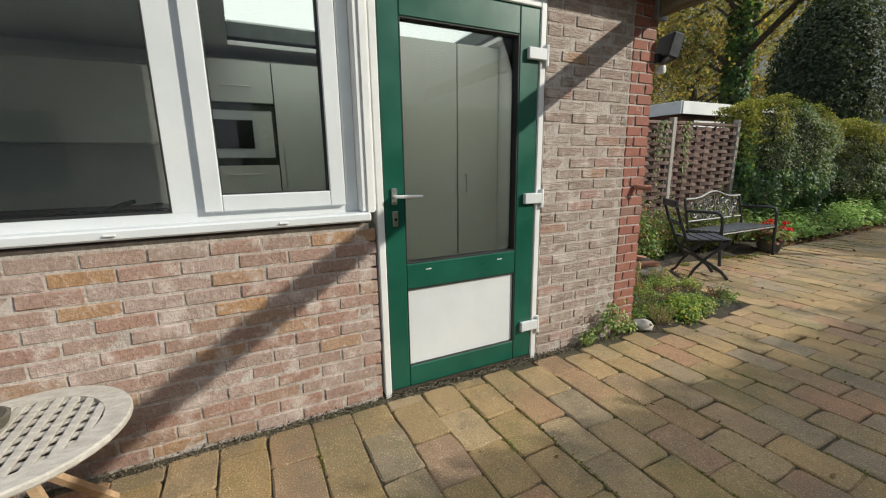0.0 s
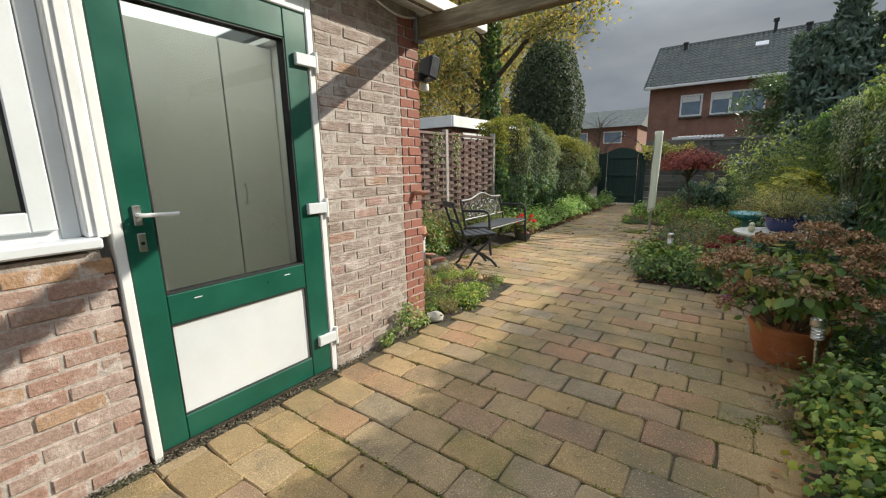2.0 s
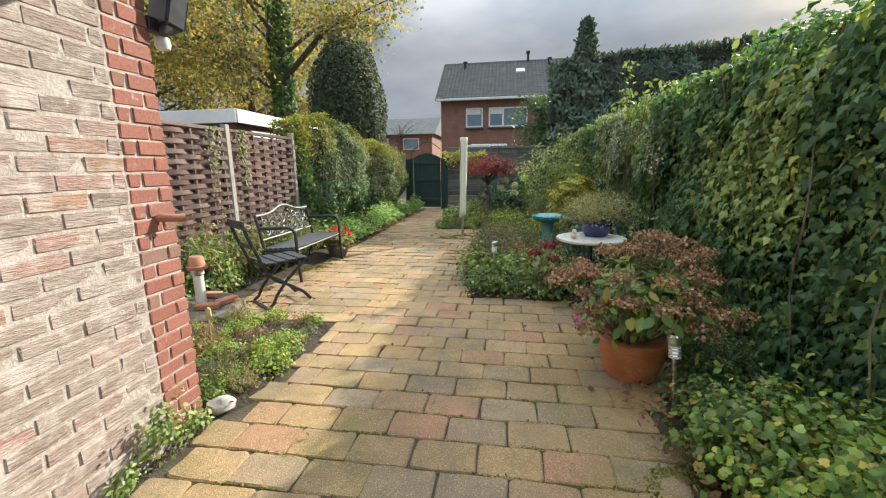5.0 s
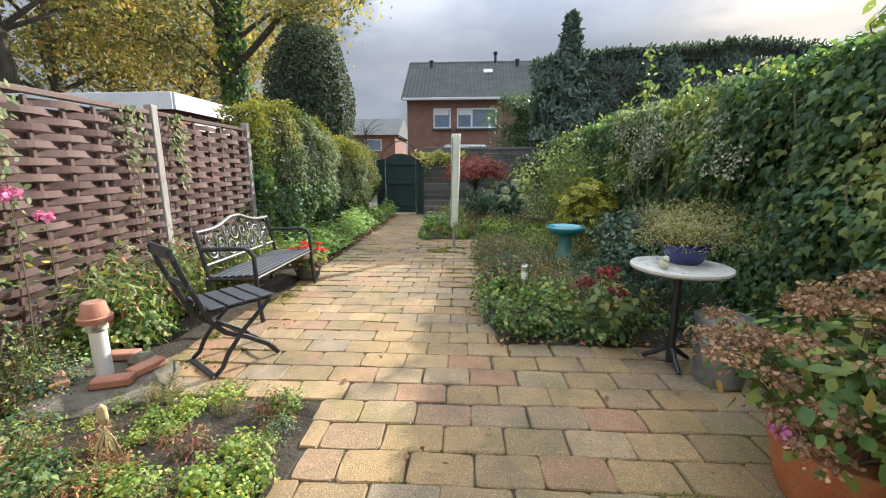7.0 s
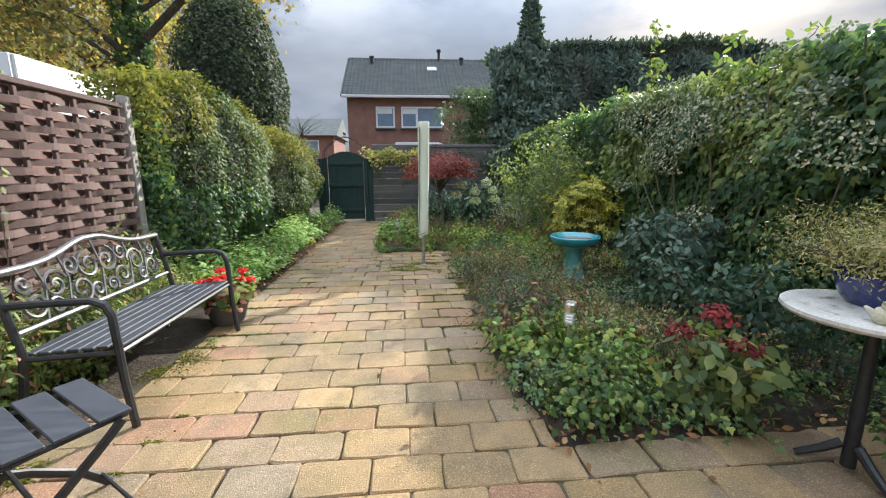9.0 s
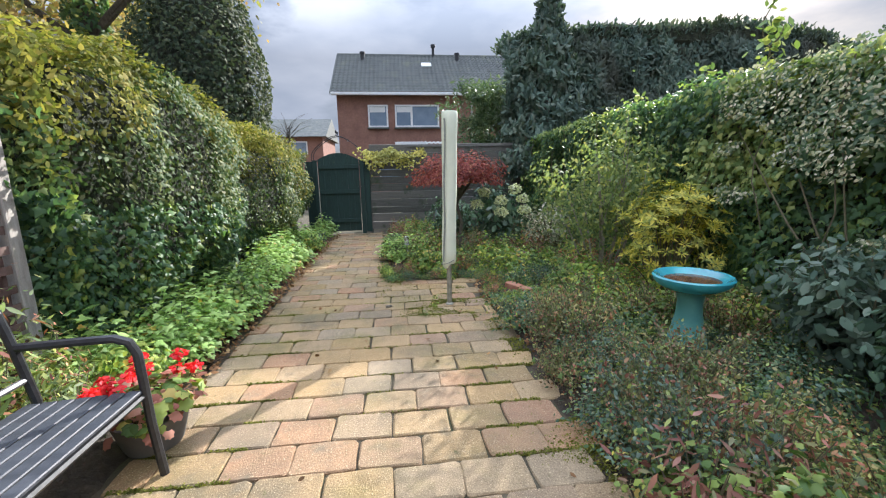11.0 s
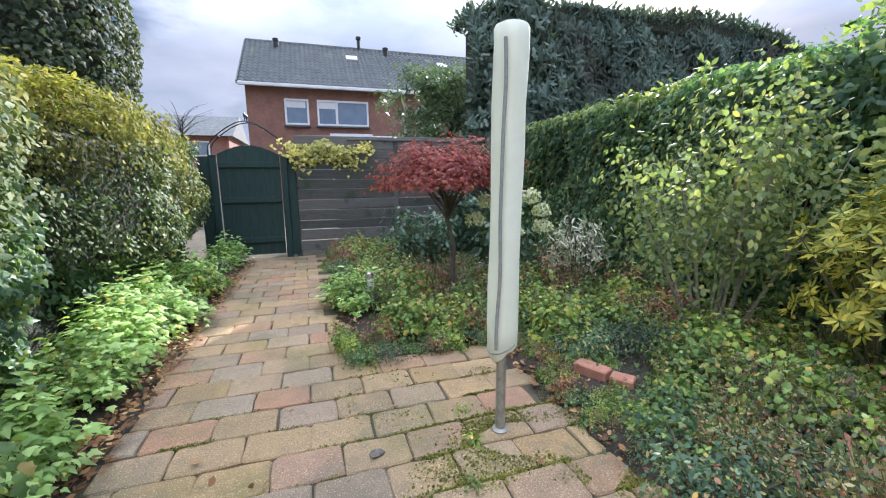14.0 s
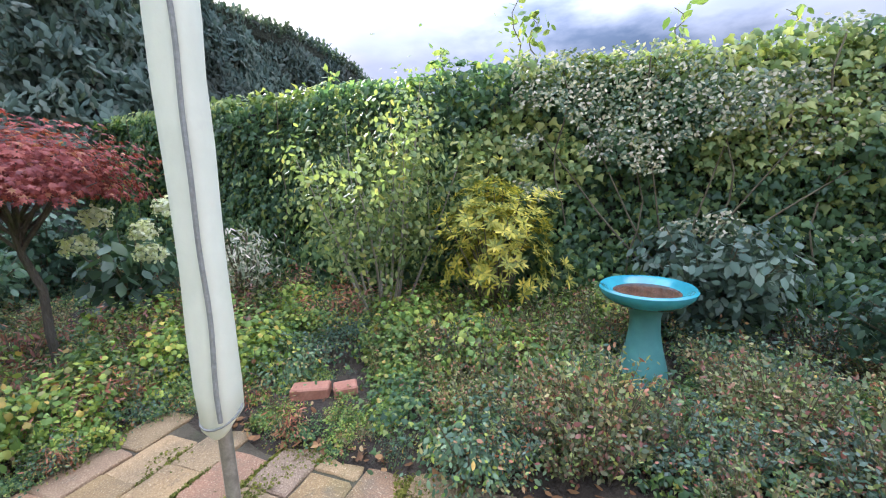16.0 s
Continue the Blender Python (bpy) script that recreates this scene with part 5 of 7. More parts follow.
# ---------- bistro table, planter, figurine ----------
table = thing("bistro_table", "round white stone-topped table on a black iron foot", "table", (2.37, 4.0, 0))
part("tabletop", Mesher().lathe([(0.26, 0.670), (0.29, 0.673), (0.30, 0.685), (0.298, 0.698), (0.26, 0.704), (0.05, 0.705)], n=40), M["stone_white"], table, "", True)
part("column", Mesher().tube([(0, 0, 0.02), (0, 0, 0.672)], [0.026, 0.022], 12), M["iron"], table, "", True)
for k in range(3):
    a = 2 * math.pi * k / 3 + 0.4
    part("foot", Mesher().tube([(0.03 * math.cos(a), 0.03 * math.sin(a), 0.12), (0.09 * math.cos(a), 0.09 * math.sin(a), 0.07), (0.17 * math.cos(a), 0.17 * math.sin(a), 0.018)], [0.02, 0.018, 0.014], 8), M["iron"], table, "", True)
planter = thing("blue_planter", "blue glazed bowl planted with straggly heather", "planter", (2.42, 4.05, 0.705))
part("pot", Mesher().lathe([(0.09, 0.0), (0.115, 0.03), (0.138, 0.09), (0.143, 0.125), (0.134, 0.128), (0.125, 0.10), (0.02, 0.095)], n=28), M["blue_glaze"], planter, "", True)
rng = np.random.default_rng(11)
P, N, T = dome(rng, 8500, (0, 0, 0.19), (0.40, 0.40, 0.24), 0.15, 0.3, -0.35)
P[:, 2] += 0.07 * np.array([noise.noise(Vector((a * 7, b * 7, 3))) for a, b in P[:, :2]])
T[:, 2] += 0.8
part("heather", leaf_mesh("heather", [(P, N, T, rng.uniform(0.011, 0.024, len(P)), "lance", L["heather"])]), None, planter, "olive-yellow straggly heather")
st = Mesher()
for k in range(70):
    a, rr = rng.uniform(0, 6.28), rng.uniform(0.1, 0.34)
    st.tube([(0.05 * math.cos(a), 0.05 * math.sin(a), 0.09), (rr * 0.6 * math.cos(a), rr * 0.6 * math.sin(a), 0.20), (rr * math.cos(a), rr * math.sin(a), 0.12 + 0.24 * rng.random())], 0.0025, 3)
part("twiggy_base", st, M["stem"], planter)
bird = thing("bird_figurine", "small cream bird figurine on the table", "figurine", (2.20, 3.86, 0.705))
part("figurine", Mesher().blob((0, 0, 0.03), (0.028, 0.034, 0.032), 1, 0.05).blob((0, -0.012, 0.068), (0.02, 0.02, 0.02), 2, 0.03).tube([(0, -0.03, 0.066), (0, -0.044, 0.062)], [0.006, 0.001], 6).tube([(0, 0.03, 0.03), (0, 0.06, 0.045)], [0.012, 0.006], 6), M["figurine"], bird, "", True)

# ---------- galvanised bin ----------
gbin = thing("metal_bin", "dull galvanised metal bin with a lid and bail handle", "bin", (2.57, 3.80, 0))
gbin.scale = (0.76, 0.76, 1.0)
body = [(0.175, 0.0), (0.18, 0.01), (0.185, 0.03), (0.195, 0.20), (0.205, 0.38), (0.205, 0.40)]
part("body", Mesher().lathe(body, n=32), M["zinc"], gbin, "", True)
lid = part("lid", Mesher().lathe([(0.215, 0.385), (0.218, 0.40), (0.215, 0.42), (0.19, 0.43), (0.12, 0.445), (0.03, 0.45)], n=32), M["zinc"], gbin, "shallow domed lid", True)
part("lid_handle", Mesher().tube([(-0.05, 0, 0.445), (-0.04, 0, 0.475), (0.04, 0, 0.475), (0.05, 0, 0.445)], 0.007, 6), M["iron"], lid, "", True)
part("bail_handle", Mesher().tube([(0.21 * math.cos(a), 0.21 * math.sin(a), 0.33 - 0.05 * math.sin((a - 2.6) / 2.6 * math.pi)) for a in [2.6 + 2.6 * k / 14 for k in range(15)]], 0.006, 6), M["metal"], gbin, "wire bail handle", True)

# ---------- solar lights ----------
def solar(at, h, tilt):
    s = thing("solar_light", "small stainless solar garden light on a spike", "garden light", at, "solar lights")
    s.matrix_world = pose(*at, tilt, tilt * 0.6, 0)
    part("spike", Mesher().tube([(0, 0, -0.06), (0, 0, h - 0.13)], 0.011, 10), M["steel"], s, "", True)
    lens = part("lens", Mesher().lathe([(0.022, h - 0.13), (0.03, h - 0.125), (0.030, h - 0.06), (0.026, h - 0.055)], n=16), M["white_trim"], s, "ribbed translucent lens", True)
    for k in range(3):
        part("rib", Mesher().lathe([(0.031, h - 0.115 + 0.018 * k), (0.034, h - 0.112 + 0.018 * k), (0.031, h - 0.108 + 0.018 * k)], n=16), M["steel"], lens, "", True)
    part("cap", Mesher().lathe([(0.034, h - 0.055), (0.038, h - 0.05), (0.038, h - 0.01), (0.030, h), (0.004, h)], n=16), M["steel"], s, "", True)


solar((2.53, 2.40, 0.03), 0.42, -5)
solar((1.48, 4.83, 0.03), 0.47, 2)
solar((0.42, 9.90, 0.02), 0.40, -6)

# ---------- loose bricks, stones, slab with post and pot ----------
def loose_brick(x, y, z, rz, size=(0.21, 0.10, 0.055), rx=0, mat="brick_red", label="old red brick lying among the plants"):
    b = tagged(part("brick", Mesher().box(-size[0] / 2, size[0] / 2, -size[1] / 2, size[1] / 2, 0, size[2], 0.008), M[mat]), label, "brick", "loose bricks")
    b.matrix_world = pose(x, y, z, rx, 0, rz)


loose_brick(1.53, 8.28, 0.03, -65, (0.21, 0.10, 0.075), 0, "old_terracotta")
loose_brick(1.60, 8.10, 0.035, -52, (0.13, 0.10, 0.07), 0, "old_terracotta")
def stone(x, y, z, r, seed, mat="pebble", label="pale rounded stone lying on the soil"):
    s = tagged(part("stone", Mesher().blob((0, 0, 0), r, seed, 0.35), M[mat], None, "", True), label, "stone", "garden stones")
    s.matrix_world = pose(x, y, z, 0, 0, seed * 40)


stone(0.04, 2.11, 0.025, (0.075, 0.055, 0.05), 1)
stone(0.02, 2.36, 0.02, (0.05, 0.035, 0.03), 2)
stone(0.10, 2.62, 0.02, (0.045, 0.03, 0.025), 3)
stone(0.0, 2.86, 0.03, (0.09, 0.05, 0.03), 4, "stone", "flat grey stone in the bed")
stone(-0.2, 2.5, 0.03, (0.05, 0.04, 0.03), 6)
stone(0.16, 8.02, 0.008, (0.035, 0.025, 0.014), 5, "stone", "small pebble on the paving")
slab = tagged(part("stone_slab", Mesher().lathe([(0.36, -0.04), (0.40, 0.0), (0.40, 0.06), (0.36, 0.09), (0.03, 0.095)], n=16, wobble=0.10, rng=random.Random(4)), M["stone"], None, "", True), "mossy flat round stone slab on the ground", "slab")
slab.matrix_world = pose(-1.20, 3.45, 0.0)
wp = thing("white_post", "short white post standing on the stone slab", "post", (-1.22, 3.50, 0.095))
part("shaft", Mesher().tube([(0, 0, 0.0), (0, 0, 0.30)], 0.045, 16), M["white_trim"], wp, "", True)
part("collar", Mesher().lathe([(0.045, 0.28), (0.055, 0.29), (0.055, 0.33), (0.045, 0.34)], n=16), M["stone_white"], wp, "", True)
fp = thing("terracotta_pot", "old terracotta pot upside down on the white post", "pot", (-1.22, 3.50, 0.436))
part("pot", Mesher().lathe([(0.085, 0.0), (0.088, 0.03), (0.075, 0.035), (0.058, 0.115), (0.052, 0.12), (0.01, 0.121)], n=20), M["old_terracotta"], fp, "", True)
for x, y, rz, rx in ((-1.06, 3.38, 20, 0), (-1.38, 3.36, -35, 0), (-1.00, 3.56, 75, 0), (-1.28, 3.70, 10, 0)):
    loose_brick(x, y, 0.096, rz, (0.20, 0.09, 0.05), rx, "old_terracotta", "reddish brick laid round the white post")
stone(-1.10, 3.64, 0.12, (0.12, 0.08, 0.035), 8, "stone", "grey stone on the slab")
corn = thing("straw_figure", "little tied straw bundle on a stick in the bed", "ornament", (-0.62, 2.86, 0.03))
part("stick", Mesher().tube([(0, 0, -0.03), (0.01, 0, 0.28)], 0.006, 5), M["straw"], corn)
for k in range(9):
    a = k * 0.7
    part("straw", Mesher().tube([(0.01, 0, 0.17), (0.03 * math.cos(a), 0.03 * math.sin(a), 0.10), (0.05 * math.cos(a), 0.05 * math.sin(a), 0.02)], [0.004, 0.006, 0.003], 4), M["straw"], corn)
part("head", Mesher().blob((0.01, 0, 0.235), (0.022, 0.02, 0.05), 3, 0.2), M["straw"], corn)

# ---------- plants: kit ----------
def stems(n, rng, r, h, thick, mat, name, parent, base=0.25):
    s = Mesher()
    for k in range(n):
        a, rr = rng.uniform(0, 6.28), r * math.sqrt(rng.random())
        x, y = rr * math.cos(a), rr * math.sin(a)
        s.tube([(x * base, y * base, -0.03), (x * 0.6, y * 0.6, h * 0.5), (x, y, h * rng.uniform(0.75, 1.0))], [thick, thick * 0.8, thick * 0.4], 4)
    return part(name, s, mat, parent)


def clump(name, label, category, at, r, h, n, shape, mat, size, seed, up=0.7, inner=0.3, stem=10, group="", extra=(), flower=None):
    """A low plant: leaves in a dome on thin stems, with optional flower heads (count, size, shape, material)."""
    rng = np.random.default_rng(seed)
    root = thing(name, label, category, at, group)
    P, N, T = dome(rng, n, (0, 0, h * 0.35), (r, r, h * 0.65), inner, up, -0.35)
    N += np.stack([rng.normal(0, 0.55, n), rng.normal(0, 0.55, n), np.full(n, up * 0.6)], 1)
    hum = np.array([1.0 + 0.9 * noise.noise(Vector((a / r * 1.9, b / r * 1.9, seed))) for a, b in P[:, :2]])
    P[:, 2] = np.maximum(P[:, 2] * np.clip(hum, 0.35, 1.7), 0.012)
    P[:, :2] *= 1 + 0.35 * rng.normal(0, 0.35, (n, 1))
    groups = [(P, N, T, rng.uniform(size * 0.6, size * 1.25, n), shape, L[mat])]
    for m2, n2 in extra:
        P2, N2, T2 = dome(rng, n2, (0, 0, h * 0.35), (r, r, h * 0.66), 0.6, up, -0.2)
        P2[:, 2] = np.maximum(P2[:, 2] * rng.uniform(0.6, 1.35, n2), 0.012)
        groups.append((P2, N2, T2, rng.uniform(size * 0.5, size * 1.1, n2), shape, L[m2]))
    part("foliage", leaf_mesh("foliage", groups), None, root)
    if stem and name == "tall_perennial":
        for _ in range(8):
            stems(1, rng, r * 0.8, h * 0.8, 0.004, M["stem"], "stem", root)
    elif stem:
        stems(stem, rng, r * 0.8, h * 0.8, 0.004, M["stem"], "twiggy_base", root)
    if flower:
        cnt, fs, fshape, fmat, frad = flower
        for k in range(cnt):
            a, rr = rng.uniform(0, 6.28), r * math.sqrt(rng.random()) * 0.95
            z = h * (0.62 + 0.42 * (1 - (rr / r) ** 2)) * rng.uniform(0.9, 1.1)
            P3, N3, T3 = dome(rng, 46, (rr * math.cos(a), rr * math.sin(a), z), (frad, frad, frad * 0.7), 0.7, 0.3, -0.4)
            part("flower_head", leaf_mesh("flower_head", [(P3, N3, T3, rng.uniform(fs * 0.7, fs * 1.2, 46), fshape, L[fmat])]), None, root)
    return root


def spiraea(at, seed, mat):
    """A low twiggy shrub: thin upright shoots set with tiny leaves all along."""
    g = np.random.default_rng(seed)
    root = thing("spiraea_plant", "straggly low shrub with tiny olive and russet leaves", "plant", at, "border plants")
    tw, P, T = Mesher(), [], []
    for k in range(46):
        a, rr = g.uniform(0, 6.283), 0.27 * math.sqrt(g.random())
        hh = g.uniform(0.12, 0.31)
        p0 = np.array((0.45 * rr * math.cos(a), 0.45 * rr * math.sin(a), 0.0))
        p2 = np.array((rr * math.cos(a), rr * math.sin(a), hh)) + g.normal(0, 0.02, 3)
        tw.tube([p0, (p0 + p2) / 2 + (0, 0, 0.02), p2], [0.003, 0.0025, 0.0012], 3)
        t = g.uniform(0.25, 1.03, (34, 1))
        P.append(p0 + (p2 - p0) * t + g.normal(0, 0.016, (34, 3)))
        T.append((p2 - p0) * 1.5 + g.normal(0, 0.32, (34, 3)))
    P, T = np.concatenate(P), np.concatenate(T)
    m = len(P)
    N = g.normal(0, 0.7, (m, 3)) + (0, 0, 0.6)
    s = g.uniform(0.013, 0.028, m)
    q = g.random(m)
    groups = [(P[w], N[w], T[w], s[w], "oval", L[mt]) for w, mt in ((q < 0.72, mat), ((q >= 0.72) & (q < 0.86), "russet"), (q >= 0.86, "ivy_lime"))]
    part("foliage", leaf_mesh("foliage", groups), None, root)
    part("twiggy_base", tw, M["stem"], root)
    return root


CLEAR = ((1.54, 8.22, 0.20), (1.68, 8.06, 0.18), (1.42, 7.95, 0.15), (2.0, 6.58, 0.26), (1.72, 6.62, 0.14), (0.38, 9.72, 0.29), (1.48, 4.80, 0.22), (2.49, 2.30, 0.27), (2.25, 6.5, 0.28), (2.58, 3.78, 0.3), (2.37, 4.0, 0.2), (0.78, 9.0, 0.0))


def scatter(proto, spots, seed, lo=0.75, hi=1.25):
    rnd = random.Random(seed)
    for x, y, *z in spots:
        if any((x - a) ** 2 + (y - b) ** 2 < r * r for a, b, r in CLEAR):
            continue
        s = rnd.uniform(lo, hi)
        c = copy_thing(proto, pose(x, y, z[0] if z else proto.location.z, rnd.uniform(-6, 6), rnd.uniform(-6, 6), rnd.uniform(0, 360)))
        c.scale = (s, s, s * rnd.uniform(0.85, 1.2))


def spots_in(x0, x1, y0, y1, n, seed):
    rnd = random.Random(seed)
    return [(rnd.uniform(x0, x1), rnd.uniform(y0, y1)) for _ in range(n)]


def hedge_leaves(rng, n, u0, u1, z0, z1, face, bulge, scale, down=0.7, outx=-1.0):
    """Points on an upright uneven face along y at x = face; leaves hang and overlap."""
    y, z = rng.uniform(u0, u1, n), rng.uniform(z0, z1, n)
    b = np.array([noise.noise(Vector((a * scale, c * scale, face))) + 0.5 * noise.noise(Vector((a * scale * 2.7, c * scale * 2.7, face + 4))) for a, c in zip(y, z)])
    x = face + outx * (bulge * b + rng.uniform(-0.10, 0.05, n))
    P = np.stack([x, y, z], 1)
    N = np.stack([np.full(n, outx), rng.normal(0, 0.45, n), rng.normal(0.35, 0.35, n)], 1)
    T = np.stack([rng.normal(outx * 0.25, 0.2, n), rng.normal(0, 0.55, n), np.full(n, -down)], 1)
    return P, N, T


def top_leaves(rng, n, x0, x1, u0, u1, height, bulge):
    x, y = rng.uniform(x0, x1, n), rng.uniform(u0, u1, n)
    z = np.array([height(b) + bulge * noise.noise(Vector((a * 2, b * 2, 3))) for a, b in zip(x, y)]) + rng.uniform(-0.06, 0.07, n)
    N = np.stack([rng.normal(0, 0.5, n), rng.normal(0, 0.5, n), np.ones(n)], 1)
    return np.stack([x, y, z], 1), N, rng.normal(0, 1, (n, 3))


def cat(*sets):
    return tuple(np.concatenate([s[i] for s in sets]) for i in range(3))


# ---------- ivy hedge along the border ----------
rng = np.random.default_rng(21)
hedge = thing("ivy_hedge", "tall fence overgrown with large-leaved ivy", "hedge")
HX = 3.22
h_top = lambda y: 2.02 + 0.06 * math.sin(y * 0.9)
# plain box behind the ivy, its dark colour stands for inner shade
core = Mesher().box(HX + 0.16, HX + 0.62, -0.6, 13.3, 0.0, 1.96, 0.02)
part("core", core, M["core"], hedge, "solid core coloured dark as the shade inside the hedge")
A1 = cat(hedge_leaves(rng, 46000, -0.4, 13.2, 0.02, 2.08, HX, 0.18, 1.3), hedge_leaves(rng, 18000, -0.4, 13.2, 0.02, 2.0, HX + 0.10, 0.16, 1.3), top_leaves(rng, 8000, HX - 0.02, HX + 0.6, -0.4, 13.2, h_top, 0.10))
# patchy lime, raised for the sunlit top and cut for shade past y 7.9
lime_lit = np.array([noise.noise(Vector((p[1] * 0.8, p[2] * 1.2, 8))) for p in A1[0]]) + 0.50 * (A1[0][:, 2] - 1.35) + 0.30 * np.exp(-((A1[0][:, 1] - 7.3) / 0.4) ** 2) * (A1[0][:, 2] > 1.1) - 0.8 * np.clip((A1[0][:, 1] - 7.9) / 0.4, 0, 1) * (A1[0][:, 2] < 2.0) > 0.30
sz = 0.034 + 0.05 * rng.random(len(lime_lit)) ** 1.6
part("foliage", leaf_mesh("ivy", [(A1[0][~lime_lit], A1[1][~lime_lit], A1[2][~lime_lit], sz[~lime_lit], "ivy", L["ivy"]), (A1[0][lime_lit], A1[1][lime_lit], A1[2][lime_lit], sz[lime_lit], "ivy", L["ivy_lime"])]), None, hedge)
part("vine_web", (lambda s: [s.tube([(HX - 0.02 + 0.03 * math.sin(k * 3 + j), y + 0.05 * math.sin(j * 1.3 + k), j * 0.2) for j in range(11)], 0.006, 4) for k, y in enumerate([0.5 + 0.55 * q for q in range(23)])][-1])(Mesher()), M["stem"], hedge)
# shoots that rise above the hedge
for k, (x, y, h) in enumerate(((3.5, 7.5, 0.95), (3.45, 7.35, 0.55), (3.55, 5.6, 0.35), (3.5, 4.2, 0.4), (3.5, 9.4, 0.35), (3.48, 6.3, 0.45), (3.5, 8.2, 0.4))):
    r2 = np.random.default_rng(60 + k)
    pts = [(x + 0.03 * math.sin(j), y + 0.04 * math.sin(j * 1.7), 1.95 + h * j / 8) for j in range(9)]
    sh = thing("ivy_shoot", "thin leafy shoot rising above the ivy hedge", "shoot", (0, 0, 0), "hedge shoots")
    part("stem", Mesher().tube(pts, [0.008 - 0.0007 * j for j in range(9)], 5), M["stem"], sh)
    n = int(70 * h) + 14
    t = r2.uniform(0, 1, n)
    P = np.stack([x + r2.normal(0, 0.06, n), y + r2.normal(0, 0.06, n), 1.97 + h * t], 1)
    part("foliage", leaf_mesh("shoot", [(P, r2.normal(0, 1, (n, 3)) + (0, 0, 0.7), r2.normal(0, 1, (n, 3)) + (0, 0, -0.5), r2.uniform(0.05, 0.10, n), "oval", L["ivy_lime"])]), None, sh)
# cream-edged climber on the hedge
eu = thing("variegated_climber", "cream-edged climber sprawling over the ivy hedge", "climber")
E1 = hedge_leaves(rng, 13000, 4.5, 7.45, 0.75, 2.12, HX - 0.08, 0.18, 1.6, 0.2)
keep = np.array([noise.noise(Vector((p[1] * 1.1, p[2] * 1.5, 30))) + 0.7 * noise.noise(Vector((p[1] * 1.7, p[2] * 6.0, 44))) + 0.30 - 0.30 * abs(p[1] - 6.2) + 0.04 * (p[2] - 1.4) for p in E1[0]]) > 0.05
part("foliage", leaf_mesh("climber", [tuple(a[keep] for a in E1) + (rng.uniform(0.022, 0.042, keep.sum()), "oval", L["pale"])]), None, eu)
for d in (-1.2, -0.7, -0.3, 0.2, 0.6, 1.0):
    part("stem", Mesher().tube([(HX, 6.3, 0.3), (HX - 0.04, 6.3 + d * 0.5, 0.9), (HX - 0.06, 6.3 + d, 1.5 + 0.1 * d)], [0.010, 0.007, 0.003], 5), M["stem"], eu)

# ---------- clipped hedge beside the path ----------
lh = thing("clipped_hedge", "glossy variegated evergreen hedge beside the path", "hedge")
l_top = lambda y: 2.26 - 0.10 * max(0, y - 8.0) - 0.14 * max(0, 7.6 - y) - 0.16 * math.exp(-((y - 9.75) / 0.4) ** 2)
# two dark boxes fill the hedge, shade painted in place of twigs
part("core", Mesher().box(-2.35, -1.98, 6.95, 13.2, 0.0, 1.66, 0.05).box(-2.35, -1.93, 7.15, 9.3, 1.6, 2.08, 0.05), M["core"], lh, "solid core coloured dark as the shade inside the hedge")
y = rng.uniform(6.85, 13.2, 31000)
z = rng.uniform(0.02, 1.0, 31000) * np.array([l_top(a) for a in y])
fx = -1.62 - 0.22 * np.clip((z - 1.7) / 0.5, 0, 1) ** 2 - 0.20 * np.clip((7.5 - y) / 0.6, 0, 1) + 0.14 * np.exp(-((y - 8.4) / 0.8) ** 2) * np.sin(np.clip(z / 2.1, 0, 1) * math.pi) - 0.34 * np.exp(-((y - 9.8) / 0.42) ** 2) + 0.16 * np.exp(-((y - 11.2) / 0.9) ** 2) * (z > 0.55) - 0.22 * (y > 9.6) * np.clip((0.7 - z) / 0.4, 0, 1)
b = np.array([noise.noise(Vector((a * 1.5, c * 1.5, 2))) for a, c in zip(y, z)])
b2 = np.array([noise.noise(Vector((a * 4.2, c * 4.2, 12))) for a, c in zip(y, z)])
P1 = np.stack([fx + 0.26 * b + 0.13 * b2 + rng.uniform(-0.12, 0.05, 31000), y, z], 1)
N1 = np.stack([np.ones(31000), rng.normal(0, 0.6, 31000), rng.normal(0.4, 0.5, 31000)], 1)
T1 = np.stack([rng.normal(0.2, 0.5, 31000), rng.normal(0, 0.6, 31000), rng.normal(-0.2, 0.5, 31000)], 1)
P2, N2, T2 = top_leaves(rng, 11000, -2.38, -1.72, 6.85, 13.2, l_top, 0.10)
ny = 4200
z3 = rng.uniform(0.02, 2.15, ny)
P3 = np.stack([rng.uniform(-2.35, -1.72, ny), 6.86 + 0.08 * rng.normal(size=ny), z3], 1)
N3 = np.stack([rng.normal(0, 0.5, ny), -np.ones(ny), rng.normal(0.3, 0.4, ny)], 1)
LH = cat((P1, N1, T1), (P2, N2, T2), (P3, N3, rng.normal(0, 1, (ny, 3))))
cr = (np.array([noise.noise(Vector((p[1] * 0.9, p[2] * 0.9, 14))) for p in LH[0]]) + 1.0 * (LH[0][:, 2] - 1.48) + 0.42 * np.clip(LH[0][:, 1] - 9.2, 0, 1.2) - 0.10 + rng.normal(0, 0.12, len(LH[0]))) > 0.18
sz = rng.uniform(0.030, 0.062, len(cr))
iv = ~cr & ((np.array([noise.noise(Vector((p[1] * 1.1, p[2] * 1.1, 41))) for p in LH[0]]) + 0.9 * (1.15 - LH[0][:, 2]) + 0.35 * (8.6 - LH[0][:, 1])) > 0.0)
ho = ~cr & ~iv
part("foliage", leaf_mesh("hedge_leaves", [tuple(a[iv] for a in LH) + (sz[iv] * 1.15, "ivy", L["ivy"]), tuple(a[ho] for a in LH) + (sz[ho], "oval", L["holly"]), tuple(a[cr] for a in LH) + (sz[cr], "oval", L["cream"])]), None, lh)

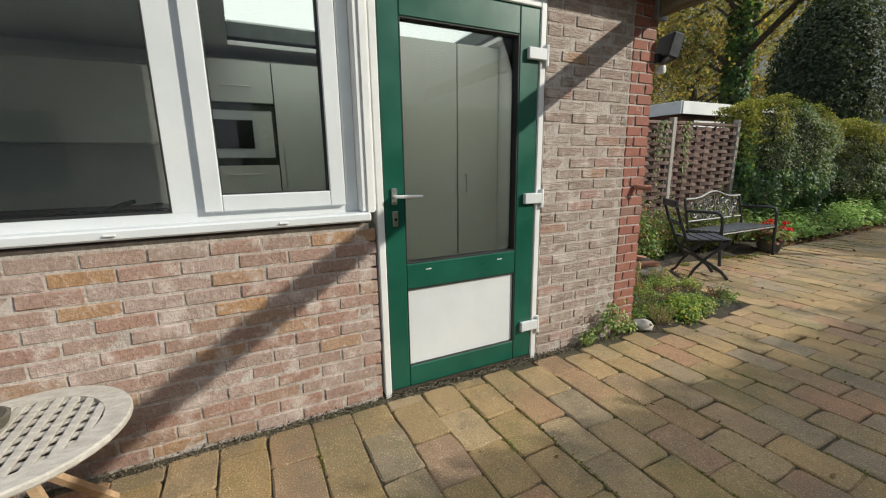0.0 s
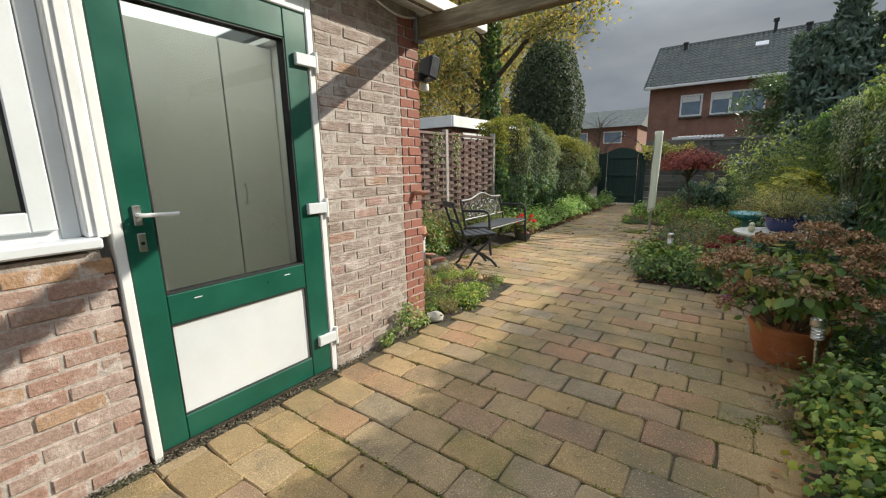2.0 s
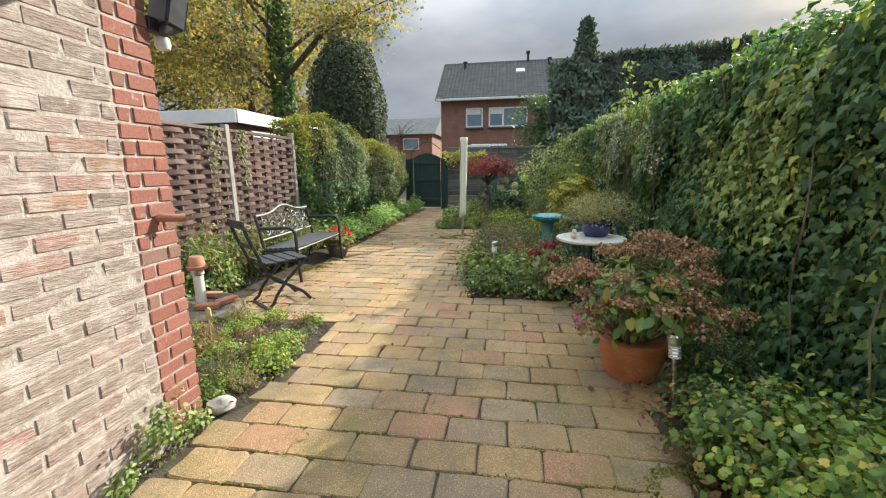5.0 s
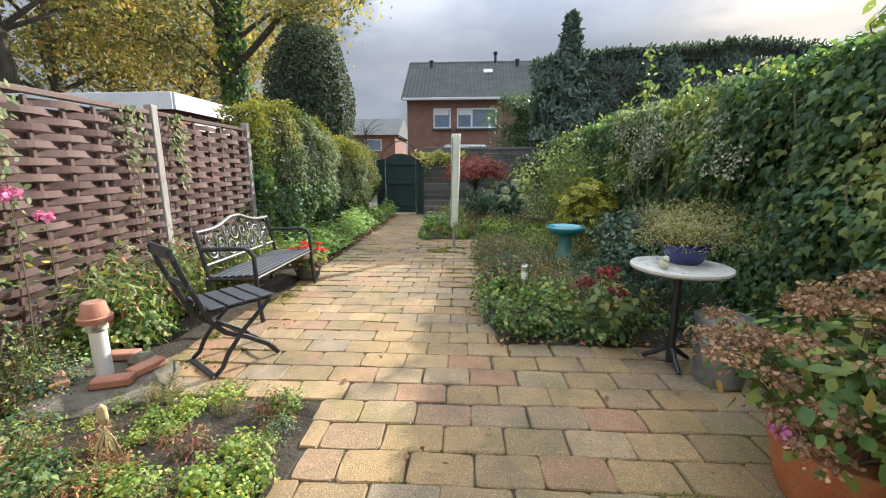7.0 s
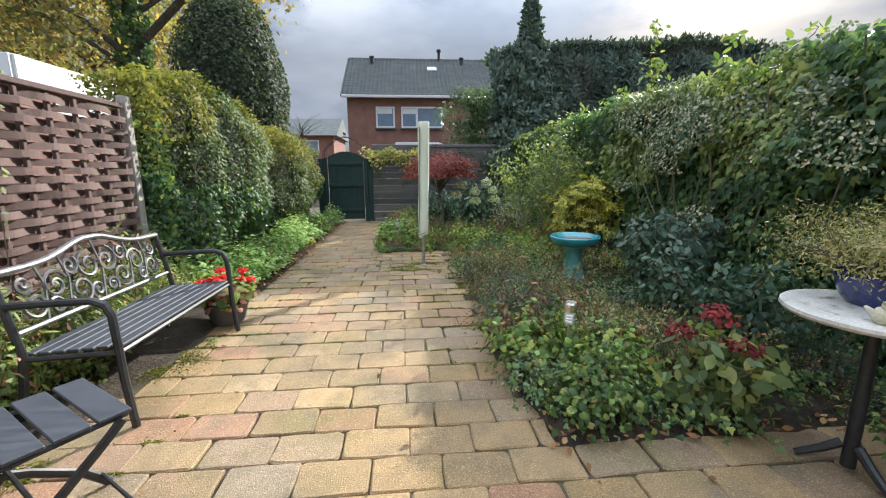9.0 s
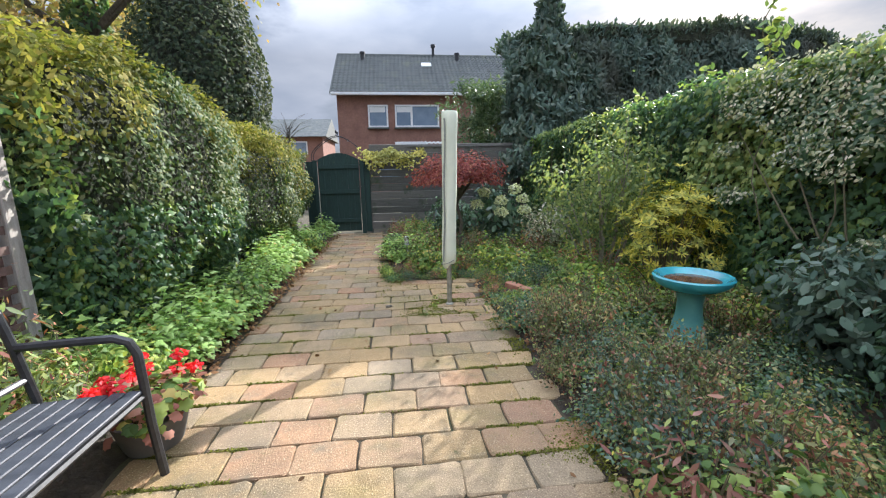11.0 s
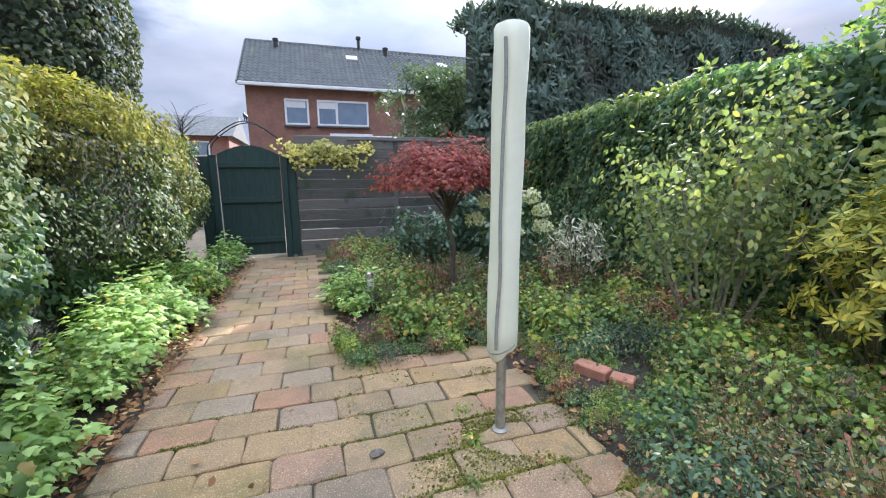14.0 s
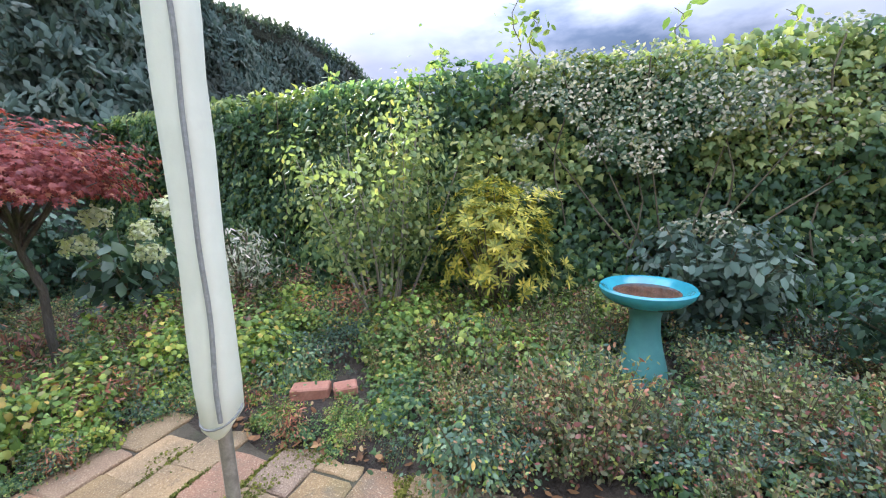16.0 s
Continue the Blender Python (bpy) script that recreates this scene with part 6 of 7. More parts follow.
# ---------- ivy column tree ----------
ct = thing("ivy_column_tree", "rounded evergreen tree column smothered in dark ivy", "tree")
part("trunk", Mesher().tube([(-3.55, 13.2, 0), (-3.55, 13.2, 2.5), (-3.5, 13.2, 4.4)], [0.25, 0.2, 0.1], 10), M["bark"], ct, "", True)
# dark blob under the ivy, coloured as shade behind the leaves
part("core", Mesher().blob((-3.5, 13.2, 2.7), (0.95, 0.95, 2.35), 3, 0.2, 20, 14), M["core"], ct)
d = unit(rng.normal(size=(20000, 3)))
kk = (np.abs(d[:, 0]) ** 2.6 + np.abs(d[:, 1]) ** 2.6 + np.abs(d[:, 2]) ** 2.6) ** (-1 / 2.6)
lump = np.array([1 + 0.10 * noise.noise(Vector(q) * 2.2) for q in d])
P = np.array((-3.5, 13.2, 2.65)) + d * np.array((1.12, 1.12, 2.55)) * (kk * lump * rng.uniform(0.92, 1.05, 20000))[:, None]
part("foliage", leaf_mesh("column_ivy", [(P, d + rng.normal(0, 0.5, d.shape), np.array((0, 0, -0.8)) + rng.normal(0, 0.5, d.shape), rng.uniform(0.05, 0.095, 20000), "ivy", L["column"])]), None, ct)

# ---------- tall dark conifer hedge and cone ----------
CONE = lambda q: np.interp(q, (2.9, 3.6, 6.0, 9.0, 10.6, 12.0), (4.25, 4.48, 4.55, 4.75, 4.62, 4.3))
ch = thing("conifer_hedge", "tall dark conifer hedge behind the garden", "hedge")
# dark boxes behind the sprays, with the inner shade in their colour
part("core", Mesher().box(3.2, 11.4, 13.9, 14.9, 0, 4.3, 0.1).box(5.0, 10.0, 13.9, 14.9, 4.29, 4.75, 0.1), M["core"], ch, "solid core coloured dark as the shade inside the conifers")
n = 46000
x = rng.uniform(2.9, 12.4, n)
ztop = CONE(x)
z = rng.uniform(0, 1, n) ** 0.8 * ztop
pr = np.array([noise.noise(Vector((a * 0.9, c * 0.6, 5))) + 0.6 * noise.noise(Vector((a * 2.4, c * 1.4, 7))) for a, c in zip(x, z)])
P = np.stack([x, 13.75 - 0.28 * pr + rng.uniform(-0.12, 0.15, n) + 0.35 * np.clip((z - ztop + 0.5) / 0.5, 0, 1), z + 0.10 * pr], 1)
N = np.stack([rng.normal(0, 0.5, n), -np.ones(n), rng.normal(0.2, 0.4, n)], 1)
T = np.stack([rng.normal(0, 0.5, n), rng.normal(-0.4, 0.3, n), rng.normal(0.7, 0.5, n)], 1)
n2 = 6500
x2 = rng.uniform(2.9, 12.4, n2)
zt2 = CONE(x2)
P2 = np.stack([x2, rng.uniform(13.8, 14.9, n2), zt2 + 0.10 * np.array([noise.noise(Vector((a * 1.6, 0, 5))) for a in x2]) + rng.uniform(-0.15, 0.12, n2)], 1)
part("foliage", leaf_mesh("conifer_sprays", [(np.concatenate([P, P2]), np.concatenate([N, rng.normal(0, 1, (n2, 3))]), np.concatenate([T, rng.normal(0, 0.4, (n2, 3)) + (0, 0, 1)]), rng.uniform(0.09, 0.21, n + n2), "spray", L["conifer"])]), None, ch)
cone = thing("conifer_tree", "narrow pointed dark conifer above the hedge", "tree")
part("trunk", Mesher().tube([(3.9, 13.75, 0), (3.85, 13.6, 5.3)], [0.12, 0.02], 8), M["bark"], cone, "", True)
n = 7000
u = rng.uniform(0, 1, n) ** 1.5
a = rng.uniform(0, 6.283, n)
rad = (0.12 + 1.15 * (1 - u)) * (0.75 + 0.25 * rng.random(n)) * (1 + 0.18 * np.sin(u * 38 + 2 * np.sin(a * 3)))
rad = np.where(u > 0.74, rad * 0.8, rad)
P = np.stack([3.87 + rad * np.cos(a), 13.65 + rad * np.sin(a), 1.2 + 4.25 * u], 1)
d = np.stack([np.cos(a), np.sin(a), np.full(n, 0.3)], 1)
part("foliage", leaf_mesh("cone_sprays", [(P, d + rng.normal(0, 0.5, (n, 3)), d * 0.5 + (0, 0, 0.8) + rng.normal(0, 0.4, (n, 3)), rng.uniform(0.12, 0.26, n), "spray", L["conifer"])]), None, cone)

# ---------- broadleaf trees ----------
def tree(name, label, at, height, spread, n, mat, seed, size=0.14, trunk=0.25, low=0.35, shape="oval", ivy=False):
    """Tapered trunk, forking limbs, and leaves in loose clumps at the limb ends."""
    r = np.random.default_rng(seed)
    root = thing(name, label, "tree", at)
    wood = Mesher()
    wood.tube([(0, 0, -0.1), (0.05, 0.02, height * 0.3), (0.1 * r.normal(), 0.1 * r.normal(), height * 0.62), (0.2 * r.normal(), 0.2 * r.normal(), height * 0.92)], [trunk, trunk * 0.8, trunk * 0.5, trunk * 0.1], 10)
    part("trunk", wood, M["bark"], root, "", True)
    ends = []
    for k in range(24):
        limbs = Mesher()
        a, z0 = r.uniform(0, 6.283), height * r.uniform(low, 0.85)
        ln = spread * (0.55 + 0.5 * r.random()) * (1.15 - 0.55 * (z0 / height))
        p0 = Vector((0, 0, z0))
        p1 = p0 + Vector((math.cos(a) * ln * 0.5, math.sin(a) * ln * 0.5, ln * 0.32))
        p2 = p0 + Vector((math.cos(a + 0.2) * ln, math.sin(a + 0.2) * ln, ln * r.uniform(0.2, 0.6)))
        limbs.tube([p0, p1, p2], [trunk * 0.30, trunk * 0.18, trunk * 0.04], 6)
        ends += [p1, (p1 + p2) / 2, p2]
        for q in range(4):
            b = p1.lerp(p2, r.random())
            e = b + Vector(r.normal(0, 0.32, 3)) * ln * 0.6
            limbs.tube([b, (b + e) / 2 + Vector((0, 0, 0.08)), e], [trunk * 0.09, trunk * 0.06, trunk * 0.02], 4)
            ends += [e, e, (b + e) / 2]
        part("limb", limbs, M["bark"], root)
    E = np.array([tuple(e) for e in ends])
    idx = r.integers(0, len(E), n)
    P = E[idx] + r.normal(0, 1, (n, 3)) * (spread * 0.10, spread * 0.10, spread * 0.075)
    part("crown", leaf_mesh("crown", [(P, r.normal(0, 1, (n, 3)) + (0, 0, 0.6), r.normal(0, 1, (n, 3)) + (0, 0, -0.4), r.uniform(size * 0.6, size * 1.3, n), shape, L[mat])]), None, root)
    if ivy:
        m = 2600
        a, zz = r.uniform(0, 6.283, m), r.uniform(0.2, height * 0.6, m)
        d = np.stack([np.cos(a), np.sin(a), np.zeros(m)], 1)
        P = d * (trunk * 1.15 + r.uniform(0, 0.12, m))[:, None]
        P[:, 2] = zz
        part("trunk_ivy", leaf_mesh("trunk_ivy", [(P, d + r.normal(0, 0.4, (m, 3)), r.normal(0, 0.4, (m, 3)) + (0, 0, -0.7), r.uniform(0.10, 0.2, m), "ivy", L["ivy"])]), None, root)
    return root


tree("autumn_tree", "tall autumn tree with yellow leaves and ivy-clad trunk", (-7.0, 15.6, 0), 12.5, 5.0, 22000, "autumn", 31, 0.15, 0.30, 0.33, ivy=True)
tree("autumn_tree", "broad yellowing autumn tree behind the shed", (-13.5, 15.5, 0), 11, 5.2, 20000, "autumn", 32, 0.16, 0.26, 0.25)
tree("autumn_tree", "yellow-green autumn tree behind the hedges", (-14.0, 24.0, 0), 13, 5.8, 26000, "autumn", 33, 0.20, 0.28, 0.22)
tree("autumn_tree", "yellowing tree crown high above the shed", (-9.5, 10.5, 0), 10, 3.6, 14000, "autumn", 34, 0.13, 0.22, 0.42)
tree("autumn_tree", "distant yellow tree by the far houses", (-13.5, 38.0, 0), 6.6, 2.6, 3500, "autumn", 35, 0.20, 0.15, 0.4)
tree("laurel_tree", "green willow-leaved tree behind the plank fence", (3.45, 16.3, 0), 4.0, 1.7, 15000, "laurel", 36, 0.15, 0.10, 0.30, "lance")
twig = thing("bare_tree", "bare twiggy young tree beyond the gate", "tree", (-4.6, 24.0, 0))
part("trunk", Mesher().tube([(0, 0, 0), (0, 0, 2.2), (0.1, 0, 3.6)], [0.06, 0.045, 0.02], 6), M["bark"], twig)
r9 = np.random.default_rng(9)
for k in range(60):
    z0, a, ln = r9.uniform(1.6, 3.5), r9.uniform(0, 6.28), r9.uniform(0.5, 1.2)
    part("branch", Mesher().tube([(0, 0, z0), (math.cos(a) * ln * 0.5, math.sin(a) * ln * 0.5, z0 + ln * 0.5), (math.cos(a) * ln, math.sin(a) * ln, z0 + ln * 0.7)], [0.012, 0.008, 0.003], 4), M["bark"], twig)

# ---------- maple and border shrubs ----------
mp = thing("japanese_maple", "small red Japanese maple with a thin brown trunk", "tree", (1.22, 9.98, 0))
part("trunk", Mesher().tube([(0, 0, 0), (-0.01, 0, 0.35), (0.0, 0, 0.62), (-0.06, 0, 0.85), (-0.08, 0, 1.05)], [0.028, 0.026, 0.024, 0.020, 0.016], 8), M["bark"], mp, "", True)
mr = np.random.default_rng(41)
ends = []
for k in range(26):
    a, ln = mr.uniform(0, 6.283), mr.uniform(0.3, 0.58)
    p0 = Vector((-0.06, 0, mr.uniform(0.85, 1.05)))
    p2 = p0 + Vector((math.cos(a) * ln, math.sin(a) * ln, mr.uniform(0.08, 0.62)))
    part("limb", Mesher().tube([p0, p0.lerp(p2, 0.5) + Vector((0, 0, 0.10)), p2], [0.011, 0.007, 0.003], 5), M["bark"], mp)
    ends += [tuple(p2), tuple(p0.lerp(p2, 0.75) + Vector((0, 0, 0.05)))]
dd = unit(mr.normal(size=(6500, 3)))
lumps = np.array([1 + 0.55 * noise.noise(Vector(q) * 2.1 + Vector((3, 1, 7))) for q in dd])[:, None]
dd[:, 2] = np.abs(dd[:, 2]) - 0.25
P = np.array((-0.05, 0, 1.26)) + dd * np.array((0.66, 0.62, 0.46)) * lumps * mr.uniform(0.4, 1.02, (6500, 1))
part("crown", leaf_mesh("maple_crown", [(P, dd + (0, 0, 0.8) + mr.normal(0, 0.4, dd.shape), dd * (1, 1, 0) + (0, 0, -0.5) + mr.normal(0, 0.4, dd.shape), mr.uniform(0.03, 0.055, 6500), "star", L["maple"])]), None, mp)


def bush(name, label, at, r, h, n, shape, mat, size, seed, nst=14, low=0.25, stemmed=False):
    """An open shrub: arching stems with leaves gathered along the upper stems."""
    g = np.random.default_rng(seed)
    root = thing(name, label, "shrub", at)
    s, P, D = Mesher(), [], []
    per = n // nst
    for k in range(nst):
        a, rr = g.uniform(0, 6.283), r * (0.25 + 0.75 * math.sqrt(g.random()))
        hh = h * g.uniform(0.75, 1.0) * (1 - 0.25 * (rr / r) ** 2)
        p0, p1, p2 = np.array((0.10 * math.cos(a), 0.10 * math.sin(a), -0.02)), np.array((0.45 * rr * math.cos(a), 0.45 * rr * math.sin(a), hh * 0.6)), np.array((rr * math.cos(a), rr * math.sin(a), hh))
        if stemmed:
            p0, p1 = p0 * 0.9, np.array((0.62 * rr * math.cos(a + 0.25), 0.62 * rr * math.sin(a + 0.25), hh * 0.5))
            mid = 0.25 * p0 + 0.5 * p1 + 0.25 * p2
            part("stem", Mesher().tube([p0, 0.5625 * p0 + 0.375 * p1 + 0.0625 * p2, mid, 0.0625 * p0 + 0.375 * p1 + 0.5625 * p2, p2], [0.013, 0.011, 0.009, 0.006, 0.002], 6).tube([mid, mid + (0.06 * math.cos(a + 2), 0.06 * math.sin(a + 2), hh * 0.16), mid + (0.16 * math.cos(a + 2), 0.16 * math.sin(a + 2), hh * 0.34)], [0.007, 0.005, 0.002], 5), M["pale_stem"], root, "pale bare stem" if k == 0 else "", True)
        else:
            s.tube([p0, p1, p2], [0.012, 0.008, 0.003], 5)
        t = g.uniform(low, 1.0, (per, 1))
        c = (1 - t) ** 2 * p0 + 2 * t * (1 - t) * p1 + t * t * p2
        off = g.normal(0, 1, (per, 3)) * r * 0.17
        P.append(c + off)
        D.append(off / (r * 0.17) + (0, 0, 0.5))
    P, D = np.concatenate(P), np.concatenate(D)
    if not stemmed:
        part("twiggy_base", s, M["stem"], root)
    part("foliage", leaf_mesh("foliage", [(P, D + g.normal(0, 0.4, D.shape), g.normal(0, 0.7, D.shape) + D * (1, 1, 0.1) + (0, 0, -0.35), g.uniform(size * 0.6, size * 1.2, len(P)), shape, L[mat])]), None, root)
    return root


bush("light_green_shrub", "tall open shrub with yellow-green leaves and pale stems", (2.62, 8.42, 0), 0.76, 2.16, 5400, "oval", "shrub", 0.05, 51, 13, 0.42, True)
az = thing("azalea_shrub", "yellowing azalea shrub with whorled leaves", "shrub", (2.76, 7.52, 0))
g = np.random.default_rng(52)
AP, AN, AT = [], [], []
for k in range(430):
    d = unit(g.normal(size=(1, 3)))[0]
    d[2] = abs(d[2]) if d[2] < -0.45 else d[2]
    q = (0.40 + 0.62 * g.random() ** 0.5) * (1 + 0.6 * noise.noise(Vector(d) * 2.3 + Vector((4, 2, 9))))
    c = np.array((0, 0, 0.70)) + d * (0.44, 0.44, 0.53) * q
    c[2] = max(c[2], 0.12)
    up = unit((d * 0.9 + np.array((0, 0, 0.75)) + g.normal(0, 0.25, 3))[None])[0]
    sd = unit(np.cross(up, (0.3, 0.9, 0.1))[None])[0]
    ot = np.cross(up, sd)
    for j in range(9):
        a = 2 * math.pi * j / 9 + g.uniform(0, 0.4)
        o = sd * math.cos(a) + ot * math.sin(a)
        AP.append(c + o * 0.006)
        AT.append(o + up * g.uniform(0.05, 0.6))
        AN.append(up - o * 0.3 + g.normal(0, 0.12, 3))
    if k % 11 == 0:
        part("stem", Mesher().tube([(0.05 * d[0], 0.05 * d[1], -0.02), (c[0] * 0.45, c[1] * 0.45, c[2] * 0.55), c], [0.010, 0.007, 0.003], 5), M["stem"], az, "", True)
AP, AN, AT = np.array(AP), np.array(AN), np.array(AT)
part("foliage", leaf_mesh("foliage", [(AP, AN, AT, g.uniform(0.044, 0.072, len(AP)), "lance", L["azalea"])]), None, az)
bush("evergreen_shrub", "dense dark evergreen shrub behind the bird bath", (2.98, 6.05, 0), 0.50, 0.95, 4600, "oval", "grey_green", 0.075, 53, 34, 0.2)
bush("variegated_shrub", "thin cream-edged shrub in front of the hedge", (2.55, 9.85, 0), 0.44, 0.90, 1300, "lance", "cream_tip", 0.065, 54, 18, 0.4)
bush("evergreen_shrub", "bushy dark green shrub near the table", (2.62, 5.05, 0), 0.55, 0.75, 2400, "oval", "dark", 0.06, 55, 26, 0.15)
bush("hydrangea_shrub", "leafy green hydrangea with pale green flower heads", (2.02, 10.45, 0), 0.42, 0.95, 420, "oval", "dark", 0.14, 56, 12, 0.2)
hyd = [o for o in scene.objects if o.name.startswith("hydrangea_shrub")][0]
for k, (dx, dy, dz) in enumerate(((-0.34, -0.38, 1.02), (-0.14, -0.46, 0.90), (0.05, -0.42, 1.06), (-0.42, -0.30, 0.84), (-0.14, -0.48, 0.74), (0.14, -0.46, 0.92), (0.18, -0.42, 0.76))):
    g = np.random.default_rng(80 + k)
    P, N, T = dome(g, 170, (dx * 1.15 - 0.06, dy * 1.12 - 0.05, dz), (0.085, 0.085, 0.075), 0.9, 0.1, -0.8)
    part("flower_head", leaf_mesh("flower_head", [(P, N, T, g.uniform(0.024, 0.036, 170), "petal", L["green_flower"])]), None, hyd, "round pale green flower head")
bush("evergreen_shrub", "dark shrub against the plank fence", (2.2, 12.2, 0), 0.6, 1.25, 1800, "oval", "dark", 0.09, 57, 22, 0.15)
bush("evergreen_shrub", "dark shrub beneath the maple by the fence", (1.35, 11.6, 0), 0.5, 0.95, 1500, "oval", "dark", 0.08, 58, 20, 0.1)
bush("sedum_plant", "sedum with dark red flower heads and yellowing stems", (2.03, 4.42, 0.03), 0.30, 0.50, 420, "oval", "shrub", 0.085, 59, 12, 0.2)
sed = [o for o in scene.objects if o.name.startswith("sedum_plant")][0]
for k, (dx, dy, dz) in enumerate(((0.0, -0.05, 0.52), (0.10, 0.08, 0.50), (-0.12, 0.05, 0.42), (0.05, -0.15, 0.40))):
    g = np.random.default_rng(90 + k)
    P, N, T = dome(g, 70, (dx, dy, dz), (0.075, 0.075, 0.045), 0.5, 0.5, -0.6)
    part("flower_head", leaf_mesh("flower_head", [(P, N, T, g.uniform(0.02, 0.035, 70), "petal", L["sedum"])]), None, sed, "dark red flat flower head")

# ivy spilling over the plank fence by the gate
yi = thing("golden_ivy", "golden variegated ivy spilling over the plank fence", "climber")
n = 1100
x = np.where(rng.random(n) < 0.6, rng.normal(0.15, 0.28, n), rng.uniform(-0.38, 0.95, n))
z = 1.88 - np.abs(rng.normal(0, 0.10, n)) - 0.32 * (rng.random(n) ** 5)
P = np.stack([x, GY - 0.04 + rng.normal(0, 0.05, n) + 0.08 * (z > 1.8), z + 0.05 * np.sin(x * 9)], 1)
part("foliage", leaf_mesh("golden_ivy", [(P, np.stack([rng.normal(0, 0.5, n), -np.ones(n), rng.normal(0.6, 0.4, n)], 1), np.stack([rng.normal(0, 0.5, n), rng.normal(-0.2, 0.2, n), -np.ones(n)], 1), rng.uniform(0.04, 0.075, n), "ivy", L["gold"])]), None, yi)

# ---------- potted hydrangea and geraniums ----------
hp = thing("potted_hydrangea", "terracotta pot of hydrangea with dried brown flower heads", "potted plant", (2.43, 2.85, 0))
part("pot", Mesher().lathe([(0.15, 0.0), (0.16, 0.02), (0.19, 0.12), (0.205, 0.22), (0.215, 0.225), (0.217, 0.255), (0.205, 0.26), (0.19, 0.235), (0.02, 0.23)], n=32), M["terracotta"], hp, "smooth orange terracotta pot", True)
g = np.random.default_rng(71)
P, N, T = dome(g, 720, (0.04, 0, 0.50), (0.45, 0.45, 0.28), 0.35, 0.8, -0.7)
part("foliage", leaf_mesh("hydrangea_leaves", [(P, N, T, g.uniform(0.05, 0.095, len(P)), "oval", L["geranium"])]), None, hp)
for k in range(48):
    a, rr = g.uniform(0, 6.283), 0.54 * math.sqrt(g.random())
    c = (0.05 + rr * math.cos(a), rr * math.sin(a), 0.90 - 0.70 * (rr / 0.54) ** 2 * g.uniform(0.35, 1.0) + g.normal(0, 0.03))
    part("stem", Mesher().tube([(0.08 * math.cos(a), 0.08 * math.sin(a), 0.22), (c[0] * 0.6, c[1] * 0.6, 0.2 + (c[2] - 0.2) * 0.65), c], [0.005, 0.004, 0.003], 4), M["stem"], hp)
    r0 = g.uniform(0.055, 0.095)
    P, N, T = dome(g, 150, c, (r0, r0, r0 * 0.5), 0.55, 0.2, -0.5)
    part("flower_head", leaf_mesh("flower_head", [(P, N + g.normal(0, 0.5, N.shape), T, g.uniform(0.012, 0.024, 150), "petal", L["brown_flower"])]), None, hp, "dried brown hydrangea head")
P, N, T = dome(g, 40, (-0.36, -0.18, 0.42), (0.032, 0.032, 0.026), 0.5, 0.3, -0.6)
part("flower_head", leaf_mesh("flower_head", [(P, N, T, g.uniform(0.018, 0.028, 40), "petal", L["pink_flower"])]), None, hp, "late pink flower head")
gp = thing("potted_geranium", "red geranium in a low grey plastic pot", "potted plant", (-0.98, 6.10, 0.0))
part("pot", Mesher().lathe([(0.12, 0.0), (0.13, 0.02), (0.165, 0.15), (0.17, 0.17), (0.16, 0.172), (0.15, 0.14), (0.02, 0.135)], n=26), M["grey_pot"], gp, "", True)
P, N, T = dome(g, 330, (0, 0, 0.23), (0.24, 0.24, 0.15), 0.3, 0.8, -0.4)
part("foliage", leaf_mesh("geranium_leaves", [(P[:200], N[:200], T[:200], g.uniform(0.04, 0.075, 200), "round", L["geranium"]), (P[200:], N[200:], T[200:], g.uniform(0.03, 0.06, 130), "round", L["russet"])]), None, gp)
sm = Mesher()
for k in range(12):
    a, rr = g.uniform(0, 6.283), 0.24 * math.sqrt(g.random())
    c = (rr * math.cos(a), rr * math.sin(a), g.uniform(0.32, 0.44))
    part("stem", Mesher().tube([(c[0] * 0.3, c[1] * 0.3, 0.14), (c[0] * 0.8, c[1] * 0.8, 0.26), c], 0.0035, 4), M["stem"], gp)
    P, N, T = dome(g, 34, c, (0.035, 0.035, 0.026), 0.6, 0.4, -0.5)
    part("flower_head", leaf_mesh("flower_head", [(P, N, T, g.uniform(0.02, 0.034, 34), "petal", L["red_flower"])]), None, gp, "bright red flower cluster")

# ---------- low planting ----------
protos = {}
protos["cranesbill"] = [clump("cranesbill_plant", "low mound of lobed green cranesbill leaves", "plant", (x, y, 0.03), 0.25, 0.27, 620, sh, "geranium", sz, 100 + k, 0.4, 0.25, 12, "border plants", (("olive", 30), ("silver", nb))) for k, (x, y, sh, sz, nb) in enumerate(((1.45, 4.42, "round", 0.034, 40), (1.62, 4.62, "round", 0.033, 50), (2.62, 2.1, "round", 0.030, 10)))]
protos["silver"] = [clump("pale_leaf_plant", "low mound of soft pale green lobed leaves", "plant", (x, y, 0.03), 0.27, 0.30, 420, "ivy", "silver", 0.054, 110 + k, 1.3, 0.25, 10, "path edge plants", (("geranium", 70),)) for k, (x, y) in enumerate(((-1.25, 7.4), (-1.3, 7.9)))]
protos["dark"] = [clump("groundcover_plant", "dense low dark green small-leaved ground cover", "plant", (x, y, 0.03), 0.26, 0.20, 620, "oval", "dark", 0.024, 120 + k, 0.5, 0.3, 14, "border plants", (("olive", 160), ("geranium", 80))) for k, (x, y) in enumerate(((1.5, 6.4), (1.7, 7.2)))]
protos["olive"] = [spiraea((1.45, 6.9, 0.03), 130, "olive"), spiraea((1.5, 5.5, 0.03), 131, "grey_green"), spiraea((1.75, 6.1, 0.03), 132, "olive")]
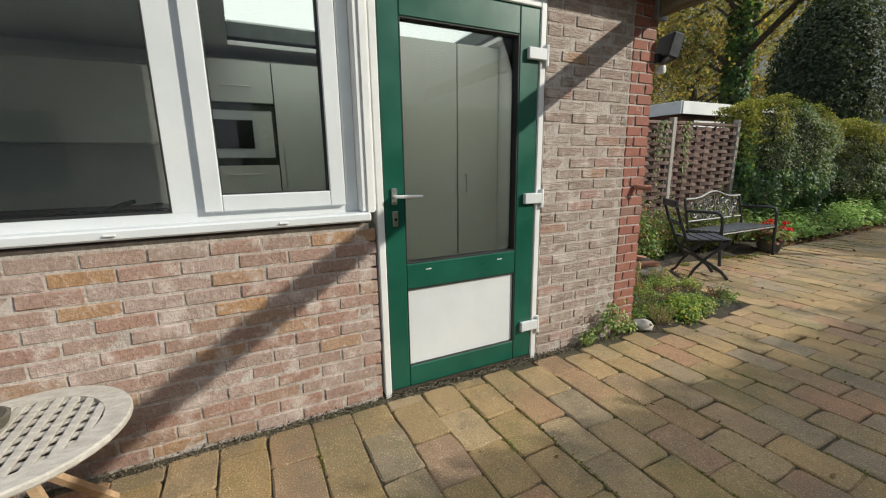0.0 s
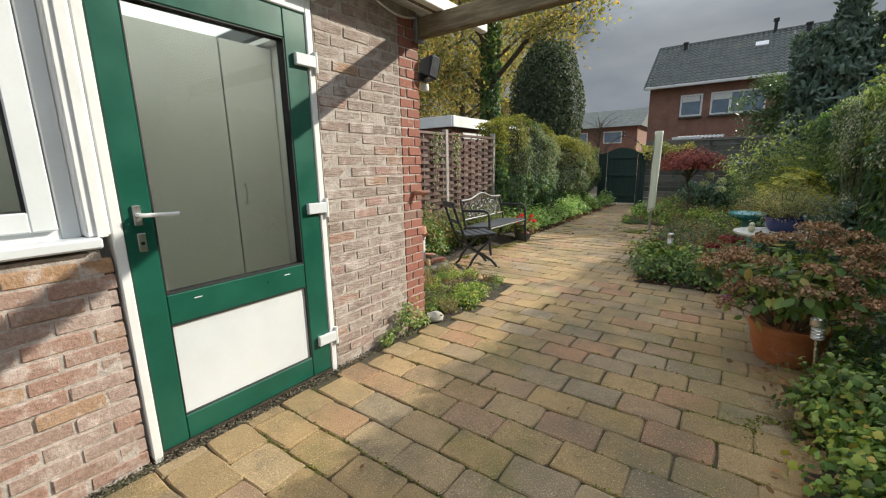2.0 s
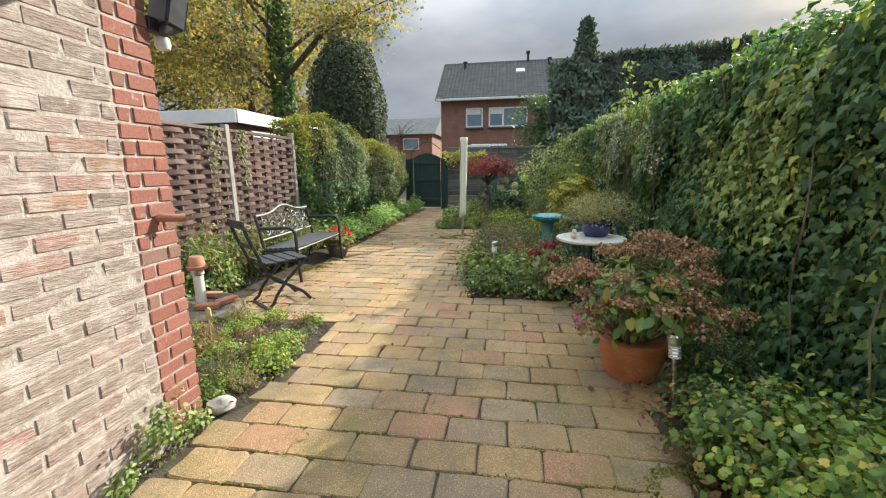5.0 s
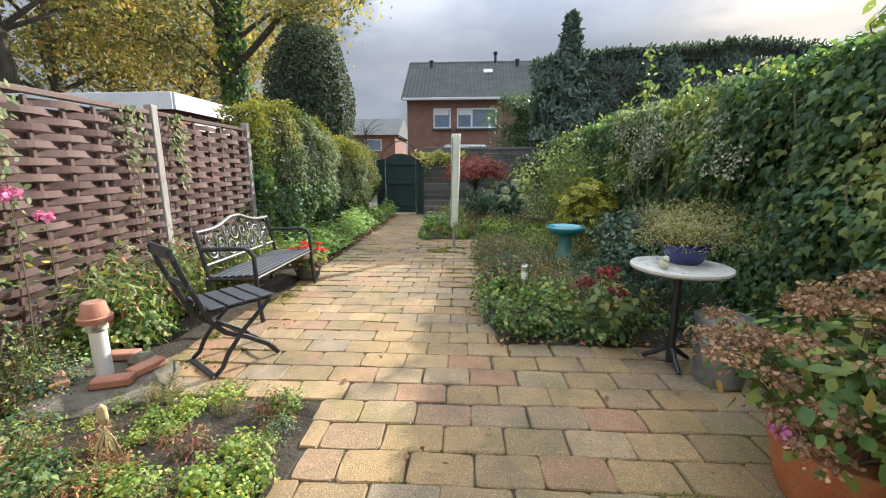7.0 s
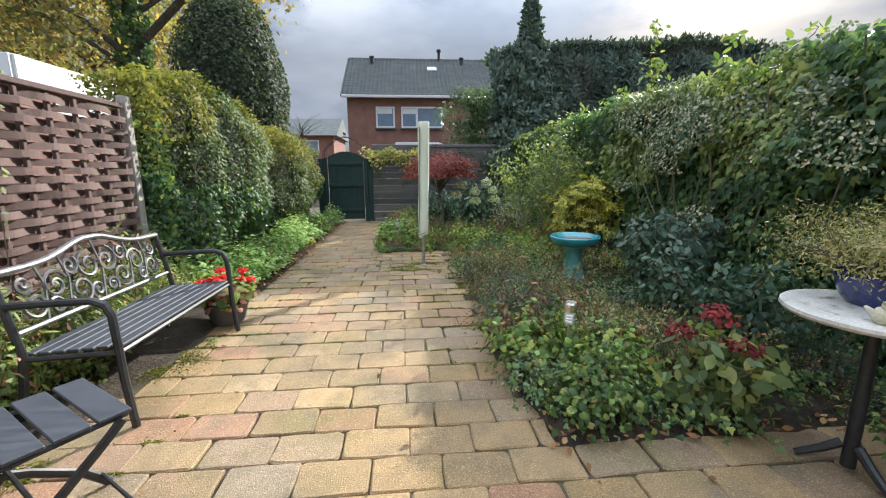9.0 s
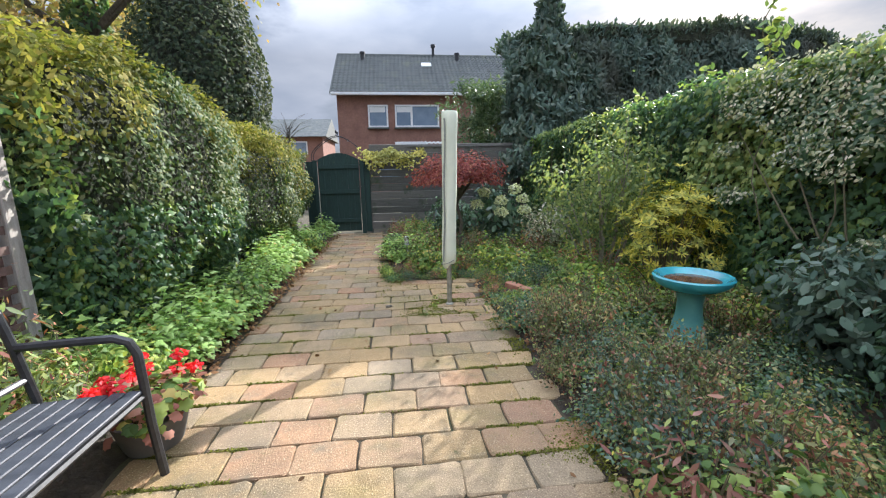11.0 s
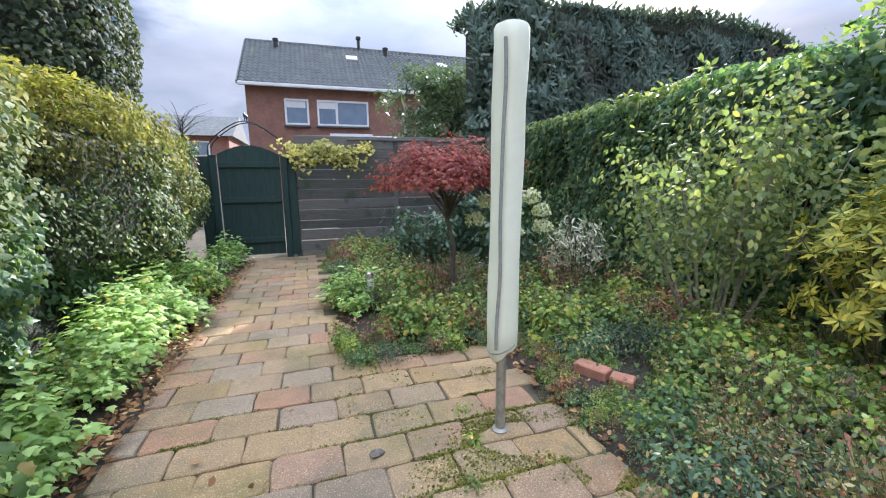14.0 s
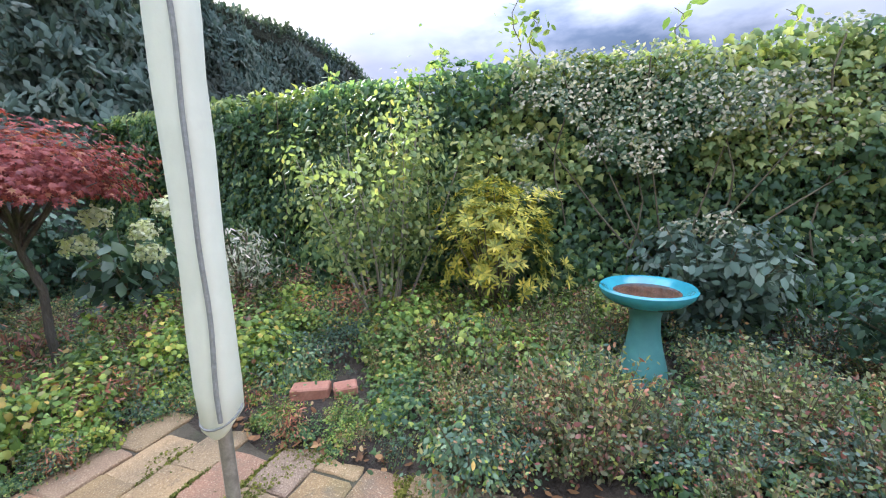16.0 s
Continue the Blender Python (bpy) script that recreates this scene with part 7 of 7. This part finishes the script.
protos["russet"] = [clump("withered_plant", "withered russet perennial with dry leaves", "plant", (x, y, 0.03), 0.24, 0.34, 260, "lance", "russet", 0.05, 140 + k, 0.2, 0.2, 30, "border plants", (("olive", 80), ("geranium", 50))) for k, (x, y) in enumerate(((1.75, 9.2),))]
protos["ivyg"] = [clump("creeping_ivy", "creeping ivy with lobed leaves over the soil", "plant", (x, y, 0.02), 0.30, 0.16, 430, "ivy", "ivy", 0.031, 150 + k, 0.5, 0.2, 8, "border plants", (("ivy_lime", 60), ("geranium", 60))) for k, (x, y) in enumerate(((1.85, 8.7), (2.3, 8.9)))]
protos["tall"] = [clump("tall_perennial", "upright leafy perennial with narrow leaves", "plant", (x, y, 0.03), 0.20, 0.55, 300, "lance", "shrub", 0.062, 160 + k, 0.2, 0.15, 18, "fence bed plants", (("russet", 60), ("geranium", 60))) for k, (x, y) in enumerate(((-1.55, 4.35), (-1.5, 5.2)))]

rs = random.Random(7)
for k, (x0, x1, y0, y1, n, kinds) in enumerate((
        (1.25, 2.1, 4.35, 5.4, 34, ("cranesbill", "dark", "olive", "ivyg", "russet", "dark")), (2.0, 3.1, 4.6, 6.2, 34, ("dark", "olive", "ivyg")), (1.25, 2.0, 5.4, 7.35, 60, ("olive", "dark", "olive", "ivyg", "olive", "dark")), (1.5, 2.3, 7.3, 8.2, 38, ("ivyg", "olive", "cranesbill", "olive")),
        (2.0, 3.1, 6.6, 8.4, 64, ("cranesbill", "ivyg", "olive", "dark", "cranesbill")), (1.55, 3.0, 8.2, 10.2, 74, ("cranesbill", "russet", "ivyg", "cranesbill", "dark")), (0.25, 1.5, 9.2, 11.0, 50, ("cranesbill", "dark", "russet", "ivyg", "olive")),
        (0.12, 0.55, 10.0, 10.5, 7, ("silver", "cranesbill", "silver")), (0.15, 1.6, 11.0, 13.2, 44, ("dark", "russet", "ivyg", "cranesbill")), (1.6, 3.0, 10.2, 13.0, 36, ("dark", "ivyg", "olive")), (2.5, 3.15, 0.2, 2.6, 52, ("cranesbill", "ivyg", "dark", "cranesbill")),
        (2.75, 3.15, 2.6, 4.2, 14, ("ivyg", "dark")), (-1.60, -1.22, 6.9, 11.6, 50, ("silver", "silver", "silver", "cranesbill")), (-1.5, -1.15, 11.6, 13.2, 8, ("dark", "silver")), (-1.65, -1.22, 6.4, 7.6, 16, ("silver", "cranesbill", "silver")),
        (-1.8, -1.35, 3.9, 6.4, 40, ("tall", "cranesbill", "tall")), (-1.8, -1.3, 2.4, 3.5, 10, ("olive", "tall", "dark")), (-0.9, 0.08, 2.2, 3.3, 0, ("cranesbill", "ivyg", "dark")), (-1.3, -0.5, 2.15, 2.9, 8, ("ivyg", "olive")))):
    for j, (x, y) in enumerate(spots_in(x0, x1, y0, y1, n, 300 + k)):
        kind = kinds[j % len(kinds)]
        low = y0 == 7.3
        scatter(rs.choice(protos[kind]), [(x, y)], 500 + 31 * k + j, 0.6 if low else 0.7, 1.0 if low else 1.2)
for k, (x, y) in enumerate(spots_in(-0.95, 0.14, 2.12, 3.40, 64, 390)):
    scatter(protos[("dark", "olive", "cranesbill", "cranesbill", "russet")[k % 5]][0], [(x, y, 0.0)], 700 + k, 0.30, 0.55)
for k, (x, y) in enumerate(spots_in(1.24, 1.80, 7.3, 9.1, 40, 391) + spots_in(0.06, 0.45, 9.05, 13.0, 40, 392) + spots_in(0.1, 1.5, 8.98, 9.4, 30, 393)):
    scatter(protos[("ivyg", "cranesbill", "dark", "russet")[k % 4]][0], [(x, y, 0.0)], 760 + k, 0.3, 0.62)
for k, (x, y) in enumerate(spots_in(1.22, 1.80, 7.75, 8.95, 70, 395)):
    if min(math.hypot(x - 1.56, y - 8.25), math.hypot(x - 1.71, y - 8.09)) > 0.14:
        copy = copy_thing(protos[("ivyg", "cranesbill", "dark", "olive")[k % 4]][0], pose(x, y, 0.0, 0, 0, 57 * k))
        copy.scale = (0.34, 0.34, 0.34)
# tufts at the foot of the house wall
for k, (x, y, s) in enumerate(((0.06, 1.72, 1.15), (0.06, 1.50, 0.45), (0.05, 1.93, 0.5))):
    t = clump("wall_weed", "yellow-green weed growing at the foot of the wall", "weed", (x, y, 0.0), 0.10 * s + 0.03, 0.27 * s, int(330 * s), "oval", "ivy_lime", 0.034, 180 + k, 0.3, 0.2, 0, "wall weeds")
    t.scale = (0.6, 1, 1)
gr = thing("grass_tuft", "arching tuft of green grass beside the bird bath", "grass", (1.95, 6.95, 0.03))
g = np.random.default_rng(77)
n = 130
a = g.uniform(0, 6.283, n)
d = np.stack([np.cos(a), np.sin(a), g.uniform(0.4, 1.4, n)], 1)
part("blades", leaf_mesh("blades", [(d * (0.03, 0.03, 0.0), np.stack([-np.cos(a) * 0.6, -np.sin(a) * 0.6, np.ones(n)], 1), d, g.uniform(0.22, 0.40, n), "blade", L["geranium"])]), None, gr)
for k, (x, y, z) in enumerate(((-1.72, 3.35, 0.98), (-1.66, 3.5, 1.16), (-1.75, 3.75, 1.0))):
    rose = thing("rose_stem", "thin rose stem with a pink bloom by the fence", "rose", (x, y, 0.03), "roses")
    part("stem", Mesher().tube([(0, 0, 0), (0.03, 0.02, z * 0.5), (0.0, 0.05, z)], [0.006, 0.005, 0.003], 5), M["stem"], rose)
    P, N, T = dome(g, 40, (0, 0.05, z), (0.04, 0.04, 0.035), 0.4, 0.4, -0.6)
    part("bloom", leaf_mesh("bloom", [(P, N, T, g.uniform(0.03, 0.05, 40), "petal", L["pink_flower"])]), None, rose, "pink bloom")
    tt_ = g.uniform(0.15, 0.95, 40)
    P = np.stack([g.normal(0, 0.08, 40), g.normal(0.03, 0.08, 40), tt_ * z], 1)
    part("foliage", leaf_mesh("rose_leaves", [(P, g.normal(0, 0.5, (40, 3)) + (0, 0, 1), g.normal(0, 1, (40, 3)), g.uniform(0.03, 0.06, 40), "oval", L["geranium"])]), None, rose)
# climber strands on the woven fence
for k, (y0, w) in enumerate(((4.72, 0.14), (5.28, 0.12), (3.7, 0.10))):
    cl = thing("fence_climber", "sparse yellow-green climber hanging on the woven fence", "climber", (0, 0, 0), "fence climbers")
    n = 120
    y, z = y0 + g.normal(0, w * 0.5, n), 1.86 - np.abs(g.normal(0, 0.42, n))
    P = np.stack([-1.86 + g.uniform(0, 0.05, n), y, np.maximum(z, 0.5)], 1)
    part("foliage", leaf_mesh("climber", [(P, np.stack([np.ones(n), g.normal(0, 0.4, n), g.normal(0.4, 0.4, n)], 1), g.normal(0, 0.5, (n, 3)) + (0, 0, -0.7), g.uniform(0.03, 0.06, n), "oval", L["shrub"])]), None, cl)
    part("stem", Mesher().tube([(-1.87, y0 - 0.02, 0.0), (-1.865, y0 + 0.03, 0.9), (-1.865, y0, 1.85)], 0.004, 4), M["stem"], cl)

# ---------- leaf litter, moss and grit ----------
def row_joint(j):
    """Where the joint before paver row j lies; the rows are a little wider along the path."""
    return 3.046 + 0.2044 * j if j < 8 else 4.681 + 0.217 * (j - 8)



def litter(name, label, boxes, n, size, mat, z, shape, seed, flat=0.35):
    g = np.random.default_rng(seed)
    P = []
    tot = sum((b[1] - b[0]) * (b[3] - b[2]) for b in boxes)
    for x0, x1, y0, y1 in boxes:
        m = int(n * (x1 - x0) * (y1 - y0) / tot)
        P.append(np.stack([g.uniform(x0, x1, m), g.uniform(y0, y1, m), np.full(m, z) + g.uniform(0, 0.012, m)], 1))
    P = np.concatenate(P)
    m = len(P)
    ob = part(name, leaf_mesh(name, [(P, g.normal(0, flat, (m, 3)) + (0, 0, 1), g.normal(0, 1, (m, 3)), g.uniform(size * 0.5, size * 1.3, m), shape, mat)]), None)
    return tagged(ob, label, "leaves", kind="stuff")


litter("leaf_litter", "dry brown fallen leaves along the bed edges", [(-1.22, -0.96, 6.4, 13.2), (-1.18, -0.98, 6.4, 13.2), (-1.16, -1.0, 6.4, 12.0), (-1.16, -1.0, 6.4, 12.0), (1.15, 1.75, 7.6, 8.9), (1.15, 1.6, 7.7, 8.6), (1.2, 3.1, 4.2, 10), (0.1, 1.4, 9.0, 13), (2.3, 3.1, 0.5, 2.7), (-1.2, 0.1, 2.1, 3.3)], 9500, 0.042, M["litter"], 0.03, "oval", 201)
litter("fallen_leaves", "single fallen leaves scattered on the paving", [(-0.9, 2.3, 0.3, 8.5)], 90, 0.045, M["litter"], 0.012, "oval", 202)
mg = np.random.default_rng(203)
mp_, my_ = [], []
for k in range(60000):
    x0, x1, y0, y1 = ((0.35, 1.25, 7.3, 8.5), (-1.0, -0.5, 5.4, 8.5), (-1.1, -0.6, 3.5, 4.8), (0.7, 1.25, 5.2, 7.4), (-1.0, 1.2, 6.2, 9.0), (0.1, 2.3, -0.5, 3.0))[k % 6]
    yy = mg.uniform(y0, y1)
    jy = row_joint(round((yy - 3.046) / 0.2044) if yy < 4.7 else 8 + round((yy - 4.681) / 0.217))
    mp_.append((mg.uniform(x0, x1), jy + mg.normal(0, 0.004), mg.uniform(-0.011, 0.003)))
for k in range(12000):
    a, rr = mg.uniform(0, 6.283), abs(mg.normal(0, 0.12))
    mp_.append((0.775 + rr * math.cos(a), 7.97 + 0.8 * rr * math.sin(a), mg.uniform(-0.003, 0.010)))
for cx, cy, cr, cn in ((1.22, 5.75, 0.16, 900), (1.30, 6.35, 0.14, 700), (1.24, 7.0, 0.12, 600), (0.95, 8.86, 0.16, 900), (0.55, 7.75, 0.16, 900), (1.05, 7.55, 0.15, 800), (0.3, 8.5, 0.14, 600), (0.35, 9.02, 0.14, 700), (1.28, 8.05, 0.12, 600), (-1.04, 3.62, 0.20, 1100), (-0.95, 4.35, 0.16, 900), (-0.98, 5.3, 0.14, 800), (2.36, 0.9, 0.12, 500), (2.34, 1.9, 0.12, 500)):
    for k in range(cn * 3):
        mp_.append((cx + mg.normal(0, cr * 0.8), cy + mg.normal(0, cr * 0.8), mg.uniform(-0.006, 0.006)))
mp_ = np.array(mp_)
patchy = np.array([noise.noise(Vector((q[0] * 3, q[1] * 3, 1))) for q in mp_]) > 0.02
mp_ = mp_[patchy]
n = len(mp_)
tagged(part("moss", leaf_mesh("moss", [(mp_, mg.normal(0, 0.7, (n, 3)) + (0, 0, 1), mg.normal(0, 1, (n, 3)), mg.uniform(0.006, 0.015, n), "petal", M["moss"])]), None), "green moss in the paving joints and round the pole", "moss", kind="stuff")
for k, (x, y) in enumerate(((0.62, 7.95), (0.66, 8.22), (-0.9, 5.62), (0.5, 7.7))):
    clump("paving_weed", "tiny green weed in a paving joint", "weed", (x, y, 0.0), 0.05, 0.05, 40, "oval", "geranium", 0.022, 210 + k, 0.8, 0.2, 0, "paving weeds")

tagged(litter("wall_grit", "dark soil crumbs and grit along the foot of the wall", [(0.0, 0.075, -2.0, 2.0), (0.0, 0.05, 0.0, 2.0)], 4200, 0.011, M["grit"], -0.006, "petal", 204, 0.7), category="grit", kind="stuff")

# ---------- bricks of the house wall ----------
def brick_mesh(name, ln, h, d, seed, material, rough):
    rb = random.Random(seed)
    m = Mesher().box(-d, 0.0, -ln / 2, ln / 2, -h / 2, h / 2, 0.005)
    m.v = [(x + (rb.uniform(-rough, rough) if x > -d / 2 else 0), y + rb.uniform(-0.005, 0.005), z + rb.uniform(-0.003, 0.003)) for x, y, z in m.v]
    return m.mesh(name, material)


CH, CJ = 0.0700, 0.0085
lib = {}
def brick(y0, y1, z, kind, k):
    key = (round(y1 - y0, 2), kind, k % 4)
    if key not in lib:
        lib[key] = brick_mesh("brick", round(y1 - y0, 2) - CJ, CH - CJ, 0.05, hash(key[0] * 100) % 97 + k % 4, M[kind], 0.0035 if kind != "brick_red" else 0.0015)
    ob = part("brick", lib[key], None, wall_house)
    ob.location = (random.Random(k * 7 + 3).uniform(-0.003, 0.003), (y0 + y1) / 2, z)


kk = 0
for c in range(34):
    z = -0.005 + c * CH + CH / 2
    if z < 1.0:
        e = 0.0
        y = -0.012 - (0.11 if c % 2 else 0.0)
        if c % 2:
            brick(-0.122, -0.012, z, "brick", kk)
            kk += 1
        while y > -1.9:
            brick(y - 0.22, y, z, "brick", kk)
            kk += 1
            y -= 0.22
    y = 1.075
    first = 0.11 if c % 2 else 0.22
    edges = [1.075, 1.075 + first]
    while edges[-1] + 0.22 < 1.79:
        edges.append(edges[-1] + 0.22)
    edges.append(1.797)
    for a, b in zip(edges, edges[1:]):
        if b - a > 0.04:
            brick(a, b, z, "brick_pale", kk)
            kk += 1
    cut = 1.797 + (0.155 if c % 2 else 0.078)
    brick(1.80, cut, z, "brick_red", kk)
    brick(cut, 2.03, z, "brick_red", kk + 1)
    kk += 2

# ---------- pavers ----------
def paver_mesh(seed, sx, sy):
    """A worn concrete block: ragged outline, small clipped corners, nearly flat top."""
    r = random.Random(seed)
    hx, hy = sx / 2, sy / 2
    c = [r.uniform(0.007, 0.021) for _ in range(4)]
    ring = [(-hx + c[0], -hy), (-hx * 0.34, -hy), (hx * 0.31, -hy), (hx - c[1], -hy), (hx, -hy + c[1]), (hx, 0), (hx, hy - c[2]), (hx - c[2], hy), (hx * 0.35, hy), (-hx * 0.3, hy), (-hx + c[3], hy), (-hx, hy - c[3]), (-hx, 0), (-hx, -hy + c[0])]
    ring = [(x + r.uniform(-0.0042, 0.0042), y + r.uniform(-0.0042, 0.0042)) for x, y in ring]
    k = len(ring)
    inner = [(x - math.copysign(r.uniform(0.003, 0.010), x), y - math.copysign(r.uniform(0.003, 0.010), y)) for x, y in ring]
    v = [(x, y, -0.06) for x, y in ring] + [(x, y, -0.007) for x, y in ring] + [(x, y, r.uniform(-0.0015, 0.001)) for x, y in inner]
    f = []
    for q in range(2):
        f += [(q * k + j, q * k + (j + 1) % k, q * k + k + (j + 1) % k, q * k + k + j) for j in range(k)]
    f.append(tuple(range(2 * k, 3 * k)))
    return Mesher().add(v, f).mesh("paver", M["paver"])


pav = [paver_mesh(k, 0.2990, 0.2010) for k in range(20)]
patio = tagged(new("pavement_patio"), "worn tan and grey concrete pavers with mossy joints", "paving", kind="structure")
path = tagged(new("pavement_path"), "worn mossy paver path towards the gate", "paving", kind="structure")


def left_edge(y):
    return 0.06 if y < 2.03 else 0.17 + 0.07 * math.sin(y * 13.0) if y < 3.38 else -1.16 if y < 4.9 else -1.02 if y < 9 else -1.10


def right_edge(y):
    for lim, x in ((2.65, 2.40), (4.26, 2.78), (4.5, 1.44), (6.0, 1.22), (7.2, 1.18), (8.2, 1.34), (8.97, 1.14), (10.0, 0.14), (13.4, 0.02)):
        if y < lim:
            return x
    return -2


rp = random.Random(12)
PX = 0.305
for j in range(-32, 48):
    y0, y1 = row_joint(j), row_joint(j + 1)
    y = (y0 + y1) / 2
    if y > 13.3:
        break
    lo, hi = left_edge(y), right_edge(y)
    root = patio if y < 3.9 else path
    x = (0.256 if j % 2 == 0 else 0.094) - 0.0155 * (y - 3.15)
    while x > lo:
        x -= PX
    while x + 0.10 < hi:
        w = rp.uniform(-0.006, 0.006)
        a, b = max(x, lo), x + PX
        if b - a > 0.07:
            ob = part("paver", pav[rp.randrange(20)], None, root)
            flip = 180 if rp.random() < 0.5 else 0
            ob.matrix_world = pose((a + b) / 2 + w, y + rp.uniform(-0.003, 0.003), rp.uniform(-0.004, 0.003), rp.uniform(-1.3, 1.3), rp.uniform(-1.0, 1.0), flip + rp.uniform(-1.3, 1.3)) @ Matrix.Diagonal(((b - a) / PX, (y1 - y0) / 0.206, 1, 1))
        x += PX
